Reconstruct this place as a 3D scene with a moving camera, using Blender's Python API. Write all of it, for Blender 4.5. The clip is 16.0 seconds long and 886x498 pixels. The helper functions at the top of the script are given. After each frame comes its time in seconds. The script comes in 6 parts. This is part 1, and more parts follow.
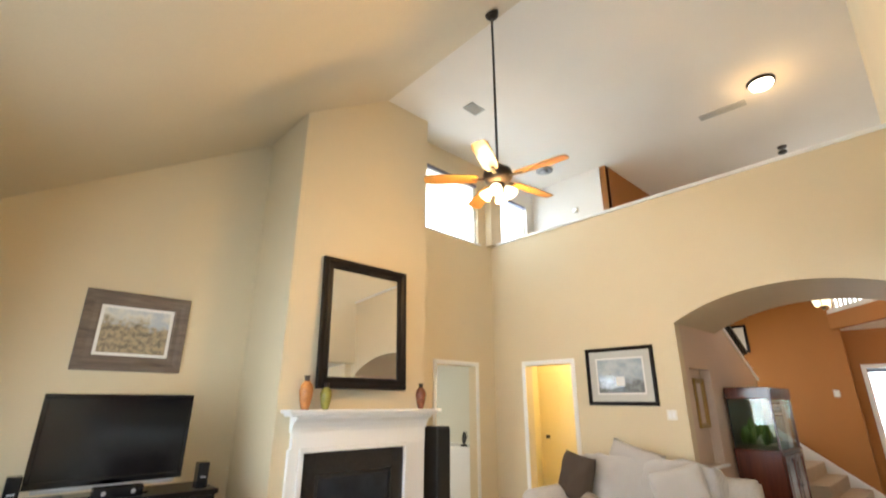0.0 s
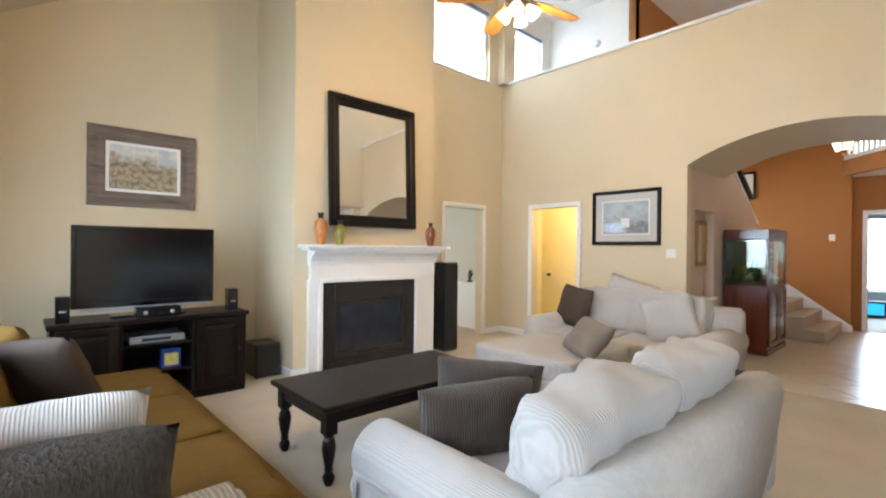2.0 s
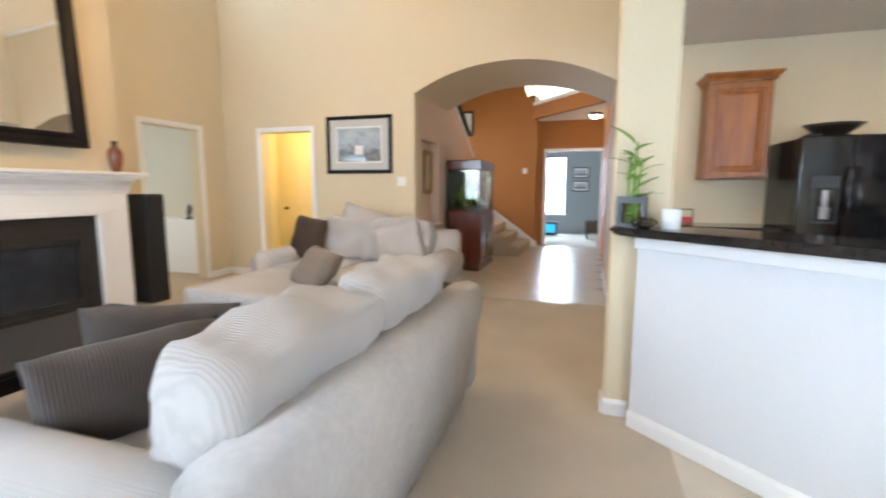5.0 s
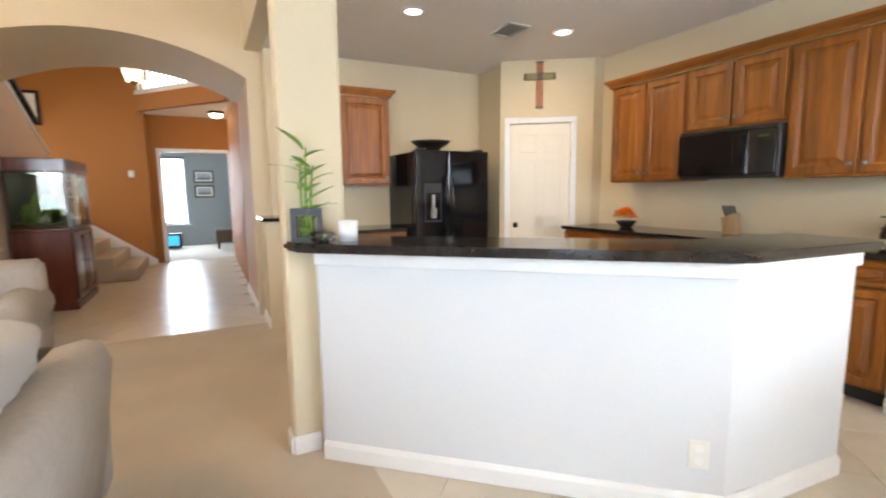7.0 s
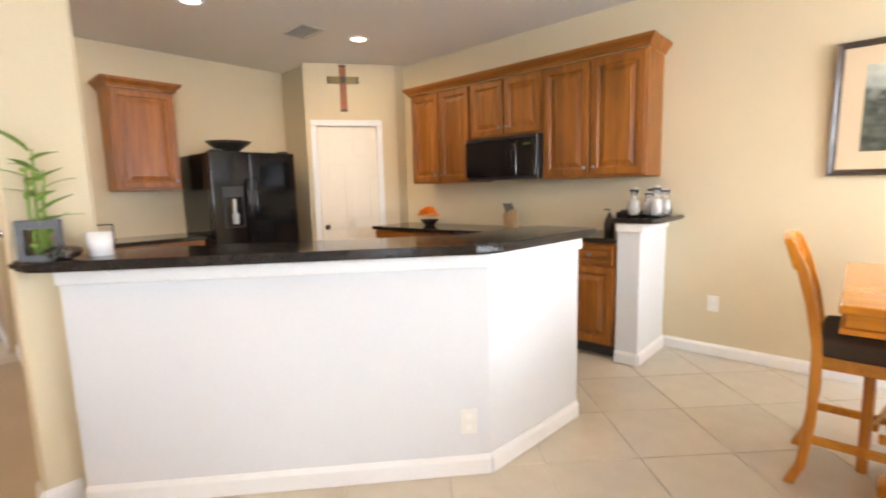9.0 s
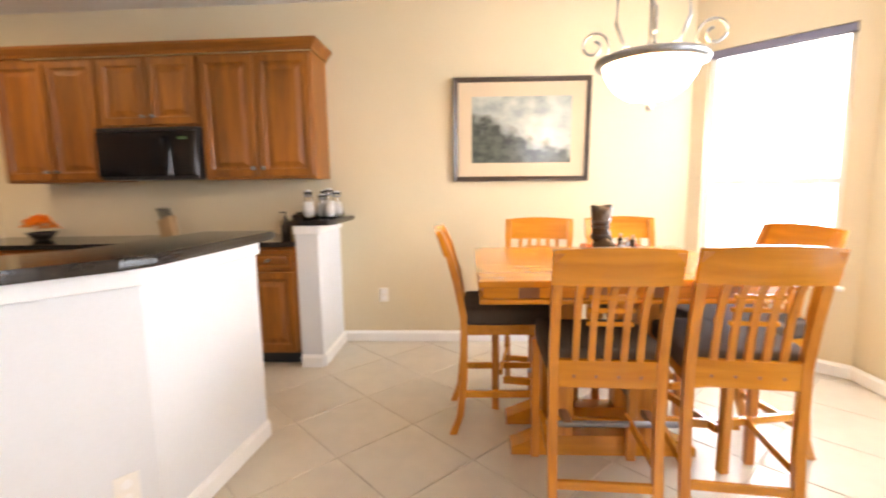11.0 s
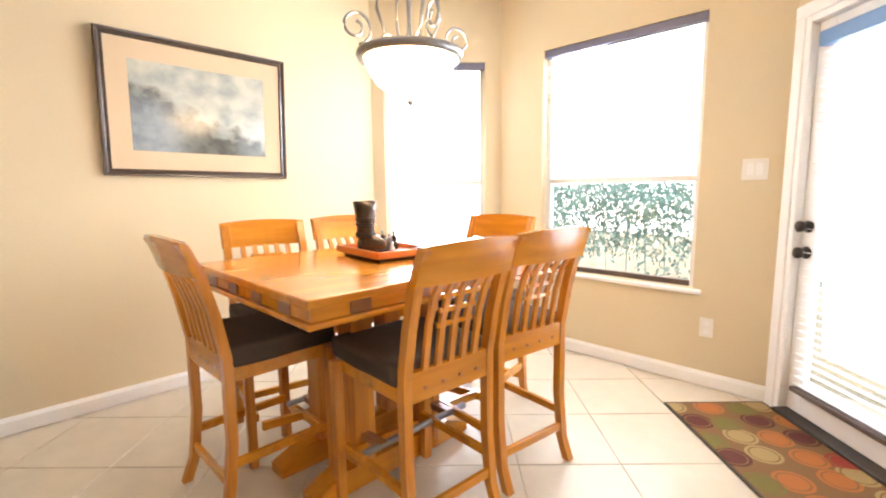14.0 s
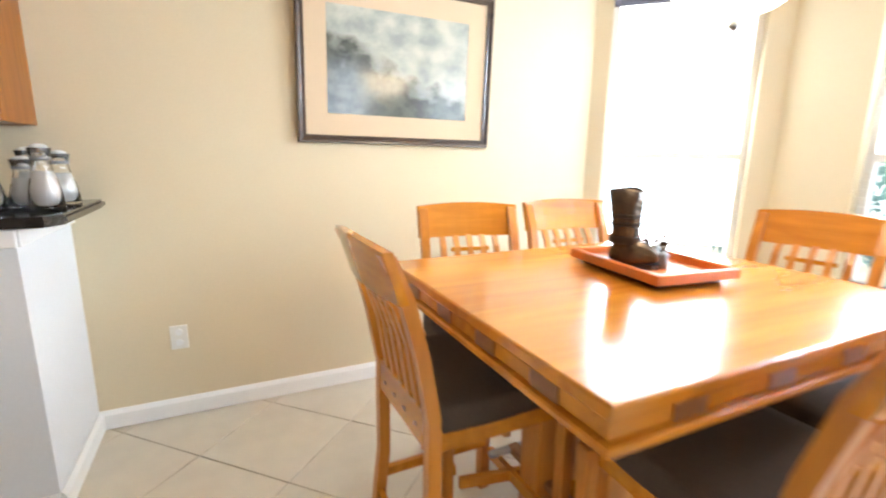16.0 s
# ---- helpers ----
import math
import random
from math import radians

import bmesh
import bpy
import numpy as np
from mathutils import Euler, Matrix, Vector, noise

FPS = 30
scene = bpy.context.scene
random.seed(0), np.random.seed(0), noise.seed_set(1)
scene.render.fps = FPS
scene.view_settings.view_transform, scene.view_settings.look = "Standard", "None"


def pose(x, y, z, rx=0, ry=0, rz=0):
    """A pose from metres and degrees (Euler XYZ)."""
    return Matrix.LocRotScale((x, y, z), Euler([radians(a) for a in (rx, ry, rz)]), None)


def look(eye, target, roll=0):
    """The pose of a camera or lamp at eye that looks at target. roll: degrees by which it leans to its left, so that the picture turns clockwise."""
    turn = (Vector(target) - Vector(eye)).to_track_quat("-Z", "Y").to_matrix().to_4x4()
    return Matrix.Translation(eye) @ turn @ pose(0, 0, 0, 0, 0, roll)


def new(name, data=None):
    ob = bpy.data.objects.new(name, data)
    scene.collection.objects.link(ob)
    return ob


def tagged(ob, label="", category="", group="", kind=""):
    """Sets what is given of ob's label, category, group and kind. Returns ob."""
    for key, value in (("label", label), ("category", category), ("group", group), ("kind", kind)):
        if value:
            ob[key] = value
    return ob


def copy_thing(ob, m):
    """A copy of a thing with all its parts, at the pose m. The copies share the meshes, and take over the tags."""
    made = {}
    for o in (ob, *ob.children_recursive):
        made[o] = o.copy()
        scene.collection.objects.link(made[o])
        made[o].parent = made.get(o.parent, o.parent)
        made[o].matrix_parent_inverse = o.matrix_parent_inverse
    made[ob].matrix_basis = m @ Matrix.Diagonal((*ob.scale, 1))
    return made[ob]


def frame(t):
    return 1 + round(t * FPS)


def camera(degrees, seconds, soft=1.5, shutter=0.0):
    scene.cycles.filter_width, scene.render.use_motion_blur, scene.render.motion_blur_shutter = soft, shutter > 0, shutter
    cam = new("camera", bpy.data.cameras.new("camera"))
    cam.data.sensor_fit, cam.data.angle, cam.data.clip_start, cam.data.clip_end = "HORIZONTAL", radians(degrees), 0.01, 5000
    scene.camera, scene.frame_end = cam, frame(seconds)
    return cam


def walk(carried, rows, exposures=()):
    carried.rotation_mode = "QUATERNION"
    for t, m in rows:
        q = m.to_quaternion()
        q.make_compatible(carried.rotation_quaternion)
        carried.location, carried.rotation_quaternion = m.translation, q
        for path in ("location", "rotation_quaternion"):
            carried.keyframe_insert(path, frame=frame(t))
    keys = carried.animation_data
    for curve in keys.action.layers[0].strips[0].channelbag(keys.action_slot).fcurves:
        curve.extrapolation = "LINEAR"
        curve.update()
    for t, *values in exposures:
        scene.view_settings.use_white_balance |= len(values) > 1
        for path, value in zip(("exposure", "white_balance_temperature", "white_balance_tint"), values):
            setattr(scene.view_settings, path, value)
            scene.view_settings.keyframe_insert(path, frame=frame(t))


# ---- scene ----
cam = camera(88.0, 16.0, soft=2.0, shutter=0.5)
PATH = [
    (0, (6.02, 2.308, 1.505), (4.727, 0.919, 2.136), 0.2),
    (0.5, (6.037, 2.31, 1.469), (4.718, 0.882, 1.938), 0.5),
    (1, (6.015, 2.283, 1.423), (4.68, 0.825, 1.725), 0.6),
    (1.5, (6.019, 2.242, 1.406), (4.674, 0.769, 1.544), 0.7),
    (2, (6.019, 2.208, 1.391), (4.666, 0.735, 1.389), 0.6),
    (2.5, (5.986, 2.247, 1.384), (4.631, 0.78, 1.272), 0.3),
    (3, (5.945, 2.272, 1.347), (4.559, 0.842, 1.172), -0.3),
    (3.2, (5.93, 2.412, 1.391), (4.551, 0.979, 1.179), -0.3),
    (5.3, (5.476, 2.16, 1.256), (3.519, 1.833, 0.999), -0.1),
    (5.5, (5.419, 2.134, 1.266), (3.441, 1.994, 1.009), -0.3),
    (6, (5.313, 2.075, 1.292), (3.353, 2.366, 1.026), -0.1),
    (6.5, (5.25, 2.041, 1.3), (3.374, 2.684, 1.043), -0.3),
    (7, (5.188, 2.015, 1.299), (3.422, 2.92, 1.048), -0.6),
    (7.5, (5.201, 2.005, 1.306), (3.538, 3.088, 1.057), -1.0),
    (8, (5.258, 2.026, 1.309), (3.678, 3.227, 1.059), -1.4),
    (8.2, (5.305, 2.047, 1.336), (3.751, 3.277, 1.073), -1.7),
    (10.3, (5.426, 2.278, 1.25), (4.756, 4.146, 1.008), -1.3),
    (10.5, (5.432, 2.216, 1.295), (4.872, 4.117, 1.026), -1.6),
    (11, (5.323, 2.275, 1.278), (5.215, 4.254, 1.013), -1.0),
    (11.5, (5.15, 2.391, 1.299), (5.542, 4.332, 1.013), -0.7),
    (12, (5.07, 2.436, 1.277), (5.817, 4.272, 1.009), -0.8),
    (12.5, (5.029, 2.543, 1.262), (6.028, 4.257, 1.005), -1.2),
    (13, (4.922, 2.648, 1.263), (6.128, 4.222, 1.0), -1.3),
    (13.5, (4.82, 2.759, 1.241), (6.165, 4.217, 0.983), -1.1),
    (14, (4.739, 2.841, 1.231), (6.132, 4.253, 0.97), -0.6),
    (14.5, (4.684, 2.973, 1.243), (6.063, 4.392, 0.958), -0.0),
    (15, (4.766, 3.105, 1.26), (6.011, 4.635, 0.93), 0.7),
    (15.5, (4.887, 3.315, 1.257), (5.915, 4.991, 0.89), 0.9),
    (16, (4.879, 3.593, 1.271), (5.713, 5.365, 0.868), 0.7),
]
walk(cam, [(t, look(e, g, r)) for t, e, g, r in PATH], exposures=[(0.0, -0.05, 6500, 8), (1.2, -0.03, 6200, 8), (2.5, 0.0, 5700, 9), (5.3, 0.02, 6000, 11), (6.5, 0.05, 6300, 12), (8.2, 0.05, 6900, 16), (10.3, -0.05, 7400, 21), (13.0, -0.10, 7900, 25), (14.5, -0.10, 7100, 18), (16.0, -0.10, 6500, 13)])

# ---- light ----
world = bpy.data.worlds.new("sky")
scene.world = world
world.use_nodes = True
wn = world.node_tree.nodes
sky = wn.new("ShaderNodeTexSky")
sky.sky_type = "NISHITA"
sky.sun_disc = False
sky.sun_elevation, sky.sun_rotation = radians(48), radians(60)
wn["Background"].inputs[1].default_value = 0.15
world.node_tree.links.new(sky.outputs[0], wn["Background"].inputs[0])


def lamp(name, kind, m, power, colour=(1, 1, 1), **more):
    data = bpy.data.lights.new(name, kind)
    data.energy, data.color = power, colour
    for key, value in more.items():
        if key == "size":
            data.shape, data.size, data.size_y = "RECTANGLE", *value
        elif key == "radius":
            data.shadow_soft_size = value
        elif key == "angle":
            data.angle = value
    ob = new(name, data)
    ob.matrix_world = m
    return ob


DAY = (0.68, 0.84, 1.0)
WARM = (1.0, 0.60, 0.24)
lamp("sun", "SUN", look((-8, 26, 40), (2, 2, 0)), 3.0, (1, 0.95, 0.87), angle=radians(0.5))
lamp("skylight_bay_side", "AREA", look((7.9, 4.3, 1.80), (5.0, 4.9, 1.1)), 80, DAY, size=(1.05, 0.78))
lamp("skylight_bay_corner", "AREA", look((7.47, 5.69, 1.45), (5.5, 3.7, 1.1)), 55, DAY, size=(0.75, 1.5))
lamp("skylight_patio_door", "AREA", look((7.575, 2.895, 1.15), (5.5, 4.9, 0.9)), 45, DAY, size=(0.7, 1.7))
lamp("skylight_living", "AREA", look((6.98, -0.4, 1.45), (3.0, 0.4, 0.7)), 160, DAY, size=(3.0, 1.9))
lamp("skylight_clerestory", "AREA", look((0.95, -2.98, 4.72), (1.6, 0.5, 3.0)), 38, DAY, size=(1.2, 1.1))
lamp("skylight_loft", "AREA", look((-0.72, -2.98, 4.72), (-0.7, 0.5, 4.4)), 25, DAY, size=(0.9, 1.1))
lamp("skylight_front_room", "AREA", look((-7.9, 1.3, 1.4), (-4.0, 1.6, 0.6)), 120, DAY, size=(0.9, 1.7))
# Added fill lamp inside the far room; no window is built there.
lamp("skylight_study", "AREA", look((1.9, -4.6, 1.5), (0.6, -4.4, 1.2)), 25, (0.95, 0.95, 0.9), size=(0.9, 1.3))


# ---- materials ----
def material(name, base, rough=0.6, metal=0.0, grain=30.0, vary=0.06, bump=0.15, relief=0.002, spec=0.5, stretch=(1, 1, 1), blotch=1.5):
    """A painted, woven or cut surface: base colour varied at two scales, with a fine relief."""
    m = bpy.data.materials.new(name)
    m.use_nodes = True
    n, l = m.node_tree.nodes, m.node_tree.links
    p = n["Principled BSDF"]
    p.inputs["Roughness"].default_value, p.inputs["Metallic"].default_value = rough, metal
    p.inputs["Specular IOR Level"].default_value = spec
    tc, mp = n.new("ShaderNodeTexCoord"), n.new("ShaderNodeMapping")
    mp.inputs["Scale"].default_value = stretch
    l.new(tc.outputs["Object"], mp.inputs[0])
    big, fine = n.new("ShaderNodeTexNoise"), n.new("ShaderNodeTexNoise")
    big.inputs["Scale"].default_value, big.inputs["Detail"].default_value = blotch, 3
    fine.inputs["Scale"].default_value, fine.inputs["Detail"].default_value = grain, 4
    for tex in (big, fine):
        l.new(mp.outputs[0], tex.inputs["Vector"])
    add = n.new("ShaderNodeMath")
    add.operation = "ADD"
    l.new(big.outputs[0], add.inputs[0]), l.new(fine.outputs[0], add.inputs[1])
    ramp = n.new("ShaderNodeMapRange")
    ramp.inputs["From Min"].default_value, ramp.inputs["From Max"].default_value = 0.6, 1.4
    ramp.inputs["To Min"].default_value, ramp.inputs["To Max"].default_value = 1 - vary, 1 + vary
    l.new(add.outputs[0], ramp.inputs["Value"])
    mul = n.new("ShaderNodeVectorMath")
    mul.operation = "SCALE"
    mul.inputs[0].default_value = base
    l.new(ramp.outputs[0], mul.inputs["Scale"])
    l.new(mul.outputs[0], p.inputs["Base Color"])
    if bump:
        b = n.new("ShaderNodeBump")
        b.inputs["Strength"].default_value, b.inputs["Distance"].default_value = bump, relief
        l.new(fine.outputs[0], b.inputs["Height"])
        l.new(b.outputs[0], p.inputs["Normal"])
    return m


def wood(name, dark, light, rough=0.35, along="z", scale=1.0, coat=0.2):
    m = bpy.data.materials.new(name)
    m.use_nodes = True
    n, l = m.node_tree.nodes, m.node_tree.links
    p = n["Principled BSDF"]
    p.inputs["Roughness"].default_value = rough
    p.inputs["Coat Weight"].default_value, p.inputs["Coat Roughness"].default_value = coat, 0.15
    tc, mp, info = n.new("ShaderNodeTexCoord"), n.new("ShaderNodeMapping"), n.new("ShaderNodeObjectInfo")
    mp.inputs["Scale"].default_value = [(2.5 if a == along else 28.0) * scale for a in "xyz"]
    shift = n.new("ShaderNodeVectorMath")
    shift.operation = "MULTIPLY_ADD"
    shift.inputs[1].default_value, shift.inputs[2].default_value = (7, 7, 7), (0, 0, 0)
    l.new(info.outputs["Random"], shift.inputs[0])
    l.new(shift.outputs[0], mp.inputs["Location"])
    l.new(tc.outputs["Object"], mp.inputs[0])
    big, fine = n.new("ShaderNodeTexNoise"), n.new("ShaderNodeTexNoise")
    big.inputs["Scale"].default_value, big.inputs["Detail"].default_value, big.inputs["Distortion"].default_value = 0.6, 5, 0.8
    fine.inputs["Scale"].default_value, fine.inputs["Detail"].default_value = 3.0, 3
    for tex in (big, fine):
        l.new(mp.outputs[0], tex.inputs["Vector"])
    mix = n.new("ShaderNodeMath")
    mix.operation = "MULTIPLY_ADD"
    mix.inputs[1].default_value = 0.35
    l.new(fine.outputs[0], mix.inputs[0]), l.new(big.outputs[0], mix.inputs[2])
    ramp = n.new("ShaderNodeValToRGB")
    ramp.color_ramp.elements[0].position, ramp.color_ramp.elements[0].color = 0.42, (*dark, 1)
    ramp.color_ramp.elements[1].position, ramp.color_ramp.elements[1].color = 0.86, (*light, 1)
    l.new(mix.outputs[0], ramp.inputs[0])
    l.new(ramp.outputs[0], p.inputs["Base Color"])
    b = n.new("ShaderNodeBump")
    b.inputs["Strength"].default_value, b.inputs["Distance"].default_value = 0.12, 0.001
    l.new(fine.outputs[0], b.inputs["Height"]), l.new(b.outputs[0], p.inputs["Normal"])
    return m


def glow(name, colour, strength):
    m = bpy.data.materials.new(name)
    m.use_nodes = True
    p = m.node_tree.nodes["Principled BSDF"]
    p.inputs["Base Color"].default_value = (*colour, 1)
    p.inputs["Emission Color"].default_value, p.inputs["Emission Strength"].default_value = (*colour, 1), strength
    return m


def clear(name, tint=(1, 1, 1), rough=0.0):
    m = bpy.data.materials.new(name)
    m.use_nodes = True
    p = m.node_tree.nodes["Principled BSDF"]
    p.inputs["Base Color"].default_value = (*tint, 1)
    p.inputs["Transmission Weight"].default_value, p.inputs["Roughness"].default_value, p.inputs["IOR"].default_value = 1, rough, 1.45
    return m


PAINT = material("wall_paint", (0.66, 0.555, 0.375), 0.75, grain=90, vary=0.03, bump=0.25, relief=0.0015)
# Wall paint of the half walls with bluish window daylight put into the colour.
DAYLIT_PAINT = material("half_wall_daylit_paint", (0.69, 0.70, 0.71), 0.7, grain=90, vary=0.03, bump=0.25, relief=0.0015)
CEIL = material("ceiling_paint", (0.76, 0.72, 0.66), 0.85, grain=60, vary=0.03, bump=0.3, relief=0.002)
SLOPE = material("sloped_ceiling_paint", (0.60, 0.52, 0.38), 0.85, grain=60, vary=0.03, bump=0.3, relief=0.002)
ORANGE = material("orange_paint", (0.37, 0.145, 0.03), 0.7, grain=80, vary=0.05, bump=0.2)
PINKISH = material("hall_paint", (0.62, 0.47, 0.36), 0.75, grain=80, vary=0.04, bump=0.2)
GREYBLUE = material("front_room_paint", (0.30, 0.33, 0.34), 0.75, grain=80, vary=0.04, bump=0.2)
YELLOW = material("closet_paint", (0.80, 0.68, 0.38), 0.7, grain=80, vary=0.03, bump=0.2)
WHITE = material("white_trim", (0.83, 0.82, 0.80), 0.35, grain=40, vary=0.02, bump=0.05)
IVORY = material("ivory_plate", (0.79, 0.76, 0.70), 0.4, grain=40, vary=0.02, bump=0.05)
DOORWHITE = material("door_paint", (0.80, 0.74, 0.63), 0.4, grain=40, vary=0.02, bump=0.05)
CARPET = material("carpet", (0.57, 0.485, 0.375), 0.95, grain=420, vary=0.12, bump=0.9, relief=0.006, spec=0.1, blotch=2.2)
GROUT = material("grout", (0.50, 0.45, 0.37), 0.9, grain=200, vary=0.1, bump=0.4)
TILE = material("floor_tile", (0.60, 0.53, 0.42), 0.28, grain=9, vary=0.07, bump=0.05, blotch=2.0)
GRANITE = material("dark_granite", (0.022, 0.018, 0.016), 0.12, grain=160, vary=0.75, bump=0.0, blotch=25)
OUTSIDE = material("garden_ground", (0.28, 0.27, 0.2), 0.9, grain=20, vary=0.3)


# ---- building helpers ----
def part(name, bm, mat, parent=None, label="", smooth=False):
    """Link a bmesh as one mesh object, under a thing or a part."""
    me = bpy.data.meshes.new(name)
    bmesh.ops.recalc_face_normals(bm, faces=bm.faces[:])
    bm.to_mesh(me)
    bm.free()
    for poly in me.polygons:
        poly.use_smooth = smooth
    if mat:
        me.materials.append(mat)
    ob = new(name, me)
    if parent:
        ob.parent = parent
    if label:
        ob["label"] = label
    return ob


def thing(name, label, category, m=None, group="", kind=""):
    ob = new(name)
    ob.empty_display_size = 0.1
    if m is not None:
        ob.matrix_basis = m
    return tagged(ob, label, category, group, kind)


def box(x0, x1, y0, y1, z0, z1, bevel=0.0, bm=None, seg=1):
    """A box, by itself or added to bm; bevel rounds its edges."""
    b = bmesh.new()
    r = bmesh.ops.create_cube(b, size=1.0)
    for v in r["verts"]:
        v.co = Vector(((x0, x1)[v.co.x > 0], (y0, y1)[v.co.y > 0], (z0, z1)[v.co.z > 0]))
    if bevel:
        bmesh.ops.bevel(b, geom=b.edges[:], offset=bevel, segments=seg, affect="EDGES", profile=0.5)
    if bm is None:
        return b
    return join(bm, b)


def join(bm, other, m=None):
    if m is not None:
        bmesh.ops.transform(other, matrix=m, verts=other.verts[:])
    me = bpy.data.meshes.new("joined")
    other.to_mesh(me)
    other.free()
    bm.from_mesh(me)
    bpy.data.meshes.remove(me)
    return bm


def prism(points, depth, axis="x", start=0.0):
    """A flat outline given in the two other axes, pushed along an axis from start by depth."""
    bm = bmesh.new()

    def place(a, b, c):
        return {"x": (c, a, b), "y": (a, c, b), "z": (a, b, c)}[axis]
    lo = [bm.verts.new(place(a, b, start)) for a, b in points]
    hi = [bm.verts.new(place(a, b, start + depth)) for a, b in points]
    bm.faces.new(lo), bm.faces.new(hi)
    for i in range(len(points)):
        j = (i + 1) % len(points)
        bm.faces.new((lo[i], lo[j], hi[j], hi[i]))
    return bm


def lathe(profile, n=24, m=None):
    """A turned shape from (radius, height) pairs about z."""
    bm = bmesh.new()
    rings = []
    for r, z in profile:
        if r < 1e-5:
            rings.append([bm.verts.new((0, 0, z))])
        else:
            rings.append([bm.verts.new((r * math.cos(2 * math.pi * i / n), r * math.sin(2 * math.pi * i / n), z)) for i in range(n)])
    for a, b in zip(rings, rings[1:]):
        for i in range(n):
            j = (i + 1) % n
            if len(a) == 1 and len(b) == 1:
                continue
            if len(a) == 1:
                bm.faces.new((a[0], b[i], b[j]))
            elif len(b) == 1:
                bm.faces.new((a[i], a[j], b[0]))
            else:
                bm.faces.new((a[i], a[j], b[j], b[i]))
    if m is not None:
        bmesh.ops.transform(bm, matrix=m, verts=bm.verts[:])
    return bm


def tube(points, radius, n=8, closed=False):
    """A round bar along points."""
    bm = bmesh.new()
    pts = [Vector(p) for p in points]
    rings = []
    for i, p in enumerate(pts):
        a, b = pts[max(i - 1, 0)], pts[min(i + 1, len(pts) - 1)]
        q = (b - a).to_track_quat("Z", "Y")
        r = radius[i] if isinstance(radius, (list, tuple)) else radius
        rings.append([bm.verts.new(p + q @ Vector((r * math.cos(2 * math.pi * k / n), r * math.sin(2 * math.pi * k / n), 0))) for k in range(n)])
    for a, b in zip(rings, rings[1:]):
        for k in range(n):
            bm.faces.new((a[k], a[(k + 1) % n], b[(k + 1) % n], b[k]))
    bm.faces.new(rings[0][::-1]), bm.faces.new(rings[-1])
    return bm


def along(p0, p1, z=0.0):
    """The pose whose x runs from p0 to p1 in plan; y is to its left."""
    return pose(p0[0], p0[1], z, 0, 0, math.degrees(math.atan2(p1[1] - p0[1], p1[0] - p0[0])))


def wall(name, p0, p1, t, z0, z1, holes=(), mat=None, label="", category="wall"):
    """A wall whose room face runs from p0 to p1 and whose thickness lies to the right of that way. holes: (from, to, bottom, top) along it."""
    length = math.hypot(p1[0] - p0[0], p1[1] - p0[1])
    bm = bmesh.new()
    xs = sorted({0.0, length, *[h[0] for h in holes], *[h[1] for h in holes]})
    for a, b in zip(xs, xs[1:]):
        cuts = sorted((h[2], h[3]) for h in holes if h[0] < (a + b) / 2 < h[1])
        z = z0
        for lo, hi in cuts:
            if lo > z:
                box(a, b, -t, 0, z, lo, bm=bm)
            z = hi
        if z < z1:
            box(a, b, -t, 0, z, z1, bm=bm)
    bmesh.ops.remove_doubles(bm, verts=bm.verts[:], dist=1e-5)
    ob = part(name, bm, mat or PAINT)
    ob.matrix_basis = along(p0, p1)
    return tagged(ob, label or "beige painted wall", category, kind="structure")


def skirting(p0, p1, h=0.09, t=0.016, mat=None):
    """A white baseboard along the room face of a wall."""
    length = math.hypot(p1[0] - p0[0], p1[1] - p0[1])
    bm = prism([(0.0, 0.0), (t, 0.0), (t, h - 0.02), (t * 0.5, h - 0.006), (t * 0.3, h), (0, h)], length, "x")
    ob = part("baseboard", bm, mat or WHITE)
    ob.matrix_basis = along(p0, p1) @ pose(0, 0.001, 0)
    return tagged(ob, "white moulded baseboard along the wall", "baseboard", kind="structure")


def slab(name, x0, x1, y0, y1, z0, z1, mat, label, category):
    return tagged(part(name, box(x0, x1, y0, y1, z0, z1), mat), label, category, kind="structure")


# ---- the large structure ----
def arc(y0, y1, spring, crown, n=20):
    half, rise = (y1 - y0) / 2, crown - spring
    r = (half * half + rise * rise) / (2 * rise)
    cy, cz = (y0 + y1) / 2, crown - r
    a = math.asin(half / r)
    return [(cy + r * math.sin(-a + 2 * a * i / n), cz + r * math.cos(-a + 2 * a * i / n)) for i in range(n + 1)]


TOP, RIDGE, PITCH = 5.70, 2.72, 0.65
EAST, NORTH = 7.0, 2.45
ARCH = arc(0.08, 2.46, 2.45, 2.76)
D2 = (-2.24, -1.43)

bm = box(0.36, 7.2, 0.05, 2.64, -0.12, 0.0)
box(0.0, 7.2, -3.7, 0.05, -0.12, 0.0, bm=bm)
tagged(part("floor", bm, CARPET), "beige cut-pile carpet of the living room", "carpet", kind="structure")
slab("floor_hall", -8.2, 0.36, 0.05, 2.64, -0.12, -0.012, GROUT, "tiled floor bed of the hall", "floor")
slab("floor_kitchen", -0.2, 8.2, 2.64, 6.4, -0.12, -0.012, GROUT, "tiled floor bed of the kitchen and dining nook", "floor")

outline = [(-2.88, 0), (D2[0], 0), (D2[0], 2.04), (D2[1], 2.04), (D2[1], 0), (0.08, 0), *ARCH, (2.46, 0), (2.62, 0), (2.62, 4.15), (-2.88, 4.15)]
tagged(part("wall_arch", prism(outline, -0.15, "x", 0.0), PAINT), "beige wall with a wide arched opening and a doorway", "wall", kind="structure")
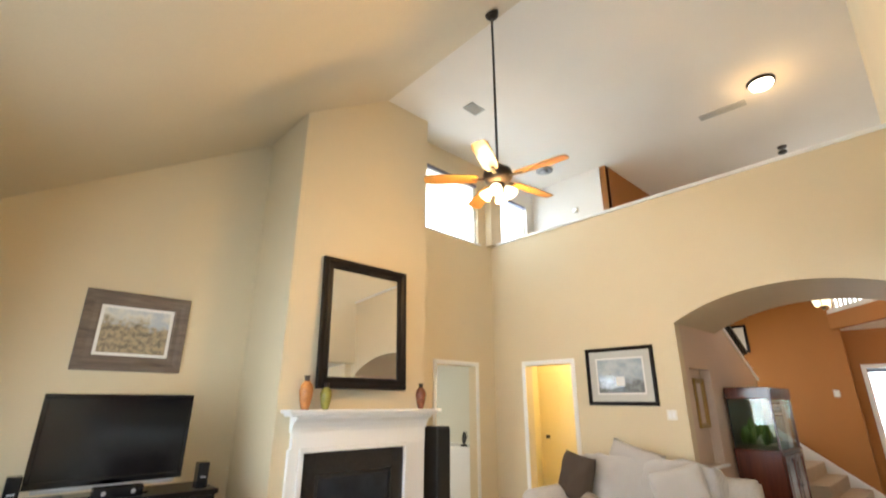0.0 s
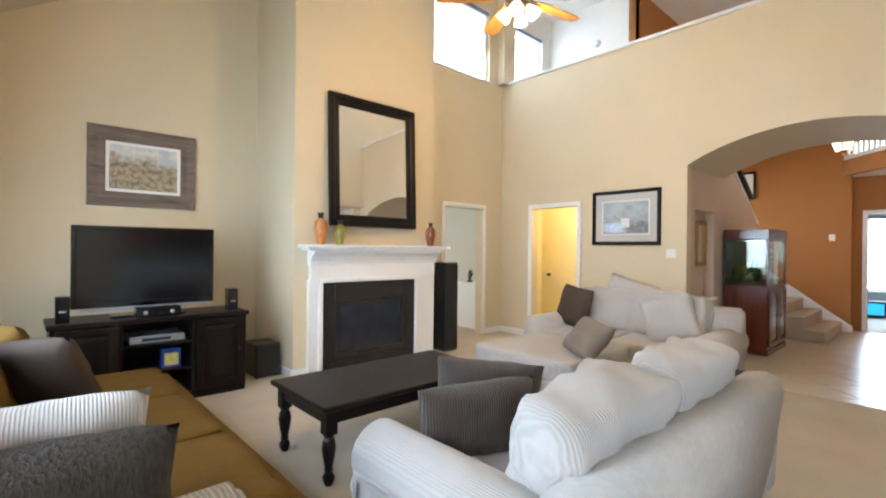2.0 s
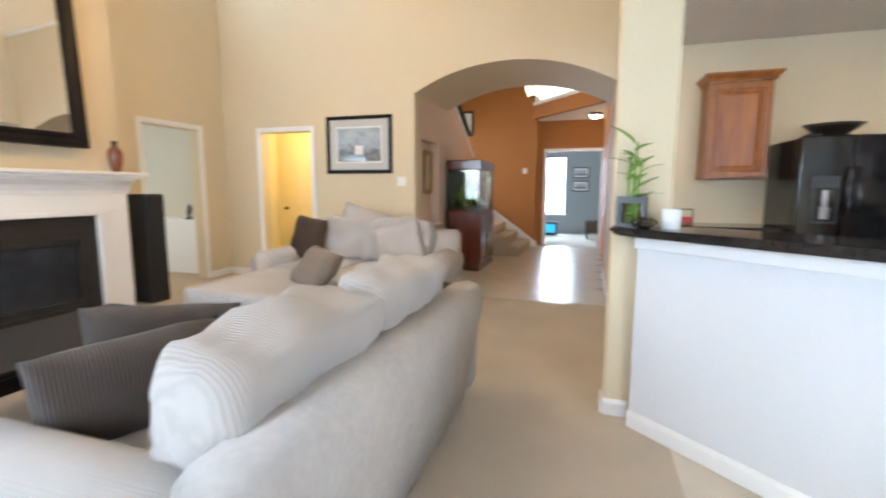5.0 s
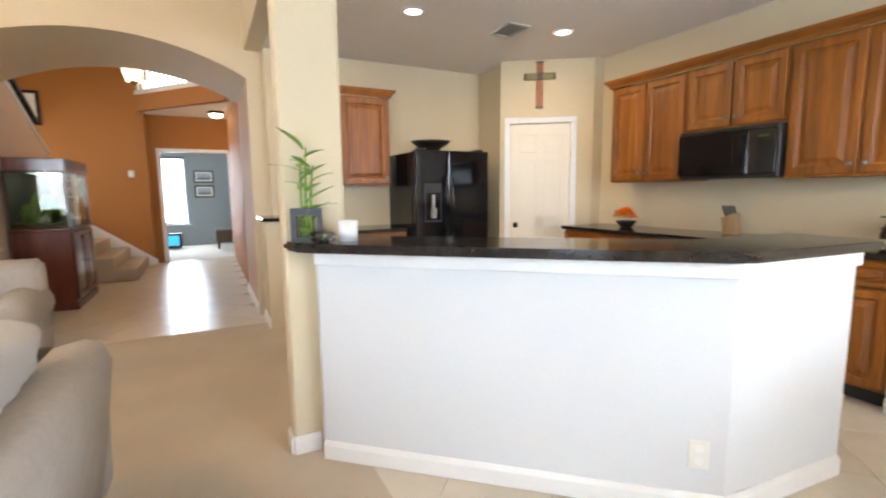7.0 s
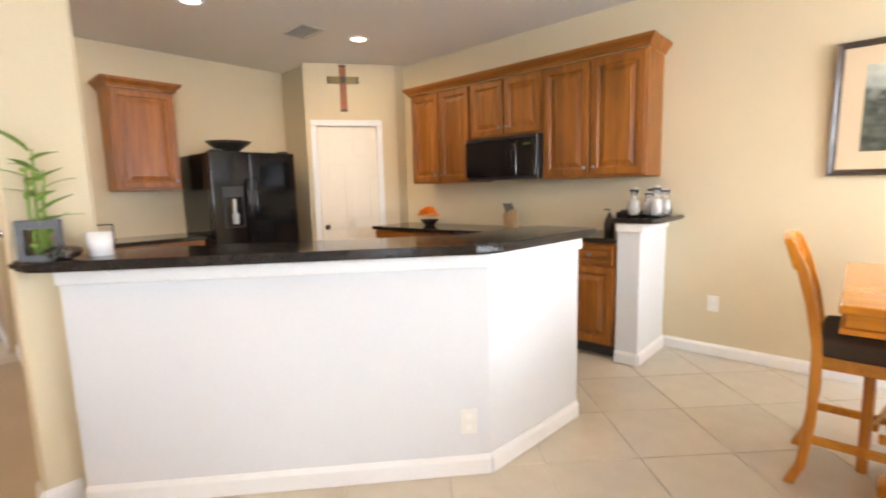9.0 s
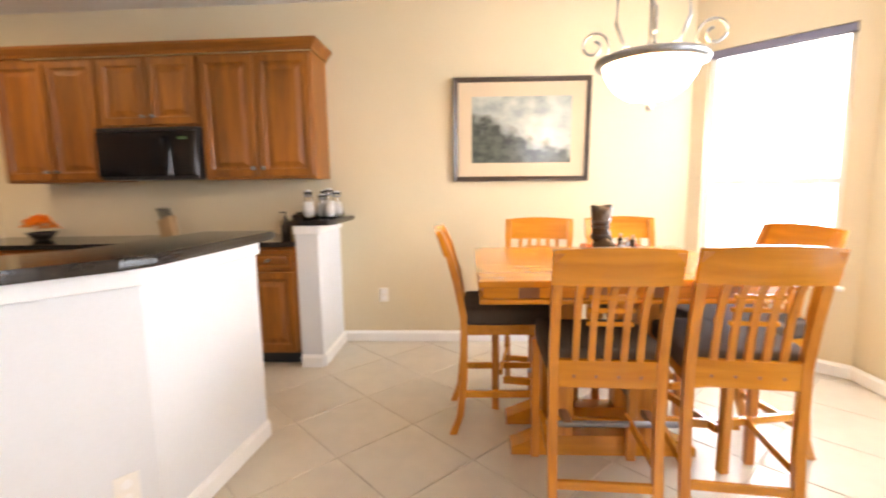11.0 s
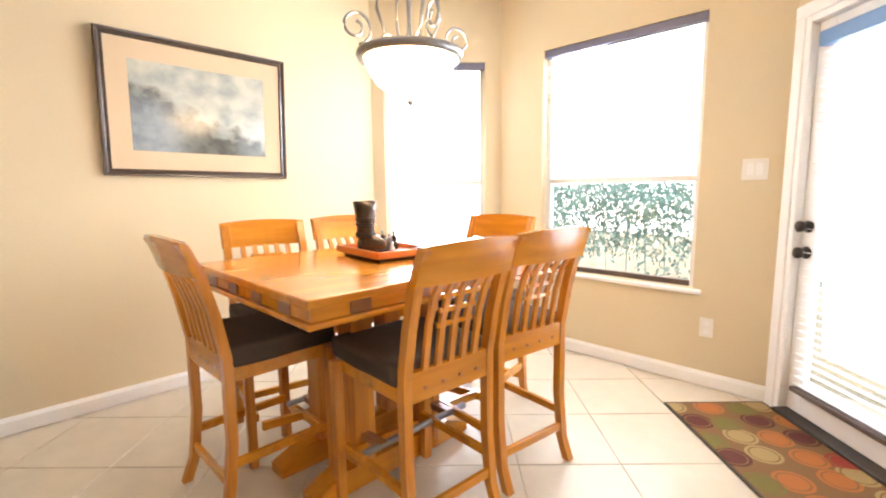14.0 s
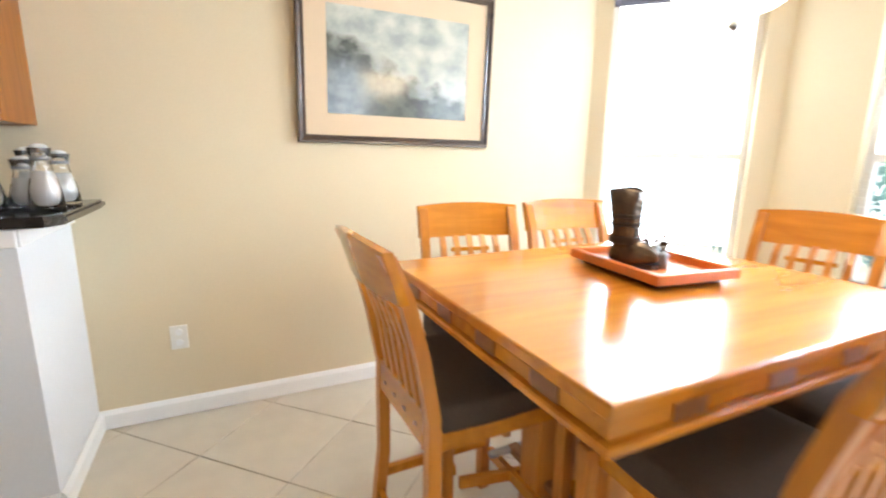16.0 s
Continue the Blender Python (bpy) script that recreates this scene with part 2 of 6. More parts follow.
# the deep reveal of the archway
wall("wall_reveal_left", (-1.45, 0.08), (-0.15, 0.08), 0.12, 0, 2.45, [(0.47, 1.18, 0.77, 1.92)], mat=PINKISH, label="painted side of the archway with a recess")
slab("wall_niche_back", -1.10, -0.15, -0.10, -0.042, 0.60, 2.10, PINKISH, "painted back of the recess", "wall")
slab("wall_reveal_right", -1.45, -0.15, 2.46, 2.58, 0, 2.45, PINKISH, "painted side of the archway", "wall")
ring = ARCH + [(2.58, 2.45), (2.58, 2.9), (-0.04, 2.9), (-0.04, 2.45)]
tagged(part("arch_soffit", prism(ring, -1.30, "x", -0.15), PAINT), "deep rounded soffit of the archway", "arch", kind="structure")
slab("ledge_cap", -0.19, 0.03, -2.88, 2.45, 4.15, 4.19, WHITE, "white cap along the top of the half-height wall", "trim")
slab("corner_post", -0.15, 0.14, -2.88, -2.74, 4.15, TOP, PAINT, "painted corner post between the high openings", "wall")

wall("wall_door", (0.0, -2.88), (2.2, -2.88), 0.15, 0, TOP, [(0.47, 1.32, 0, 2.04), (0.34, 1.62, 4.15, 5.3)], label="beige wall with a doorway and a high window")
wall("wall_loft_window", (-1.37, -2.88), (0.0, -2.88), 0.15, 2.75, TOP, [(0.25, 1.22, 4.15, 5.3)], label="white loft wall with a window", mat=CEIL)
wall("wall_loft_side", (-1.37, -1.22), (-1.37, -2.88), 0.12, 2.75, TOP, label="white loft wall", mat=CEIL)
wall("wall_loft_back", (-4.75, -1.22), (-1.37, -1.22), 0.12, 2.75, TOP, label="orange loft wall", mat=ORANGE)
# chimney breast
slab("chimney_breast", 1.95, 3.90, -3.5, -2.43, 0, TOP, PAINT, "tall beige chimney breast", "wall")
wall("wall_tv", (3.90, -3.5), (EAST, -3.5), 0.15, 0, TOP, label="beige wall behind the television")
wall("wall_east", (EAST, -3.5), (EAST, 2.45), 0.15, 0, 3.0, [(1.6, 4.6, 0.5, 2.4)], label="beige outer wall with a wide window")

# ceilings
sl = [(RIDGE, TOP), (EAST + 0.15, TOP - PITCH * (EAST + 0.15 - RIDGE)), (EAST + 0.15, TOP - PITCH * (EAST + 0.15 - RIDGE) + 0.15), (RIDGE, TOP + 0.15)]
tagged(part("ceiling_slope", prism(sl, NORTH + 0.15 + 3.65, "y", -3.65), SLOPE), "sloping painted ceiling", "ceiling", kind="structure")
slab("ceiling_flat", -5.2, RIDGE, -3.65, NORTH + 0.15, TOP, TOP + 0.15, CEIL, "high flat painted ceiling", "ceiling")
slab("ceiling_kitchen", -0.2, 8.2, NORTH + 0.16, 6.4, 2.72, 2.86, CEIL, "flat painted ceiling over kitchen and nook", "ceiling")
wall("wall_bulkhead", (EAST + 0.15, NORTH), (-4.9, NORTH), 0.16, 2.72, TOP + 0.1, label="painted bulkhead above the kitchen edge")

# kitchen walls
wall("wall_kitchen", (0.15, 5.12), (0.15, 2.62), 0.30, 0, 2.72)
wall("wall_pantry_side", (0.74, 5.12), (0.15, 5.12), 0.12, 0, 2.72)
wall("wall_pantry", (1.34, 5.86), (0.74, 5.04), 0.12, 0, 2.72, [(0.235, 0.90, 0, 2.04)])
wall("wall_pantry_end", (1.34, 6.0), (1.34, 5.86), 0.12, 0, 2.72)
wall("wall_painting", (7.05, 6.0), (1.22, 6.0), 0.15, 0, 2.72, label="beige wall of kitchen and dining nook")
BAY = ((6.93, 2.45), (7.80, 3.32), (7.80, 5.25), (7.05, 6.0))
wall("wall_bay_corner", BAY[2], BAY[3], 0.15, 0, 2.72, [(0.13, 0.96, 0.60, 2.24)], label="angled bay wall with a window")
wall("wall_bay", BAY[1], BAY[2], 0.15, 0, 2.72, [(0.42, 1.53, 0.60, 2.24)], label="bay wall with a window")
wall("wall_patio_door", BAY[0], BAY[1], 0.15, 0, 2.72, [(0.31, 1.16, 0, 2.06)], label="angled wall with the patio door")

# peninsula wall, stub wall, low wall by the arch
PEN = [(2.925, 2.472), (3.03, 2.46), (4.20, 3.757), (4.262, 4.495), (4.13, 4.505), (4.07, 3.81), (2.925, 2.56)]
tagged(part("wall_peninsula", prism(PEN, 1.03, "z", 0), DAYLIT_PAINT), "angled half-height wall of the kitchen bar, coloured pale as if daylit", "wall", kind="structure")
slab("wall_stub", 4.11, 4.27, 5.43, 6.0, 0, 1.03, DAYLIT_PAINT, "short half-height wall at the end of the kitchen, coloured pale as if daylit", "wall")
slab("wall_low", 0.15, 0.62, 2.50, 2.64, 0, 1.03, PAINT, "half-height wall beside the arch", "wall")
tagged(part("column", box(2.81, 2.93, 2.33, 2.625, 0, 2.75, 0.012), PAINT), "square painted column at the end of the bar", "column", kind="structure")

# hall and rooms behind
wall("wall_hall_orange", (-4.75, 1.12), (-4.75, -1.22), 0.12, 0, TOP, mat=ORANGE, label="tall orange wall behind the stairs")
wall("wall_front_room", (-5.0, 2.62), (-5.0, 1.0), 0.14, 0, 2.75, [(0.17, 1.31, 0, 2.08)], mat=ORANGE, label="orange wall with a wide doorway")
wall("wall_hall_right", (-1.45, 2.48), (-5.0, 2.48), 0.12, 0, 2.9, mat=ORANGE, label="orange hall wall")
tagged(part("ceiling_landing", prism([(-4.80, 1.12), (-3.15, 2.47), (-5.0, 2.47), (-5.0, 1.12)], 0.15, "z", 2.755), CEIL), "ceiling under the upstairs landing", "ceiling", kind="structure")
wall("wall_front_far", (-8.0, 3.6), (-8.0, -0.2), 0.12, 0, 2.75, [(2.0, 2.95, 0.55, 2.2)], mat=GREYBLUE, label="grey-blue wall with a bright window")
wall("wall_front_side", (-8.0, -0.2), (-5.14, -0.2), 0.12, 0, 2.75, mat=GREYBLUE, label="grey-blue wall")
wall("wall_front_other", (-5.14, 3.6), (-8.0, 3.6), 0.12, 0, 2.75, mat=GREYBLUE, label="grey-blue wall")
slab("ceiling_front_room", -8.1, -5.14, -0.3, 3.7, 2.75, 2.87, CEIL, "white ceiling of the front room", "ceiling")
wall("wall_front_return", (-5.14, -0.2), (-5.14, 1.0), 0.12, 0, 2.75, mat=GREYBLUE, label="grey-blue wall")
# closet behind the lit doorway
wall("wall_closet_back", (-1.35, -0.9), (-1.35, -3.1), 0.1, 0, 2.6, mat=YELLOW, label="yellow lit wall")
wall("wall_closet_left", (-1.35, -3.0), (-0.15, -3.0), 0.1, 0, 2.6, mat=YELLOW, label="yellow lit wall")
wall("wall_closet_right", (-0.15, -1.0), (-1.35, -1.0), 0.1, 0, 2.6, mat=YELLOW, label="yellow lit wall")
slab("ceiling_closet", -1.4, -0.15, -3.1, -0.9, 2.6, 2.7, YELLOW, "ceiling of the small lit room", "ceiling")
# room behind the other doorway
STUDY = material("far_room_paint", (0.62, 0.59, 0.48), 0.8, grain=80, vary=0.03, bump=0.2)
wall("wall_study_back", (-0.4, -6.2), (2.6, -6.2), 0.1, 0, 2.6, label="pale grey wall of the far room", mat=STUDY)
wall("wall_study_left", (2.4, -6.2), (2.4, -3.03), 0.1, 0, 2.6, label="pale grey wall of the far room", mat=STUDY)
wall("wall_study_right", (-0.2, -3.03), (-0.2, -6.2), 0.1, 0, 2.6, label="pale grey wall of the far room", mat=STUDY)
slab("ceiling_study", -0.4, 2.6, -6.3, -3.03, 2.6, 2.7, CEIL, "ceiling of the far room", "ceiling")
slab("floor_study", -0.4, 2.6, -6.3, -2.9, -0.12, -0.004, CARPET, "carpet of the far room", "carpet")
slab("ground", -60, 80, -70, 70, -0.4, -0.2, OUTSIDE, "garden ground outside", "ground")


# ---- materials of the things ----
def corduroy(name, base, axis="x", wide=0.014, depth=0.004, vary=0.08, groove=0.16):
    """Ribbed upholstery."""
    m = material(name, base, 0.9, grain=260, vary=vary, bump=0.35, relief=0.002, spec=0.15, blotch=4)
    n, l = m.node_tree.nodes, m.node_tree.links
    p = n["Principled BSDF"]
    p.inputs["Sheen Weight"].default_value = 0.25
    wave = n.new("ShaderNodeTexWave")
    wave.bands_direction = axis.upper()
    wave.inputs["Scale"].default_value = 0.314 / wide
    wave.inputs["Distortion"].default_value = 0.6
    wave.inputs["Detail"].default_value = 1
    tc = [x for x in n if x.type == "TEX_COORD"][0]
    l.new(tc.outputs["Object"], wave.inputs["Vector"])
    b = n.new("ShaderNodeBump")
    b.inputs["Strength"].default_value, b.inputs["Distance"].default_value = 0.8, depth
    old = [x for x in n if x.type == "BUMP"][0]
    l.new(wave.outputs["Fac"], b.inputs["Height"]), l.new(old.outputs[0], b.inputs["Normal"])
    # Shade between the ribs is put into the colour: grooves darken by groove.
    groove_shade, tone = n.new("ShaderNodeMapRange"), n.new("ShaderNodeVectorMath")
    groove_shade.inputs["To Min"].default_value, groove_shade.inputs["To Max"].default_value = 1 - groove, 1.0
    tone.operation = "SCALE"
    l.new(wave.outputs["Fac"], groove_shade.inputs["Value"])
    l.new(p.inputs["Base Color"].links[0].from_socket, tone.inputs[0]), l.new(groove_shade.outputs[0], tone.inputs["Scale"])
    l.new(tone.outputs[0], p.inputs["Base Color"])
    l.new(b.outputs[0], p.inputs["Normal"])
    return m


GREYCORD = corduroy("pale_grey_corduroy", (0.49, 0.46, 0.43), "x", 0.009, 0.0025, groove=0.1)
GREYCORD_Y = corduroy("pale_grey_corduroy_crosswise", (0.51, 0.48, 0.45), "x", 0.011, 0.003, groove=0.12)
STRIPE = corduroy("pale_wide_rib_corduroy", (0.62, 0.60, 0.56), "y", 0.017, 0.006, groove=0.38)
SUEDE = material("pale_grey_suede", (0.48, 0.45, 0.42), 0.9, grain=35, vary=0.1, bump=0.3, relief=0.003, spec=0.15, blotch=5)
GOLD = material("olive_gold_suede", (0.125, 0.066, 0.012), 0.9, grain=30, vary=0.1, bump=0.25, relief=0.002, spec=0.15)
BROWNCLOTH = material("dark_brown_cloth", (0.075, 0.055, 0.042), 0.9, grain=200, vary=0.2, bump=0.5, relief=0.002, spec=0.15)
TAUPE = corduroy("taupe_ribbed_plush", (0.085, 0.064, 0.052), "x", 0.012, 0.006, 0.25, 0.3)
MUSHROOM = material("mushroom_plush", (0.22, 0.185, 0.15), 0.92, grain=120, vary=0.15, bump=0.5, relief=0.004, spec=0.1, blotch=6)
SHAG = material("grey_shaggy_plush", (0.065, 0.055, 0.046), 0.95, grain=70, vary=0.4, bump=1.0, relief=0.02, spec=0.1, stretch=(1, 1, 0.3))
BLACKWOOD = wood("black_stained_wood", (0.005, 0.004, 0.0035), (0.013, 0.009, 0.008), 0.38, coat=0.0)
BLACKWOOD.node_tree.nodes["Principled BSDF"].inputs["Specular IOR Level"].default_value = 0.16
BLACK = material("black_plastic", (0.012, 0.012, 0.013), 0.35, vary=0.1, bump=0.05)
GLOSSBLACK = material("gloss_black", (0.006, 0.006, 0.007), 0.08, vary=0.05, bump=0.0)
SCREEN = material("dark_screen", (0.004, 0.004, 0.005), 0.12, vary=0.05, bump=0.0)
SILVER = material("silver_plastic", (0.45, 0.46, 0.47), 0.3, 0.6, vary=0.05, bump=0.02)
SLATE = material("black_slate", (0.02, 0.018, 0.017), 0.25, grain=25, vary=0.35, bump=0.1)
FIREGLASS = material("smoked_fire_glass", (0.02, 0.024, 0.032), 0.1, grain=6, vary=0.5, bump=0.0, blotch=4)
MIRROR = material("mirror_silver", (0.9, 0.9, 0.9), 0.01, 1.0, vary=0.0, bump=0.0)
IRON = material("dark_bronze", (0.035, 0.026, 0.02), 0.4, 0.6, grain=60, vary=0.3, bump=0.1)
PEWTER = material("pewter_metal", (0.30, 0.31, 0.32), 0.35, 0.8, grain=50, vary=0.2, bump=0.1)
MAPLE = wood("honey_cabinet_wood", (0.14, 0.042, 0.004), (0.35, 0.115, 0.013), 0.42, "z", 0.7, 0.05)
MAPLE_X = wood("honey_cabinet_wood_lengthwise", (0.14, 0.042, 0.004), (0.34, 0.11, 0.012), 0.42, "x", 0.7, 0.05)
OAK = wood("orange_oak", (0.39, 0.12, 0.012), (0.64, 0.25, 0.03), 0.3, "z", 0.8)
OAK_X = wood("orange_oak_lengthwise", (0.42, 0.14, 0.010), (0.68, 0.27, 0.024), 0.22, "x", 0.5, 0.5)
OAK_DARK = wood("brown_oak_inlay", (0.17, 0.065, 0.02), (0.30, 0.13, 0.045), 0.35, "x", 0.8)
FANWOOD = wood("fan_blade_wood", (0.34, 0.15, 0.03), (0.55, 0.28, 0.07), 0.35, "x", 0.8)
MAHOGANY = wood("mahogany", (0.05, 0.011, 0.007), (0.12, 0.028, 0.016), 0.25, "z", 0.6, 0.5)
GREYFRAME = wood("weathered_grey_frame", (0.09, 0.065, 0.05), (0.19, 0.145, 0.115), 0.5, "x", 1.0, 0.0)
DARKFRAME = wood("dark_brown_frame", (0.018, 0.011, 0.008), (0.07, 0.04, 0.025), 0.3, "x", 1.0, 0.4)
GILT = material("gilt", (0.42, 0.28, 0.10), 0.4, 0.9, grain=40, vary=0.2, bump=0.2)
MATBOARD = material("cream_mat_board", (0.62, 0.48, 0.32), 0.8, grain=120, vary=0.03, bump=0.1)
GREYMAT = material("pale_grey_mat_board", (0.50, 0.50, 0.46), 0.8, grain=120, vary=0.03, bump=0.1)
WHITEMAT = material("white_mat_board", (0.75, 0.74, 0.71), 0.8, grain=120, vary=0.02, bump=0.1)
GLASS = clear("clear_glass")
STEM = material("bamboo_stem", (0.22, 0.34, 0.06), 0.5, grain=30, vary=0.25, bump=0.1)
LEAF = material("bamboo_leaf", (0.22, 0.36, 0.06), 0.5, grain=30, vary=0.3, bump=0.1)
PETAL = material("orange_petal", (0.98, 0.27, 0.01), 0.6, grain=30, vary=0.2, bump=0.1)
LIT = glow("lit_glass_shade", (1.0, 0.80, 0.52), 7.0)
LANTERNLIT = glow("lit_lantern_pane", (1.0, 0.82, 0.56), 2.2)
LITPALE = glow("lit_alabaster_bowl", (1.0, 0.84, 0.58), 22.0)
LITCAN = glow("lit_downlight", (1.0, 0.93, 0.80), 9.0)
OUTGLOW = glow("bright_hazy_sky", (0.93, 0.97, 1.0), 5.0)


def picture_material(name, sky_low, sky_high, land, dark, seed, gloss=0.06, horizon=0.45, lean=0.0):
    """A loosely painted landscape under glass: sky above, hazy hills, dark growth."""
    m = bpy.data.materials.new(name)
    m.use_nodes = True
    n, l = m.node_tree.nodes, m.node_tree.links
    p = n["Principled BSDF"]
    p.inputs["Roughness"].default_value = 0.5
    p.inputs["Coat Weight"].default_value, p.inputs["Coat Roughness"].default_value = 1.0, gloss
    tc = n.new("ShaderNodeTexCoord")
    sep = n.new("ShaderNodeSeparateXYZ")
    l.new(tc.outputs["Generated"], sep.inputs[0])
    mp = n.new("ShaderNodeMapping")
    mp.inputs["Location"].default_value = (seed, seed, seed)
    mp.inputs["Scale"].default_value = (2.6, 2.6, 2.0)
    l.new(tc.outputs["Generated"], mp.inputs[0])
    tex = n.new("ShaderNodeTexNoise")
    tex.inputs["Scale"].default_value, tex.inputs["Detail"].default_value = 2.2, 6
    l.new(mp.outputs[0], tex.inputs["Vector"])
    edge = n.new("ShaderNodeMath")
    edge.operation = "MULTIPLY_ADD"
    edge.inputs[1].default_value = 0.9
    l.new(tex.outputs[0], edge.inputs[0])
    neg = n.new("ShaderNodeMath")
    neg.operation = "SUBTRACT"
    neg.inputs[0].default_value = horizon - 0.45
    l.new(sep.outputs["Z"], neg.inputs[1])
    slant = n.new("ShaderNodeMath")
    slant.operation = "MULTIPLY_ADD"
    slant.inputs[1].default_value = -lean
    l.new(sep.outputs["X"], slant.inputs[0]), l.new(neg.outputs[0], slant.inputs[2])
    l.new(slant.outputs[0], edge.inputs[2])
    mask = n.new("ShaderNodeMapRange")
    mask.inputs["From Min"].default_value, mask.inputs["From Max"].default_value = -0.06, 0.12
    l.new(edge.outputs[0], mask.inputs["Value"])
    skyramp, landramp = n.new("ShaderNodeValToRGB"), n.new("ShaderNodeValToRGB")
    for ramp, a, b in ((skyramp, sky_low, sky_high), (landramp, dark, land)):
        ramp.color_ramp.elements[0].position, ramp.color_ramp.elements[0].color = 0.36, (*a, 1)
        ramp.color_ramp.elements[1].position, ramp.color_ramp.elements[1].color = 0.62, (*b, 1)
    tex2 = n.new("ShaderNodeTexNoise")
    tex2.inputs["Scale"].default_value, tex2.inputs["Detail"].default_value = 5.0, 6
    l.new(mp.outputs[0], tex2.inputs["Vector"])
    l.new(tex.outputs[0], skyramp.inputs[0]), l.new(tex2.outputs[0], landramp.inputs[0])
    mix = n.new("ShaderNodeMix")
    mix.data_type = "RGBA"
    l.new(mask.outputs[0], mix.inputs["Factor"])
    l.new(skyramp.outputs[0], mix.inputs["A"]), l.new(landramp.outputs[0], mix.inputs["B"])
    l.new(mix.outputs["Result"], p.inputs["Base Color"])
    return m


# ---- makers ----
def cushion(w, d, h, puff=0.5, n=14, seed=0, sag=0.02):
    """A soft stuffed block, w by d by h about its base centre, fuller in the middle and creased by noise."""
    bm = bmesh.new()
    bmesh.ops.create_cube(bm, size=2.0)
    bmesh.ops.subdivide_edges(bm, edges=bm.edges[:], cuts=n, use_grid_fill=True)
    for v in bm.verts:
        x, y, z = v.co
        k = 0.86 if puff < 0.45 else 0.72
        ln = (abs(x) ** 5 + abs(y) ** 5 + abs(z) ** 5) ** 0.2
        s = Vector((x, y, z)) / ln
        s = s.lerp(Vector((x, y, z)), max(0.0, k - puff * 0.8))
        co = Vector((s.x * w / 2, s.y * d / 2, s.z * h / 2))
        k2 = noise.noise(co * 6 + Vector((seed * 3.1, seed, 0)))
        k3 = noise.noise(co * 15 + Vector((seed, 5, 0)))
        co += s.normalized() * (k2 * sag + k3 * sag * 0.35)
        v.co = co + Vector((0, 0, h / 2))
    return bm


def pillow(w, h, t, seed=0, sag=0.012, n=18):
    """A square scatter pillow standing on its edge: thin at the seams, with drawn-out corners. It faces y."""
    bm = bmesh.new()
    grid = [[None] * (n + 1) for _ in range(n + 1)]
    back = [[None] * (n + 1) for _ in range(n + 1)]
    for i in range(n + 1):
        for j in range(n + 1):
            u, v = -1 + 2 * i / n, -1 + 2 * j / n
            pinch = 1 - 0.10 * (1 - abs(u * v) ** 1.0) * (abs(u) ** 4 + abs(v) ** 4) / 2
            fat = ((1 - u ** 4) * (1 - v ** 4)) ** 0.5
            x, z = u * w / 2 * pinch, (v * pinch + 1) * h / 2
            wob = noise.noise(Vector((x * 9, z * 9, seed))) * sag + noise.noise(Vector((x * 24, z * 24, seed + 4))) * sag * 0.4
            grid[i][j] = bm.verts.new((x, t / 2 * fat + wob * fat + 0.004, z))
            edge = i in (0, n) or j in (0, n)
            back[i][j] = grid[i][j] if edge else bm.verts.new((x, -t / 2 * fat - wob * fat - 0.004, z))
    for i in range(n):
        for j in range(n):
            bm.faces.new((grid[i][j], grid[i + 1][j], grid[i + 1][j + 1], grid[i][j + 1]))
            bm.faces.new((back[i][j], back[i][j + 1], back[i + 1][j + 1], back[i + 1][j]))
    return bm


def rolled_arm(depth, height, width):
    """A sofa arm with a rolled top, running along y from 0 to depth, centred on x."""
    pts = [(-width * 0.38, 0.06), (width * 0.38, 0.06), (width * 0.38, height * 0.55)]
    r, cz = width * 0.55, height - width * 0.55
    for i in range(13):
        a = radians(-25 + 230 * i / 12)
        pts.append((r * math.cos(a), cz + r * math.sin(a)))
    pts.append((-width * 0.38, height * 0.55))
    bm = prism(pts, depth, "y", 0)
    bmesh.ops.bevel(bm, geom=[e for e in bm.edges if abs(e.verts[0].co.y - e.verts[1].co.y) < 1e-6], offset=0.03, segments=3, affect="EDGES")
    return bm


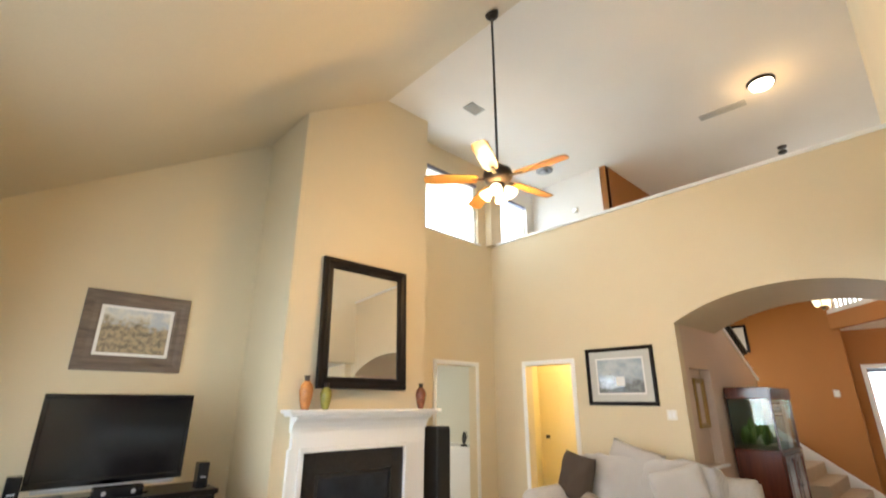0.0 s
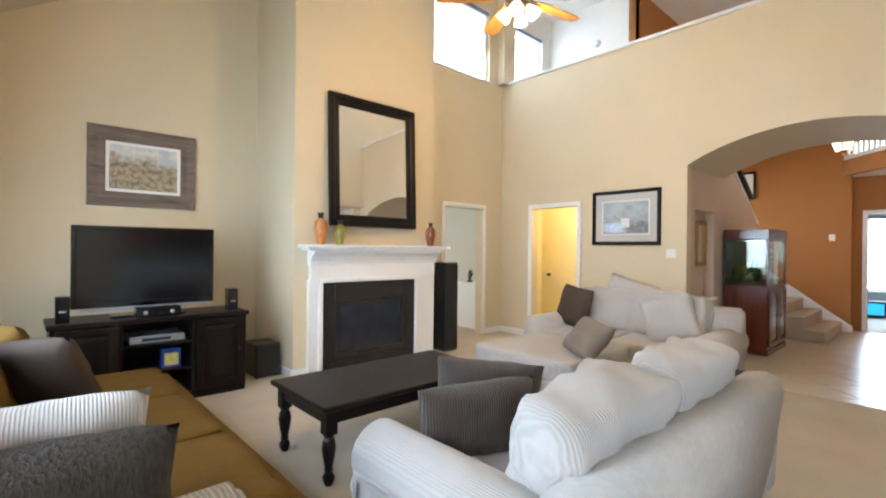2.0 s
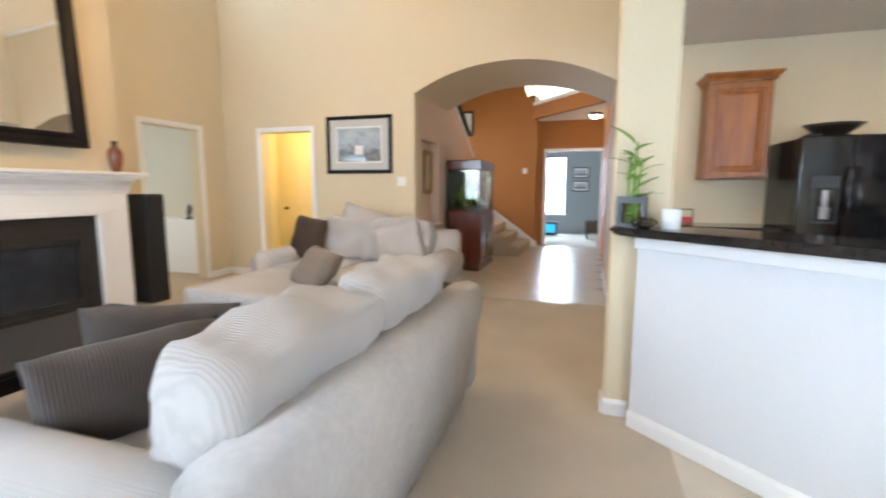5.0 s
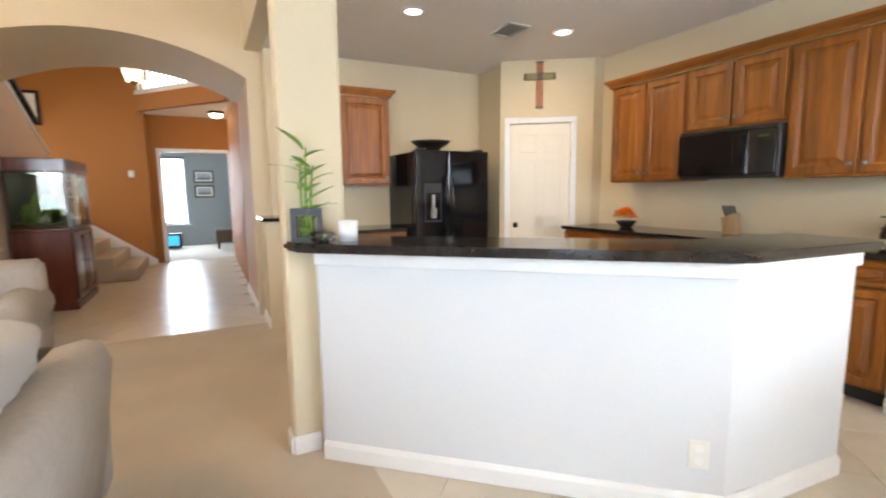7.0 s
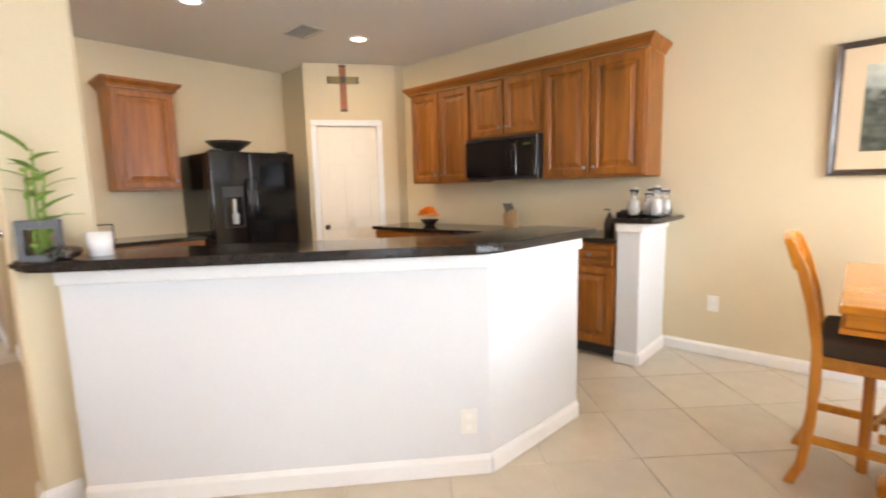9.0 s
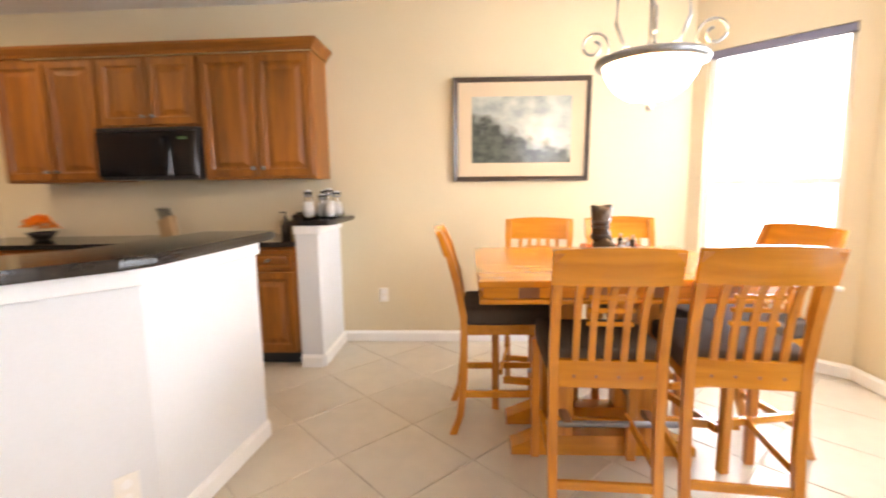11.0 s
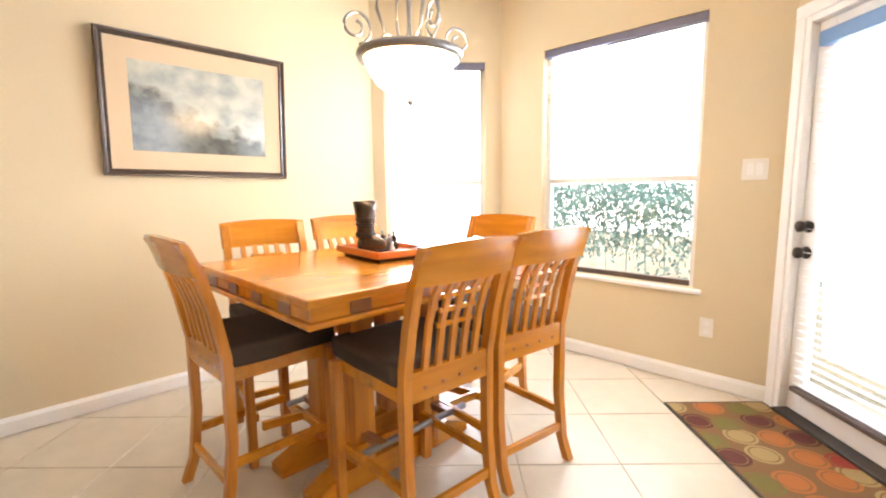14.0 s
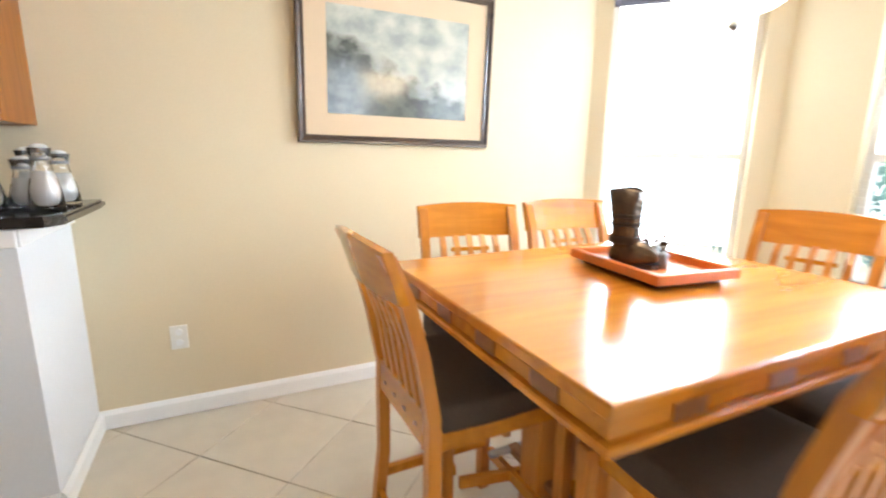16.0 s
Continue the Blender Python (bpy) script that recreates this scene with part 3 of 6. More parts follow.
def sofa(name, label, m, length, depth, seats, mats, back_h=0.78, arm_h=0.64, arm_w=0.26, seat_h=0.44, arms=(True, True), group="", setback=0.0, back_over=0.0, flare=0.0):
    """Faces -y; its back lies along y = depth. mats: body, seat, back cushion, arm."""
    body_m, seat_m, back_m, arm_m = mats
    ob = thing(name, label, "sofa", m, group)
    part("base", box(0.02 + flare * 0.9, length - 0.02, 0.05 - setback * 0.45, depth - 0.03, 0.07, 0.26 + setback * 0.5, 0.03, seg=3), body_m, ob)
    bm = prism([(depth - 0.24, 0.08), (depth - 0.02, 0.08), (depth, 0.30), (depth + 0.02, back_h - 0.10), (depth - 0.01, back_h - 0.02), (depth - 0.07, back_h),
                (depth - 0.17, back_h - 0.02), (depth - 0.22, back_h - 0.08), (depth - 0.26, 0.45)], length - 0.06, "x", 0.03)
    bmesh.ops.bevel(bm, geom=[e for e in bm.edges if abs(e.verts[0].co.x - e.verts[1].co.x) < 1e-6], offset=0.03, segments=2, affect="EDGES")
    for v in bm.verts:
        if v.co.x < length / 2:
            v.co.x += flare * min(1.0, max(0.0, 1.0 - (v.co.z - 0.08) / (back_h - 0.20)))
    part("backrest", bm, body_m, ob, smooth=True)
    x0, x1 = (arm_w if arms[0] else 0.02), length - (arm_w if arms[1] else 0.02)
    w = (x1 - x0) / seats
    for i in range(seats):
        bm = cushion(w - 0.01, depth - 0.22, 0.20, 0.2, seed=i)
        part("seat_cushion", bm, seat_m, ob, smooth=True).matrix_basis = pose(x0 + w * (i + 0.5), (depth - 0.24) / 2 + 0.01, seat_h - 0.19)
        wb = w + back_over / seats
        bm = cushion(wb - 0.01, 0.30, 0.50, 0.62, seed=i + 7, sag=0.035)
        part("back_cushion", bm, back_m, ob, smooth=True).matrix_basis = pose(x0 + wb * (i + 0.5), depth - 0.36, seat_h - 0.01, -13, 0, 0)
    for k, on in enumerate(arms):
        if on:
            part("arm", rolled_arm(depth - 0.02 - setback, arm_h, arm_w), arm_m, ob, smooth=True).matrix_basis = pose(arm_w * 0.5 if k == 0 else length - arm_w * 0.5, setback, 0)
    for x in (0.10 + flare * 1.35, length - 0.10):
        for y in (0.10, depth - 0.12):
            part("foot", lathe([(0.0, 0), (0.024, 0), (0.034, 0.09), (0.0, 0.09)], 4), BLACKWOOD, ob).matrix_basis = pose(x, y, 0, 0, 0, 45)
    return ob


def framed(name, label, m, w, h, frame_w, frame_m, picture_m, mats=(), deep=0.03, category="picture"):
    """A framed flat thing centred on its pose, facing -y. mats: (width, material) of mat boards from outside in."""
    ob = thing(name, label, category, m)
    prof = [(0.0, 0.0), (deep, 0.004), (deep * 0.95, frame_w * 0.35), (deep * 0.6, frame_w * 0.6), (deep * 0.65, frame_w * 0.85), (deep * 0.4, frame_w), (0.0, frame_w)]
    bm = bmesh.new()
    loops = []
    for d, inset in prof:
        a, b = w / 2 - inset, h / 2 - inset
        loops.append([bm.verts.new(c) for c in ((-a, -d, -b), (a, -d, -b), (a, -d, b), (-a, -d, b))])
    for p, q in zip(loops, loops[1:]):
        for i in range(4):
            bm.faces.new((p[i], p[(i + 1) % 4], q[(i + 1) % 4], q[i]))
    part("frame", bm, frame_m, ob)
    a, b, d = w / 2 - frame_w, h / 2 - frame_w, deep * 0.3
    for width, mt in mats:
        bm = bmesh.new()
        rings = [[bm.verts.new(c) for c in ((-p, y, -q), (p, y, -q), (p, y, q), (-p, y, q))] for p, q, y in ((a, b, 0), (a, b, -d), (a - width, b - width, -d), (a - width, b - width, 0))]
        for k in range(4):
            p, q = rings[k], rings[(k + 1) % 4]
            for i in range(4):
                bm.faces.new((p[i], p[(i + 1) % 4], q[(i + 1) % 4], q[i]))
        part("mat_board", bm, mt, ob)
        a, b, d = a - width, b - width, d - 0.002
    part("picture_surface", box(-a, a, -d, 0, -b, b), picture_m, ob)
    return ob


def panel_door(w, h, t=0.022, rail=0.06, bm=None):
    """A raised-panel cabinet door in the xz plane, facing -y, from the origin."""
    bm = bm or bmesh.new()
    loops = []
    e = rail
    for i, y in ((0.0, 0.0), (0.0, -t + 0.003), (0.003, -t), (e - 0.012, -t), (e - 0.006, -t * 0.75), (e, -t * 0.35), (e + 0.012, -t * 0.3), (e + 0.042, -t * 0.85), (e + 0.05, -t * 0.9)):
        loops.append([bm.verts.new(q) for q in ((i, y, i), (w - i, y, i), (w - i, y, h - i), (i, y, h - i))])
    for p, q in zip(loops, loops[1:]):
        for i in range(4):
            bm.faces.new((p[i], p[(i + 1) % 4], q[(i + 1) % 4], q[i]))
    bm.faces.new(loops[0][::-1])
    bm.faces.new(loops[-1])
    return bm


def knob(parent, x, z, y=0.0, mat=None, r=0.014):
    k = part("handle", lathe([(0.0, 0), (r * 0.5, 0), (r * 0.45, 0.012), (r, 0.018), (r, 0.026), (r * 0.6, 0.031), (0, 0.032)], 12), mat or PEWTER, parent, "small metal knob", smooth=True)
    k.matrix_basis = pose(x, y, z, 90, 0, 0)
    return k


def cabinet(name, label, m, w, d, z0, z1, doors, drawer=0.0, knob_low=True, group="", toe=0.0):
    """Its back stands at y = 0 and its doors face -y at y = -d; x runs from 0 to w."""
    ob = thing(name, label, "cabinet", m, group)
    part("body", box(0.001, w - 0.001, -d + toe * 0.0, 0, z0 + toe, z1, 0.002), MAPLE, ob)
    if toe:
        part("toe_kick", box(0.01, w - 0.01, -d + 0.07, -0.02, 0, toe), BLACK, ob)
    gap, dw = 0.018, (w - 0.018 * (doors + 1)) / doors
    top = z1 - 0.02 - (drawer + 0.02 if drawer else 0)
    for i in range(doors):
        x = gap + i * (dw + gap)
        door = part("door", panel_door(dw, top - z0 - toe - 0.02), MAPLE, ob)
        door.matrix_basis = pose(x, -d - 0.001, z0 + toe + 0.02)
        right = doors == 1 or i % 2 == 0
        knob(door, dw - 0.03 if right else 0.03, 0.06 if knob_low else top - z0 - toe - 0.08, -0.022)
        if drawer:
            dr = part("drawer_front", panel_door(dw, drawer, rail=0.035), MAPLE_X, ob)
            dr.matrix_basis = pose(x, -d - 0.001, top + 0.02)
            knob(dr, dw / 2, drawer / 2, -0.022)
    return ob


def crown(name, points, mat, label):
    """A crown moulding along the top front of the cabinets, closed against the wall."""
    bm = bmesh.new()
    prof = [(0.0, 0.0), (0.012, 0.0), (0.018, 0.02), (0.05, 0.055), (0.055, 0.075), (0.0, 0.075)]
    n = len(points)
    rings = []
    for i, p in enumerate(points):
        p = Vector(p)
        a = (p - Vector(points[i - 1])).normalized() if i else None
        b = (Vector(points[i + 1]) - p).normalized() if i < n - 1 else None
        na = Vector((a.y, -a.x, 0)) if a else None
        nb = Vector((b.y, -b.x, 0)) if b else None
        o = (na + nb) / (1 + na.dot(nb)) if a and b else (na or nb)
        rings.append([bm.verts.new(p + o * u + Vector((0, 0, v))) for u, v in prof])
    k = len(prof)
    for p, q in zip(rings, rings[1:]):
        for i in range(k):
            bm.faces.new((p[i], p[(i + 1) % k], q[(i + 1) % k], q[i]))
    bm.faces.new(rings[0][::-1]), bm.faces.new(rings[-1])
    return tagged(part(name, bm, mat), label, "moulding")


def vase(label, m, height, mat, belly=0.07):
    ob = thing("vase", label, "vase", m, "vases on the mantel")
    b, h = belly, height
    part("body", lathe([(0, 0), (b * 0.5, 0), (b * 0.55, 0.01), (b * 0.8, h * 0.25), (b, h * 0.55), (b * 0.85, h * 0.72), (b * 0.45, h * 0.82), (b * 0.4, h * 0.84)], 24), mat, ob, smooth=True)
    part("neck", lathe([(b * 0.42, h * 0.83), (b * 0.36, h * 0.9), (b * 0.5, h), (b * 0.42, h), (b * 0.3, h * 0.9), (0, h * 0.86)], 24), IRON, ob, "dark bronze neck", smooth=True)
    return ob


def wall_plate(m, label, slots=1, w=0.075, h=0.118, name="light_switch", category="switch"):
    ob = thing(name, label, category, m)
    part("plate", box(-w / 2, w / 2, -0.006, 0, -h / 2, h / 2, 0.002), IVORY, ob)
    for i in range(slots):
        x = (i - (slots - 1) / 2) * 0.045
        if category == "switch":
            part("toggle", box(x - 0.015, x + 0.015, -0.010, -0.006, -0.032, 0.032, 0.001), WHITE, ob)
        else:
            for z in (-0.026, 0.026):
                part("socket", lathe([(0, 0), (0.016, 0), (0.016, 0.003), (0, 0.003)], 16), WHITE, ob).matrix_basis = pose(x, -0.006, z, 90, 0, 0)
    return ob


def casing(m, w, h, t=0.02, wide=0.065, label="white door casing"):
    """White moulding round a doorway w by h whose left foot is the pose; it faces -y."""
    ob = thing("door_casing", label, "trim", m, kind="structure")
    for x0, x1 in ((-wide, 0.0), (w, w + wide)):
        part("side_casing", box(x0, x1, -t, 0.0, 0, h, 0.004), WHITE, ob)
    part("head_casing", box(-wide, w + wide, -t - 0.002, 0.0, h, h + wide, 0.004), WHITE, ob)
    return ob


# ---- living room ----
def fireplace():
    ob = thing("fireplace", "white wooden mantelpiece round a black slate fireplace", "fireplace", pose(0.03, -2.43, 0))
    shelf = bmesh.new()
    box(1.80, 3.83, 0.0, 0.23, 1.385, 1.42, 0.006, shelf), box(1.84, 3.79, 0.0, 0.19, 1.355, 1.385, 0.006, shelf)
    part("mantel_shelf", shelf, WHITE, ob)
    part("cove", prism([(0.0, 1.20), (0.06, 1.20), (0.07, 1.24), (0.10, 1.29), (0.165, 1.335), (0.17, 1.355), (0.0, 1.355)], 1.80, "x", 1.915), WHITE, ob)
    part("frieze", box(1.93, 3.70, 0.0, 0.055, 1.04, 1.20, 0.004), WHITE, ob)
    for x0, x1 in ((1.93, 2.20), (3.61, 3.72)):
        part("pilaster", box(x0, x1, 0.0, 0.05, 0.0, 1.04, 0.004), WHITE, ob)
    bm = bmesh.new()
    box(2.20, 2.25, 0, 0.075, 0, 1.0, 0.006, bm), box(3.56, 3.61, 0, 0.075, 0, 1.0, 0.006, bm), box(2.20, 3.61, 0, 0.078, 1.0, 1.045, 0.006, bm)
    part("inner_moulding", bm, WHITE, ob)
    bm = bmesh.new()
    box(2.25, 2.42, 0, 0.03, 0, 1.0, 0.002, bm), box(3.39, 3.56, 0, 0.03, 0, 1.0, 0.002, bm)
    box(2.42, 3.39, 0, 0.03, 0.78, 1.0, 0.002, bm), box(2.42, 3.39, 0, 0.03, 0, 0.14, 0.002, bm)
    part("slate_surround", bm, SLATE, ob, "black slate surround")
    bm = bmesh.new()
    box(2.42, 2.45, -0.0, 0.036, 0.14, 0.78, 0.002, bm), box(3.36, 3.39, 0, 0.036, 0.14, 0.78, 0.002, bm)
    box(2.45, 3.36, 0, 0.036, 0.74, 0.78, 0.002, bm), box(2.45, 3.36, 0, 0.036, 0.14, 0.20, 0.002, bm)
    part("fire_door_frame", bm, BLACK, ob)
    part("fire_glass", box(2.45, 3.36, 0.005, 0.015, 0.20, 0.74), FIREGLASS, ob, "smoked glass fire door")
    return ob


fireplace()
tilt = 2.2
ob = framed("wall_mirror", "large mirror in a broad black wooden frame on the mantel", pose(2.94, -2.375, 2.375, -tilt, 0, 180), 1.20, 1.49, 0.13, BLACKWOOD, MIRROR, deep=0.05, category="mirror")
CERAMIC_O = material("mottled_orange_ceramic", (0.50, 0.20, 0.06), 0.25, grain=30, vary=0.35, bump=0.1)
CERAMIC_G = material("mottled_green_ceramic", (0.28, 0.26, 0.05), 0.25, grain=30, vary=0.35, bump=0.1)
CERAMIC_R = material("mottled_red_ceramic", (0.22, 0.07, 0.035), 0.25, grain=30, vary=0.6, bump=0.1)
vase("tall orange ceramic vase with a dark bronze neck on the mantel", pose(3.66, -2.30, 1.42), 0.34, CERAMIC_O, 0.072)
vase("small olive green ceramic vase on the mantel", pose(3.44, -2.28, 1.42), 0.27, CERAMIC_G, 0.062)
vase("mottled dark red ceramic vase on the mantel", pose(2.12, -2.28, 1.42), 0.30, CERAMIC_R, 0.066)

def tower_speaker():
    ob = thing("tower_speaker", "tall black floor-standing loudspeaker beside the fireplace", "loudspeaker", pose(1.70, -2.42, 0))
    part("cabinet_body", box(-0.11, 0.11, -0.15, 0.11, 0.0, 1.20, 0.006), BLACK, ob)
    part("grille", box(-0.10, 0.10, 0.11, 0.128, 0.03, 1.17, 0.004), material("speaker_cloth", (0.012, 0.011, 0.011), 0.95, grain=300, vary=0.2, bump=0.5), ob)
    return ob


tower_speaker()


def tv_stand():
    ob = thing("tv_stand", "black wooden media console with open shelves and side cupboards", "media console", pose(4.40, -2.38, 0))
    L, D, H = 1.46, 0.52, 0.77
    part("top", box(-0.02, L + 0.02, -D, 0.02, H - 0.04, H, 0.006), BLACKWOOD, ob)
    part("plinth", box(0.0, L, -D + 0.02, -0.02, 0.0, 0.07, 0.004), BLACKWOOD, ob)
    part("back_panel", box(0.01, L - 0.01, -D, -D + 0.015, 0.07, H - 0.04), BLACKWOOD, ob)
    for x in (0.0, 0.44, 0.99, L - 0.03):
        part("upright", box(x, x + 0.03, -D + 0.016, -0.005, 0.07, H - 0.04, 0.002), BLACKWOOD, ob)
    for z in (0.28, 0.52):
        part("shelf", box(0.47, 0.99, -D + 0.016, -0.02, z, z + 0.02, 0.002), BLACKWOOD, ob)
    for x in (0.032, 1.022):
        door = part("door", panel_door(0.405, 0.64), BLACKWOOD, ob)
        door.matrix_basis = pose(x + 0.405, -0.004, 0.08, 0, 0, 180)
        knob(door, 0.36 if x < 0.5 else 0.04, 0.34, -0.022, IRON)
    return ob


tv_stand()


def television():
    ob = thing("television", "large black flat-screen television on the media console", "television", pose(5.178, -2.64, 0.77))
    part("stand_foot", box(-0.28, 0.28, -0.12, 0.12, 0.0, 0.018, 0.004), GLOSSBLACK, ob)
    part("stand_neck", box(-0.06, 0.06, -0.03, 0.02, 0.018, 0.12, 0.004), GLOSSBLACK, ob)
    bm = bmesh.new()
    W, Z0, Z1 = 0.545, 0.085, 0.785
    box(-W, W, -0.04, 0.02, Z0, Z0 + 0.05, 0.005, bm), box(-W, W, -0.04, 0.02, Z1 - 0.035, Z1, 0.005, bm)
    box(-W, -W + 0.035, -0.04, 0.02, Z0 + 0.05, Z1 - 0.035, 0.004, bm), box(W - 0.035, W, -0.04, 0.02, Z0 + 0.05, Z1 - 0.035, 0.004, bm)
    part("bezel", bm, GLOSSBLACK, ob)
    part("screen", box(-W + 0.034, W - 0.034, -0.035, 0.012, Z0 + 0.049, Z1 - 0.034), SCREEN, ob)
    part("speaker_bar", box(-W + 0.06, W - 0.06, -0.02, 0.026, Z0 - 0.03, Z0 - 0.001, 0.004), SILVER, ob, "silver strip under the screen")
    return ob


television()


def small_speaker(m, label="small black satellite loudspeaker on the console"):
    ob = thing("satellite_speaker", label, "loudspeaker", m, "satellite loudspeakers")
    part("case", box(-0.045, 0.045, -0.06, 0.05, 0, 0.21, 0.006), GLOSSBLACK, ob)
    part("badge", box(-0.022, 0.022, 0.05, 0.053, 0.085, 0.098), SILVER, ob, "small silver badge")
    return ob


spk = small_speaker(pose(4.50, -2.50, 0.77))
copy_thing(spk, pose(5.78, -2.50, 0.77))
ob = thing("center_speaker", "black centre loudspeaker in front of the television", "loudspeaker", pose(5.13, -2.47, 0.77))
part("case", box(-0.17, 0.17, -0.05, 0.06, 0, 0.085, 0.006), GLOSSBLACK, ob)
for x in (-0.1, 0.1):
    part("driver", lathe([(0, 0.004), (0.010, 0.004), (0.017, 0.0), (0.017, -0.004), (0, -0.004)], 16), SILVER, ob).matrix_basis = pose(x, 0.062, 0.042, -90, 0, 0)
ob = thing("cable_box", "silver set-top box on the console shelf", "set-top box", pose(5.13, -2.60, 0.54))
part("case", box(-0.21, 0.21, -0.18, 0.15, 0.003, 0.065, 0.004), SILVER, ob)
part("display", box(-0.10, 0.12, 0.15, 0.153, 0.02, 0.045), BLACK, ob)
ob = thing("game_box", "blue and yellow boxed game on the lower shelf", "box", pose(5.02, -2.52, 0.30))
part("carton", box(-0.075, 0.075, -0.05, 0.05, 0.001, 0.17, 0.002), material("blue_card", (0.02, 0.05, 0.25), 0.4), ob)
part("front_label", box(-0.055, 0.055, 0.05, 0.052, 0.02, 0.13), material("yellow_card", (0.6, 0.5, 0.15), 0.4, grain=20, vary=0.4), ob)
ob = thing("subwoofer", "black cube subwoofer on the carpet beside the console", "loudspeaker", pose(4.08, -2.80, 0))
part("case", box(-0.13, 0.13, -0.16, 0.16, 0.012, 0.36, 0.008), BLACK, ob)
part("front_cloth", box(-0.115, 0.115, 0.16, 0.172, 0.03, 0.345, 0.003), BLACK, ob)
for x in (-0.1, 0.1):
    for y in (-0.12, 0.12):
        part("foot", lathe([(0, 0), (0.016, 0), (0.016, 0.013), (0, 0.013)], 10), BLACK, ob).matrix_basis = pose(x, y, 0)

FIELD = picture_material("field_print", (0.42, 0.47, 0.52), (0.68, 0.66, 0.58), (0.42, 0.33, 0.20), (0.16, 0.14, 0.10), 3.0, 0.25, 0.72)
framed("field_picture", "landscape print with a grey mat in a weathered frame", pose(5.07, -3.497, 2.193, 0, 0, 180), 0.97, 0.81, 0.15, GREYFRAME, FIELD, ((0.03, WHITEMAT),), 0.03)
LAKE = picture_material("lake_print", (0.30, 0.36, 0.42), (0.45, 0.50, 0.52), (0.22, 0.24, 0.24), (0.10, 0.11, 0.12), 8.0, 0.04, 0.40)
lake = framed("lake_picture", "blue-grey print under glass with pale mats in a black frame", pose(0.003, -0.70, 1.836, 0, 0, 90), 0.95, 0.75, 0.05, BLACKWOOD, LAKE, ((0.09, GREYMAT), (0.02, WHITEMAT)), 0.03)
# Pale block imitates the bright window reflection on the picture glass.
part("printed_house", box(-0.06, 0.06, -0.0095, -0.008, -0.13, -0.01), WHITEMAT, lake, "pale block standing for a window reflected in the glass")
wall_plate(pose(0.001, -0.10, 1.36, 0, 0, 90), "white double light switch beside the arch", 2, 0.12)


def coffee_table():
    ob = thing("coffee_table", "black-stained wooden coffee table with turned legs", "table", pose(3.30, -0.90, 0))
    L, W, H = 1.46, 0.76, 0.48
    part("tabletop", box(0, L, 0, W, H - 0.035, H, 0.012, seg=3), BLACKWOOD, ob)
    bm = bmesh.new()
    box(0.09, L - 0.09, 0.05, 0.07, H - 0.12, H - 0.036, bm=bm), box(0.09, L - 0.09, W - 0.07, W - 0.05, H - 0.12, H - 0.036, bm=bm)
    box(0.05, 0.07, 0.09, W - 0.09, H - 0.12, H - 0.036, bm=bm), box(L - 0.07, L - 0.05, 0.09, W - 0.09, H - 0.12, H - 0.036, bm=bm)
    part("apron", bm, BLACKWOOD, ob)
    prof = [(0, 0), (0.022, 0), (0.034, 0.03), (0.036, 0.05), (0.022, 0.075), (0.028, 0.09), (0.022, 0.1), (0.036, 0.17), (0.042, 0.22), (0.034, 0.265), (0.024, 0.28), (0.036, 0.295), (0.036, 0.30), (0, 0.30)]
    for x in (0.075, L - 0.075):
        for y in (0.075, W - 0.075):
            bm = lathe(prof, 16)
            box(-0.036, 0.036, -0.036, 0.036, 0.30, H - 0.036, bm=bm)
            part("leg", bm, BLACKWOOD, ob, smooth=False).matrix_basis = pose(x, y, 0)
    return ob


coffee_table()

sofa("loveseat", "pale grey corduroy loveseat with loose back cushions, seen from behind", pose(2.83, 0.42, 0), 2.10, 1.18, 2, (SUEDE, GREYCORD, GREYCORD_Y, GREYCORD), 0.71, 0.60, 0.27, 0.42, group="sofas", back_over=0.12, flare=0.30)
sofa("sofa", "pale grey sofa with loose cushions against the arch wall", pose(1.52, -1.25, 0, 0, 0, 90), 2.10, 1.10, 2, (SUEDE, GREYCORD, GREYCORD_Y, SUEDE), 0.80, 0.60, 0.27, group="sofas")
sofa("sofa", "olive-gold three-seat sofa with grey ribbed arms beside the window", pose(5.22, 0.80, 0, 0, 0, -90), 2.76, 1.30, 3, (GOLD, GOLD, GOLD, STRIPE), 0.80, 0.62, 0.28, arms=(True, False), group="sofas", setback=0.26)

ott = thing("ottoman", "pale grey upholstered ottoman in front of the sofa", "ottoman", pose(2.15, -0.40, 0))
part("base", box(-0.55, 0.55, -0.55, 0.55, 0.06, 0.27, 0.03, seg=3), SUEDE, ott)
part("cushion", cushion(1.12, 1.12, 0.20, 0.2, seed=4), GREYCORD, ott, smooth=True).matrix_basis = pose(0, 0, 0.25)
for x in (-0.48, 0.48):
    for y in (-0.48, 0.48):
        part("foot", lathe([(0, 0), (0.024, 0), (0.032, 0.07), (0, 0.07)], 4), BLACKWOOD, ott).matrix_basis = pose(x, y, 0, 0, 0, 45)


throw = cushion(0.34, 0.26, 0.05, 0.2, 10, 6, 0.012)
ob = part("dark_throw", throw, BLACK, smooth=True)
ob.matrix_basis = pose(2.96, 1.37, 0.605, 0, 8, 1)
tagged(ob, "folded black throw lying over the loveseat arm", "throw")


def scatter(label, m, w, h, t, mat, seed, sag=0.014):
    ob = part("scatter_pillow", pillow(w, h, t, seed, sag), mat, smooth=True)
    ob.matrix_basis = m
    return tagged(ob, label, "pillow", "scatter pillows")


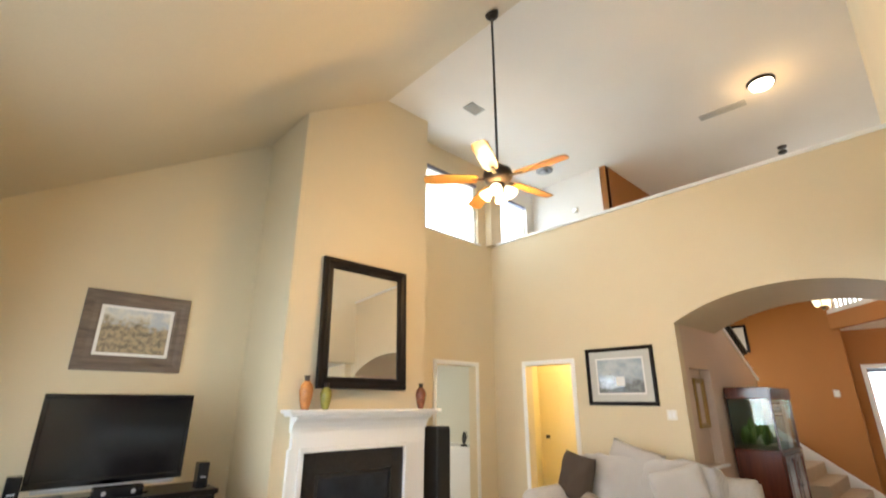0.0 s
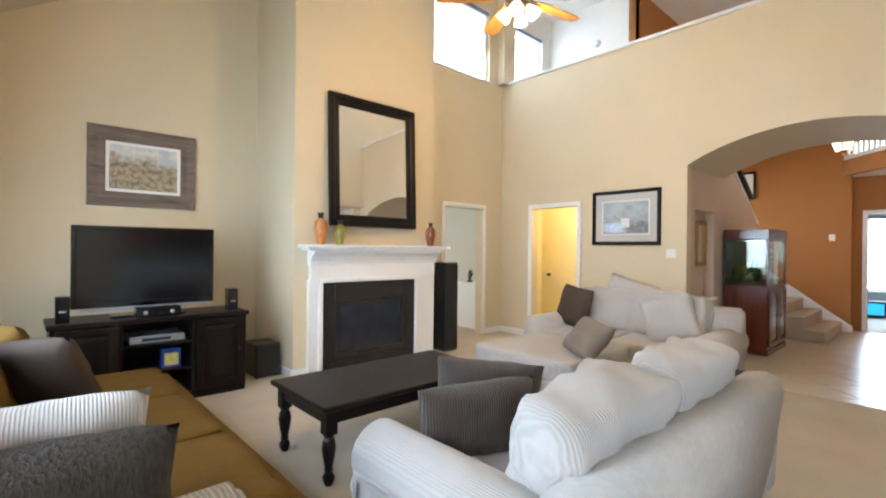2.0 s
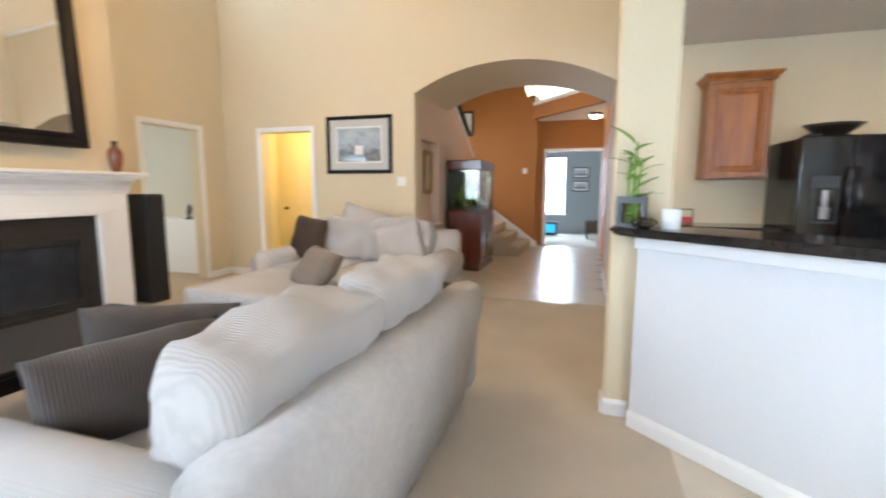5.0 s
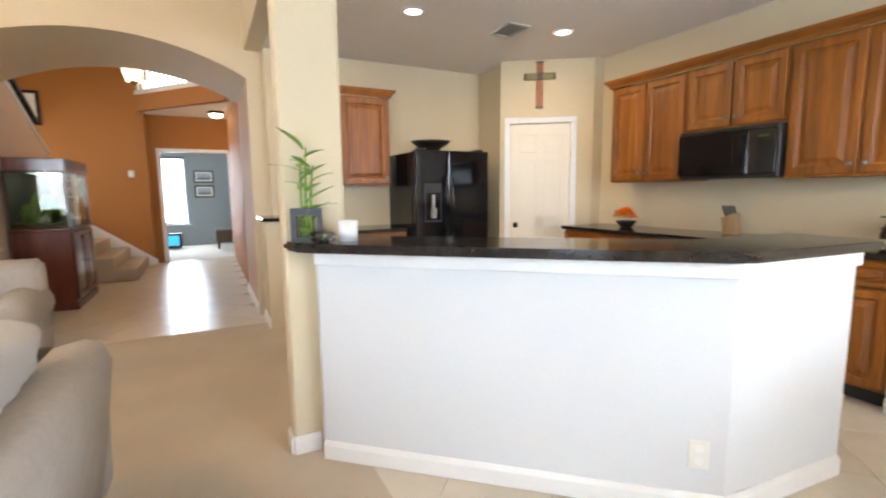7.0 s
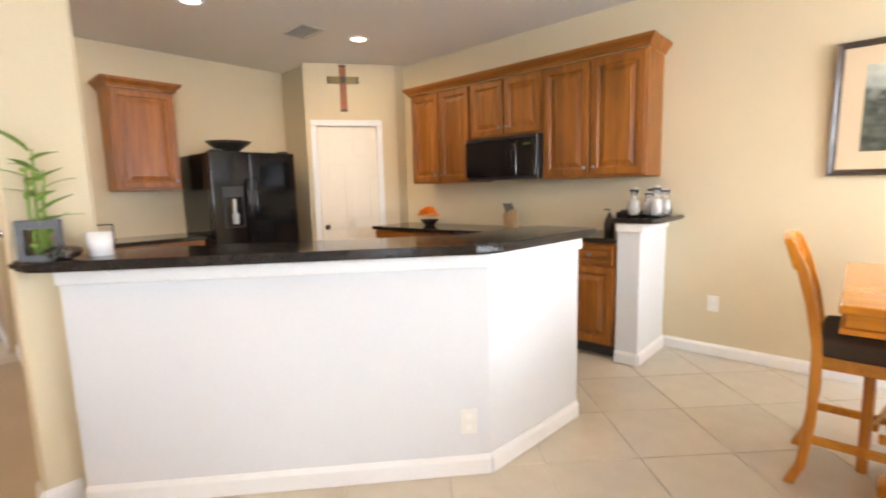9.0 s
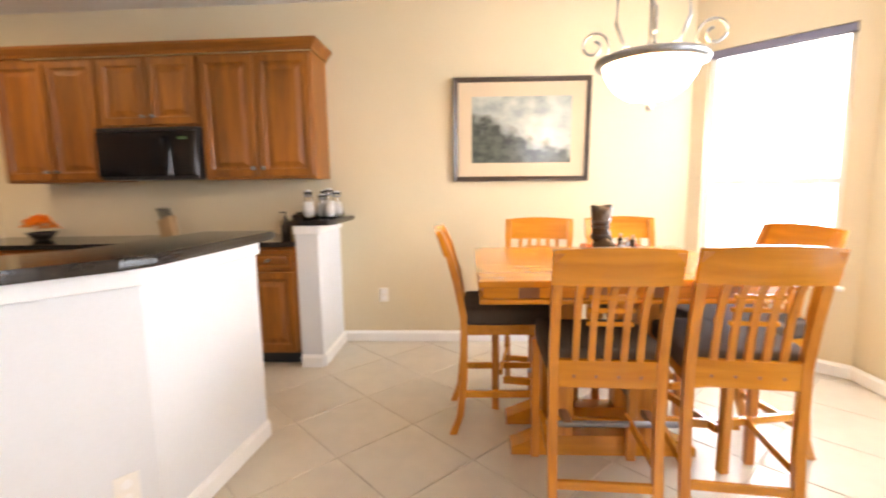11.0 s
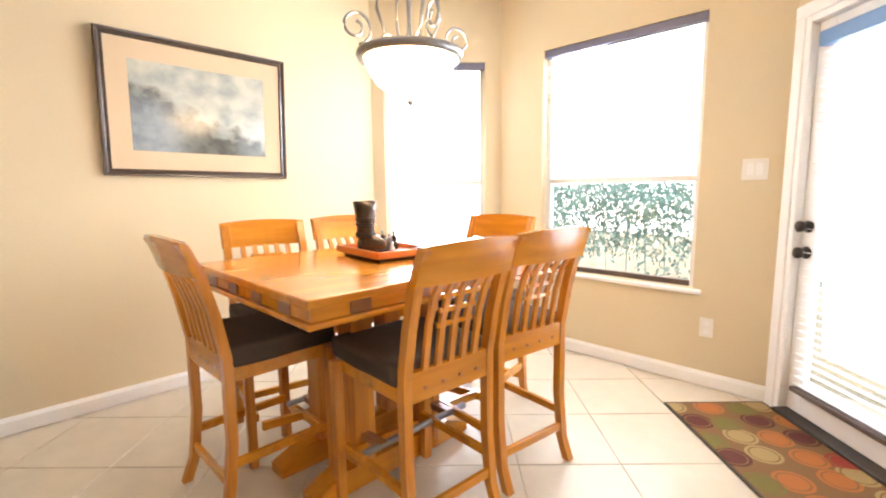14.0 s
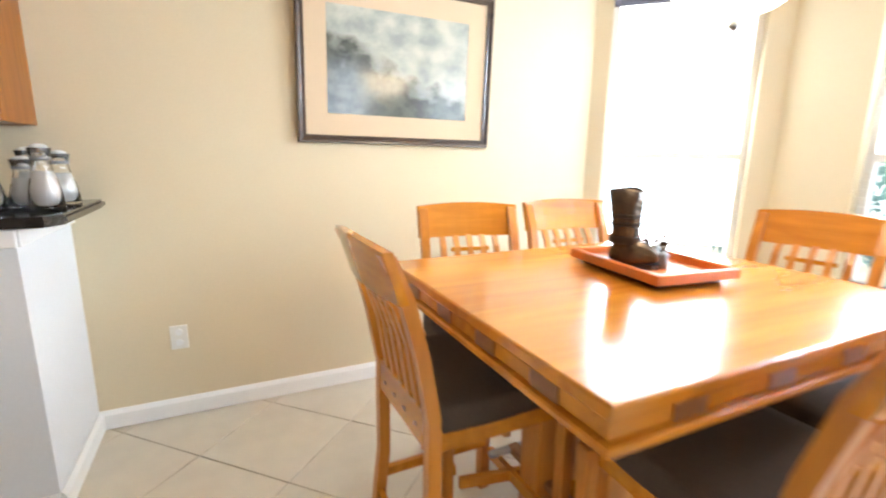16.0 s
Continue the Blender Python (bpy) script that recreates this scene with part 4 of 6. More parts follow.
scatter("taupe ribbed plush scatter pillow on the loveseat", pose(4.40, 0.70, 0.41, -8, 3, -26), 0.58, 0.36, 0.18, TAUPE, 1, 0.02)
scatter("taupe ribbed plush scatter pillow propped on the loveseat", pose(4.10, 0.48, 0.41, -10, -4, -46), 0.58, 0.38, 0.18, TAUPE, 2, 0.02)
scatter("dark brown cloth pillow on the grey sofa", pose(1.02, -0.92, 0.45, -14, 6, 70), 0.52, 0.50, 0.16, BROWNCLOTH, 3)
scatter("large pale grey cushion leaning on the sofa back", pose(0.80, -0.42, 0.46, -16, 14, 84), 0.62, 0.62, 0.22, GREYCORD, 4, 0.02)
scatter("pale grey cushion leaning on the sofa arm", pose(1.05, 0.36, 0.45, -20, -16, 108), 0.52, 0.48, 0.20, GREYCORD_Y, 5, 0.02)
scatter("pale taupe pillow lying on the ottoman", pose(2.36, -0.02, 0.455, -40, 6, 60), 0.46, 0.38, 0.17, MUSHROOM, 6, 0.02)
scatter("dark brown cloth pillow on the gold sofa", pose(5.84, -1.05, 0.44, -24, 4, -52), 0.60, 0.52, 0.16, BROWNCLOTH, 7)
scatter("pale gold pillow behind the brown one", pose(6.02, -1.30, 0.44, -18, 0, -60), 0.58, 0.56, 0.15, GOLD, 8)
scatter("pale ribbed pillow on the gold sofa", pose(6.04, 0.18, 0.46, -14, 0, -4), 0.74, 0.44, 0.22, GREYCORD_Y, 9, 0.02)
scatter("grey shaggy plush pillow on the gold sofa", pose(5.99, 0.42, 0.42, -14, 0, -6), 0.72, 0.42, 0.22, SHAG, 10, 0.03)


def ceiling_fan():
    ob = thing("ceiling_fan", "bronze ceiling fan with light wooden blades and lit glass shades", "ceiling fan", pose(2.935, -0.235, -0.07))
    top = TOP - PITCH * (2.935 - RIDGE) + 0.07
    part("canopy", lathe([(0, top + 0.02), (0.075, top + 0.02), (0.07, top - 0.05), (0.03, top - 0.09), (0, top - 0.09)], 20), IRON, ob, smooth=True)
    part("downrod", lathe([(0, top - 0.08), (0.013, top - 0.08), (0.013, 3.74), (0, 3.74)], 10), IRON, ob, smooth=True)
    part("motor", lathe([(0, 3.76), (0.04, 3.76), (0.06, 3.72), (0.13, 3.69), (0.145, 3.63), (0.12, 3.58), (0.06, 3.55), (0, 3.55)], 28), IRON, ob, smooth=True)
    for i in range(5):
        a = 27 + 72 * i
        arm = part("blade_arm", box(0.10, 0.26, -0.02, 0.02, 3.595, 3.607, 0.003), IRON, ob)
        arm.matrix_basis = pose(0, 0, 0, 0, 0, a)
        bm = prism([(0.20, -0.05), (0.30, -0.068), (0.65, -0.076), (0.70, -0.058), (0.712, 0.0), (0.70, 0.058), (0.65, 0.076), (0.30, 0.068), (0.20, 0.05)], 0.008, "z", 0)
        blade = part("blade", bm, FANWOOD, ob, "light wooden blade")
        blade.matrix_basis = pose(0, 0, 3.60, 0, 0, a) @ pose(0, 0, 0, 11, 0, 0)
    part("light_fitter", lathe([(0, 3.56), (0.055, 3.55), (0.06, 3.51), (0.03, 3.48), (0, 3.48)], 20), IRON, ob, smooth=True)
    for i in range(4):
        a = 30 + 90 * i
        m = pose(0, 0, 3.50, 0, 0, a) @ pose(0.075, 0, 0, 0, 140, 0)
        sh = part("shade", lathe([(0.02, 0.0), (0.03, 0.015), (0.05, 0.06), (0.058, 0.10), (0.055, 0.10), (0.046, 0.06), (0.026, 0.018)], 18), LIT, ob, "lit frosted glass shade", smooth=True)
        sh.matrix_basis = m
    return ob


ceiling_fan()
lamp("fan_light", "POINT", pose(2.935, -0.235, 3.29), 110, WARM, radius=0.07)

# high ceiling fittings
def flush_light(m, label, r=0.17):
    ob = thing("ceiling_light", label, "ceiling light", m)
    part("rim", lathe([(0, 0), (r, 0), (r, -0.02), (r * 0.93, -0.05), (r * 0.88, -0.05), (r * 0.88, -0.01), (0, -0.01)], 32), IRON, ob, smooth=True)
    part("diffuser", lathe([(r * 0.87, -0.035), (r * 0.75, -0.075), (r * 0.4, -0.1), (0, -0.107)], 32), LITPALE, ob, "lit opal diffuser", smooth=True)
    return ob


flush_light(pose(-0.76, 1.43, TOP), "flush ceiling light with a lit opal diffuser")
lamp("loft_light", "POINT", pose(-0.76, 1.43, TOP - 0.25), 9, WARM, radius=0.12)


VENTGREY = material("vent_shadow_grey", (0.50, 0.48, 0.45), 0.7, grain=40, vary=0.1)


def ceiling_vent(m, w, d, label):
    ob = thing("ceiling_vent", label, "vent", m)
    bm = bmesh.new()
    box(-w / 2, w / 2, -d / 2, -d / 2 + 0.02, -0.012, 0, bm=bm), box(-w / 2, w / 2, d / 2 - 0.02, d / 2, -0.012, 0, bm=bm)
    box(-w / 2, -w / 2 + 0.02, -d / 2 + 0.02, d / 2 - 0.02, -0.012, 0, bm=bm), box(w / 2 - 0.02, w / 2, -d / 2 + 0.02, d / 2 - 0.02, -0.012, 0, bm=bm)
    part("vent_frame", bm, GREYMAT, ob)
    part("backing", box(-w / 2 + 0.02, w / 2 - 0.02, -d / 2 + 0.02, d / 2 - 0.02, -0.003, 0), VENTGREY, ob)
    n = max(3, int(d / 0.03))
    for i in range(n):
        y = -d / 2 + 0.02 + (d - 0.04) * (i + 0.5) / n
        part("slat", box(-w / 2 + 0.02, w / 2 - 0.02, -0.008, 0.008, -0.002, 0.0), GREYMAT, ob).matrix_basis = pose(0, y, -0.006, 30, 0, 0)
    return ob


ceiling_vent(pose(1.665, -1.70, TOP), 0.28, 0.20, "small white ceiling vent")
ceiling_vent(pose(-1.10, 0.845, TOP, 0, 0, 3), 0.16, 0.62, "long pale return vent in the ceiling")
ob = thing("smoke_alarm", "small dark ceiling fitting", "smoke alarm", pose(-3.19, 1.17, TOP))
part("case", lathe([(0, 0), (0.07, 0), (0.065, -0.03), (0.04, -0.04), (0, -0.04)], 20), IRON, ob, smooth=True)
part("button", lathe([(0, -0.04), (0.012, -0.04), (0.012, -0.046), (0, -0.046)], 10), IRON, ob)
ob = thing("round_vent", "round grey vent cover on the loft ceiling", "vent", pose(-0.72, -2.11, TOP))
part("outer_ring", lathe([(0.0, 0), (0.16, 0), (0.16, -0.02), (0.13, -0.035), (0.11, -0.03), (0.0, -0.01)], 28), PEWTER, ob, smooth=True)
part("inner_ring", lathe([(0.0, -0.02), (0.07, -0.02), (0.08, -0.045), (0.0, -0.05)], 24), PEWTER, ob, smooth=True)
ob = thing("wall_alarm", "white alarm on the loft wall", "smoke alarm", pose(-1.369, -1.90, 5.0, 0, 90, 0))
part("case", lathe([(0, 0), (0.06, 0), (0.055, 0.03), (0, 0.035)], 20), WHITE, ob, smooth=True)
part("grille", lathe([(0, 0.034), (0.03, 0.033), (0.03, 0.038), (0, 0.039)], 16), WHITE, ob)


# ---- kitchen ----
RY = 6.0 - 0.002
U0, U1, U2, U3 = 1.79, 2.595, 3.365, 4.215
up = "upper kitchen cabinets"
cabinet("upper_cabinet", "honey maple wall cabinet with two raised-panel doors", pose(U0, RY, 0), U1 - U0, 0.33, 1.365, 2.27, 2, group=up)
cabinet("upper_cabinet", "short honey maple wall cabinet above the microwave", pose(U1, RY, 0), U2 - U1, 0.33, 1.757, 2.27, 2, group=up)
cabinet("upper_cabinet", "wide honey maple wall cabinet with two raised-panel doors", pose(U2, RY, 0), U3 - U2, 0.33, 1.365, 2.27, 2, group=up)
crown("cabinet_crown", [(U0, RY, 2.27), (U0, RY - 0.353, 2.27), (U3, RY - 0.353, 2.27), (U3, RY, 2.27)], MAPLE_X, "honey maple crown moulding along the wall cabinets")
cabinet("upper_cabinet", "single honey maple wall cabinet beside the refrigerator", pose(0.152, 3.27, 0, 0, 0, 90), 0.53, 0.33, 1.365, 2.27, 1, group=up)
crown("cabinet_crown", [(0.152, 3.27, 2.27), (0.505, 3.27, 2.27), (0.505, 3.80, 2.27), (0.152, 3.80, 2.27)], MAPLE_X, "honey maple crown moulding on the single cabinet")

low = "base kitchen cabinets"
cabinet("base_cabinet", "honey maple base cabinet with drawers", pose(1.42, RY, 0), 1.17, 0.58, 0.0, 0.88, 2, 0.14, False, low, 0.1)
cabinet("base_cabinet", "honey maple base cabinet with drawers beside the stub wall", pose(3.37, RY, 0), 0.73, 0.56, 0.0, 0.88, 2, 0.14, False, low, 0.1)
cabinet("base_cabinet", "honey maple base cabinet beside the refrigerator", pose(0.152, 2.70, 0, 0, 0, 90), 1.17, 0.58, 0.0, 0.88, 2, 0.14, False, low, 0.1)
for nm, x0, x1, y0, y1 in (("a", 1.40, 2.595, 5.38, RY), ("b", 3.365, 4.105, 5.40, RY), ("c", 0.152, 0.77, 2.68, 3.875)):
    tagged(part("worktop", box(x0, x1, y0, y1, 0.883, 0.92, 0.006, seg=2), GRANITE), "dark polished granite worktop on the base cabinets", "worktop")


def microwave():
    ob = thing("microwave", "black over-range microwave under the wall cabinet", "microwave", pose(U1 + 0.003, RY, 0))
    w, d = U2 - U1 - 0.006, 0.40
    part("body", box(0, w, -d, 0, 1.375, 1.753, 0.006), BLACK, ob)
    door = part("door", box(0.004, w * 0.74, -d - 0.03, -d - 0.001, 1.40, 1.722, 0.006), GLOSSBLACK, ob)
    part("window", box(0.06, w * 0.60, -d - 0.033, -d - 0.030, 1.46, 1.665), SCREEN, door, "dark glass window")
    part("handle", tube([(w * 0.70, -d - 0.03, 1.45), (w * 0.70, -d - 0.06, 1.47), (w * 0.70, -d - 0.06, 1.655), (w * 0.70, -d - 0.03, 1.675)], 0.011), GLOSSBLACK, door, smooth=True)
    panel = part("control_panel", box(w * 0.745, w - 0.004, -d - 0.03, -d - 0.001, 1.40, 1.722, 0.006), GLOSSBLACK, ob)
    part("clock_display", box(w * 0.83, w - 0.06, -d - 0.032, -d - 0.030, 1.66, 1.678), glow("green_clock", (0.02, 0.06, 0.01), 0.3), panel)
    part("vent_grille", box(0.004, w - 0.004, -d - 0.02, -d - 0.001, 1.725, 1.751, 0.003), BLACK, ob)
    return ob


microwave()


def range_cooker():
    ob = thing("range_cooker", "black freestanding electric range between the base cabinets", "cooker", pose(U1 + 0.004, RY, 0))
    w, d = U2 - U1 - 0.008, 0.62
    part("body", box(0, w, -d, -0.01, 0.0, 0.905, 0.004), BLACK, ob)
    part("glass_hob", box(0, w, -d - 0.01, -0.01, 0.907, 0.925, 0.004), GLOSSBLACK, ob)
    part("oven_door", box(0.01, w - 0.01, -d - 0.03, -d, 0.18, 0.72, 0.006), GLOSSBLACK, ob)
    part("oven_handle", tube([(0.06, -d - 0.03, 0.69), (0.06, -d - 0.07, 0.69), (w - 0.06, -d - 0.07, 0.69), (w - 0.06, -d - 0.03, 0.69)], 0.012), BLACK, ob)
    part("control_strip", box(0.0, w, -d - 0.015, -d, 0.74, 0.895, 0.004), BLACK, ob)
    for i in range(5):
        part("control_knob", lathe([(0, 0), (0.02, 0), (0.018, 0.02), (0, 0.02)], 14), BLACK, ob).matrix_basis = pose(0.1 + i * (w - 0.2) / 4, -d - 0.015, 0.82, 90, 0, 0)
    return ob


range_cooker()


def refrigerator():
    ob = thing("refrigerator", "black side-by-side refrigerator with an ice dispenser", "refrigerator", pose(0.17, 3.90, 0))
    part("body", box(0.0, 0.66, 0.0, 0.88, 0.02, 1.70, 0.006), GLOSSBLACK, ob)
    for y0, y1, hy in ((0.004, 0.375, 0.345), (0.383, 0.876, 0.415)):
        d = part("door", box(0.664, 0.735, y0, y1, 0.10, 1.715, 0.014, seg=3), GLOSSBLACK, ob)
        part("handle", tube([(0.735, hy, 0.55), (0.775, hy, 0.58), (0.78, hy, 0.9), (0.78, hy, 1.30), (0.775, hy, 1.42), (0.735, hy, 1.45)], 0.013), GLOSSBLACK, d, smooth=True)
        if y0 < 0.1:
            bm = bmesh.new()
            box(0.733, 0.745, 0.10, 0.30, 1.28, 1.38, 0.003, bm), box(0.733, 0.742, 0.10, 0.30, 0.98, 1.00, 0.003, bm)
            box(0.733, 0.742, 0.10, 0.12, 1.00, 1.28, 0.003, bm), box(0.733, 0.742, 0.28, 0.30, 1.00, 1.28, 0.003, bm)
            part("ice_dispenser", bm, BLACK, d)
            part("dispenser_lever", box(0.733, 0.755, 0.185, 0.215, 1.12, 1.26, 0.004), SILVER, d, "silver dispenser lever")
            part("dispenser_cup", lathe([(0, 1.02), (0.028, 1.02), (0.034, 1.12), (0.03, 1.12), (0.024, 1.025)], 14), SILVER, d).matrix_basis = pose(0.755, 0.2, 0)
    part("kick_grille", box(0.60, 0.70, 0.02, 0.86, 0.0, 0.09), BLACK, ob)
    for y in (0.1, 0.78):
        part("hinge_cover", box(0.60, 0.72, y - 0.04, y + 0.04, 1.70, 1.735, 0.006), BLACK, ob)
    return ob


refrigerator()
ob = thing("serving_bowl", "wide shallow black bowl on top of the refrigerator", "bowl", pose(0.58, 4.24, 1.70))
part("dish", lathe([(0, 0.0), (0.09, 0.0), (0.11, 0.05), (0.17, 0.095), (0.22, 0.135), (0.21, 0.135), (0.15, 0.09), (0.08, 0.05), (0, 0.045)], 28), IRON, ob, smooth=True)
part("foot_ring", lathe([(0.07, -0.0), (0.09, -0.0), (0.09, 0.01), (0.07, 0.01)], 20), IRON, ob)

# pantry door in the angled wall
PAN = along((1.34, 5.86), (0.74, 5.04))
pd = thing("door_1", "closed white panelled pantry door", "door", PAN @ pose(0.897, -0.03, 0, 0, 0, 180), kind="structure")
bm = bmesh.new()
w, h = 0.659, 2.035
for x0, x1, z0, z1 in ((0, 0.10, 0.005, h), (w - 0.10, w, 0.005, h), (0.285, 0.375, 0.22, h - 0.12), (0.10, w - 0.10, 0.005, 0.22), (0.10, w - 0.10, 0.88, 1.0), (0.10, w - 0.10, h - 0.12, h), (0.10, 0.285, 1.62, 1.72), (0.375, w - 0.10, 1.62, 1.72)):
    box(x0, x1, -0.018, 0.018, z0, z1, bm=bm)
part("door_frame_rails", bm, DOORWHITE, pd)
for x0, x1 in ((0.10, 0.285), (0.375, w - 0.10)):
    for z0, z1 in ((0.22, 0.88), (1.0, 1.62), (1.72, h - 0.12)):
        part("door_panel", box(x0, x1, -0.010, 0.010, z0, z1, 0.004), DOORWHITE, pd)
k = part("door_knob", lathe([(0, 0), (0.03, 0), (0.03, 0.006), (0.011, 0.012), (0.011, 0.035), (0.027, 0.045), (0.029, 0.06), (0.018, 0.072), (0, 0.074)], 18), IRON, pd, "dark bronze knob", smooth=True)
k.matrix_basis = pose(0.06, -0.018, 0.90, 90, 0, 0)
casing(PAN @ pose(0.90, 0.0, 0, 0, 0, 180), 0.665, 2.04, 0.018)


def wall_cross():
    ob = thing("wall_cross", "wooden cross with coloured inlays on the wall above the pantry door", "cross", PAN @ pose(0.585, 0.001, 2.475, 0, 0, 180))
    tones = [material("cross_tone_%s" % n, c, 0.4, grain=30, vary=0.3) for n, c in (("rust", (0.30, 0.09, 0.03)), ("olive", (0.22, 0.17, 0.05)), ("dark", (0.05, 0.03, 0.02)))]
    part("upright", box(-0.036, 0.036, -0.02, 0, -0.27, 0.22, 0.003), tones[0], ob)
    part("crossbar", box(-0.17, 0.17, -0.026, 0, 0.03, 0.10, 0.003), tones[1], ob)
    part("centre_inlay", box(-0.03, 0.03, -0.031, -0.026, 0.03, 0.10, 0.002), tones[2], ob)
    for x in (-0.172, 0.152):
        part("arm_cap", box(x, x + 0.02, -0.029, 0.0, 0.030, 0.10, 0.002), tones[2], ob)
    for z in (-0.275, 0.205):
        part("end_cap", box(-0.040, 0.040, -0.024, 0.0, z, z + 0.02, 0.002), tones[2], ob)
    return ob


wall_cross()

# bar top and trim
BAR = [(2.935, 2.325), (3.06, 2.35), (3.13, 2.42), (4.215, 3.66), (4.275, 3.755), (4.335, 4.56), (4.325, 4.61), (3.93, 4.62), (3.88, 3.93), (2.935, 2.82)]
bm = prism(BAR, 0.042, "z", 1.03)
bmesh.ops.bevel(bm, geom=[e for e in bm.edges if abs(e.verts[0].co.z - e.verts[1].co.z) < 1e-6], offset=0.012, segments=3, affect="EDGES")
tagged(part("bar_top", bm, GRANITE), "dark polished granite bar top along the half wall", "worktop")
bm = prism([(4.06, 5.39), (4.36, 5.39), (4.40, 5.46), (4.40, RY), (3.95, RY), (3.95, 5.60), (4.06, 5.52)], 0.035, "z", 1.032)
bmesh.ops.bevel(bm, geom=[e for e in bm.edges if abs(e.verts[0].co.z - e.verts[1].co.z) < 1e-6], offset=0.01, segments=2, affect="EDGES")
tagged(part("stub_cap", bm, GRANITE), "dark granite cap on the short half wall", "worktop")
tagged(part("low_wall_cap", box(0.15, 0.70, 2.46, 2.70, 1.032, 1.067, 0.008, seg=2), GRANITE), "dark granite cap on the low wall by the arch", "worktop")


def trim_run(points, z0, z1, t, name="trim", mat=None):
    for p, q in zip(points, points[1:]):
        ln = math.hypot(q[0] - p[0], q[1] - p[1])
        ob = part(name, box(-t * 0.4, ln + t * 0.4, 0.0005, t, z0, z1, 0.003), mat or WHITE)
        ob.matrix_basis = along(p, q)
        tagged(ob, "white moulding along the half wall", "trim", kind="structure")


trim_run([(4.262, 4.495), (4.20, 3.757), (3.03, 2.46)], 0.965, 1.028, 0.02)
for p, q in (((4.262, 4.495), (4.20, 3.757)), ((4.20, 3.757), (3.03, 2.46)), ((4.13, 4.505), (4.262, 4.495)), ((2.93, 2.46), (2.93, 2.33))):
    skirting(p, q)
trim_run([(4.27, 6.0), (4.27, 5.43), (4.11, 5.43)], 0.97, 1.028, 0.015)


def bamboo_pot():
    ob = thing("bamboo_planter", "lucky bamboo in a square black planter with a round window", "potted plant", pose(3.0, 2.425, 1.072, 0, 0, 76))
    bm = bmesh.new()
    rings = [[bm.verts.new(c) for c in ((-p, y, lo), (p, y, lo), (p, y, hi), (-p, y, hi))] for p, lo, hi, y in ((0.07, 0, 0.155, -0.03), (0.07, 0, 0.155, 0.03), (0.045, 0.02, 0.12, 0.03), (0.045, 0.02, 0.12, -0.03))]
    for k in range(4):
        p, q = rings[k], rings[(k + 1) % 4]
        for i in range(4):
            bm.faces.new((p[i], p[(i + 1) % 4], q[(i + 1) % 4], q[i]))
    part("planter", bm, BLACK, ob)
    rnd = random.Random(4)
    for i in range(3):
        x = (i - 1) * 0.018
        top = 0.43 - 0.08 * abs(i - 1)
        part("stalk", tube([(x, 0, 0.02), (x * 1.2, 0.0, 0.2), (x * 1.5 + 0.01, 0.004, top)], [0.008, 0.007, 0.004], 8), STEM, ob, smooth=True)
        for k in range(7):
            z = top - 0.01 - 0.035 * k * (1 if k < 4 else 1.4)
            a, up, ln = rnd.uniform(0, 6.28), rnd.uniform(0.5, 1.25), rnd.uniform(0.09, 0.16)
            bm = bmesh.new()
            prev = None
            for s in range(6):
                f = s / 5
                r, hgt, wd = ln * f * math.cos(up * (1 - f)), ln * f * math.sin(up) - 0.045 * f * f, 0.018 * math.sin(math.pi * (0.08 + 0.92 * f)) + 0.0006
                c = Vector((r * math.cos(a), r * math.sin(a), hgt))
                sd = Vector((-math.sin(a), math.cos(a), 0)) * wd
                cur = (bm.verts.new(c + sd), bm.verts.new(c + Vector((0, 0, 0.003))), bm.verts.new(c - sd))
                if prev:
                    bm.faces.new((prev[0], prev[1], cur[1], cur[0])), bm.faces.new((prev[1], prev[2], cur[2], cur[1]))
                prev = cur
            part("leaf", bm, LEAF, ob, smooth=True).matrix_basis = pose(x * 1.4, 0, z)
    return ob


bamboo_pot()
ob = thing("glass_shell", "fluted clear glass shell dish on the bar top", "dish", pose(3.09, 2.475, 1.072))
bm = bmesh.new()
bmesh.ops.create_icosphere(bm, subdivisions=3, radius=1.0)
for v in bm.verts:
    a = math.atan2(v.co.y, v.co.x)
    f = 1 + 0.12 * math.sin(9 * a)
    v.co = Vector((v.co.x * 0.085 * f, v.co.y * 0.06 * f, (v.co.z + 1) * 0.028))
part("dish", bm, clear("pale_glass", (0.9, 0.95, 0.97), 0.08), ob)
part("base", lathe([(0, 0), (0.03, 0), (0.03, 0.004), (0, 0.004)], 16), GLASS, ob)
ob = thing("candle_jar", "white candle in a glass jar on the bar top", "candle", pose(3.07, 2.60, 1.072))
part("glass_jar", lathe([(0, 0), (0.044, 0), (0.047, 0.095), (0.043, 0.095), (0.041, 0.05), (0, 0.05)], 24), material("white_frosted_jar", (0.82, 0.82, 0.80), 0.25, vary=0.02, bump=0.0), ob, smooth=True)
part("wax", lathe([(0, 0.051), (0.040, 0.051), (0.040, 0.075), (0, 0.078)], 24), WHITE, ob, smooth=True)
ob = thing("red_card_frame", "small black framed red card on the worktop", "picture", pose(0.42, 3.12, 0.922, -12, 0, 90))
bm = bmesh.new()
rings = [[bm.verts.new(c) for c in ((-p, y, lo), (p, y, lo), (p, y, hi), (-p, y, hi))] for p, lo, hi, y in ((0.10, 0, 0.15, -0.012), (0.10, 0, 0.15, 0), (0.09, 0.01, 0.14, 0), (0.09, 0.01, 0.14, -0.012))]
for k in range(4):
    for i in range(4):
        bm.faces.new((rings[k][i], rings[k][(i + 1) % 4], rings[(k + 1) % 4][(i + 1) % 4], rings[(k + 1) % 4][i]))
part("frame", bm, BLACK, ob)
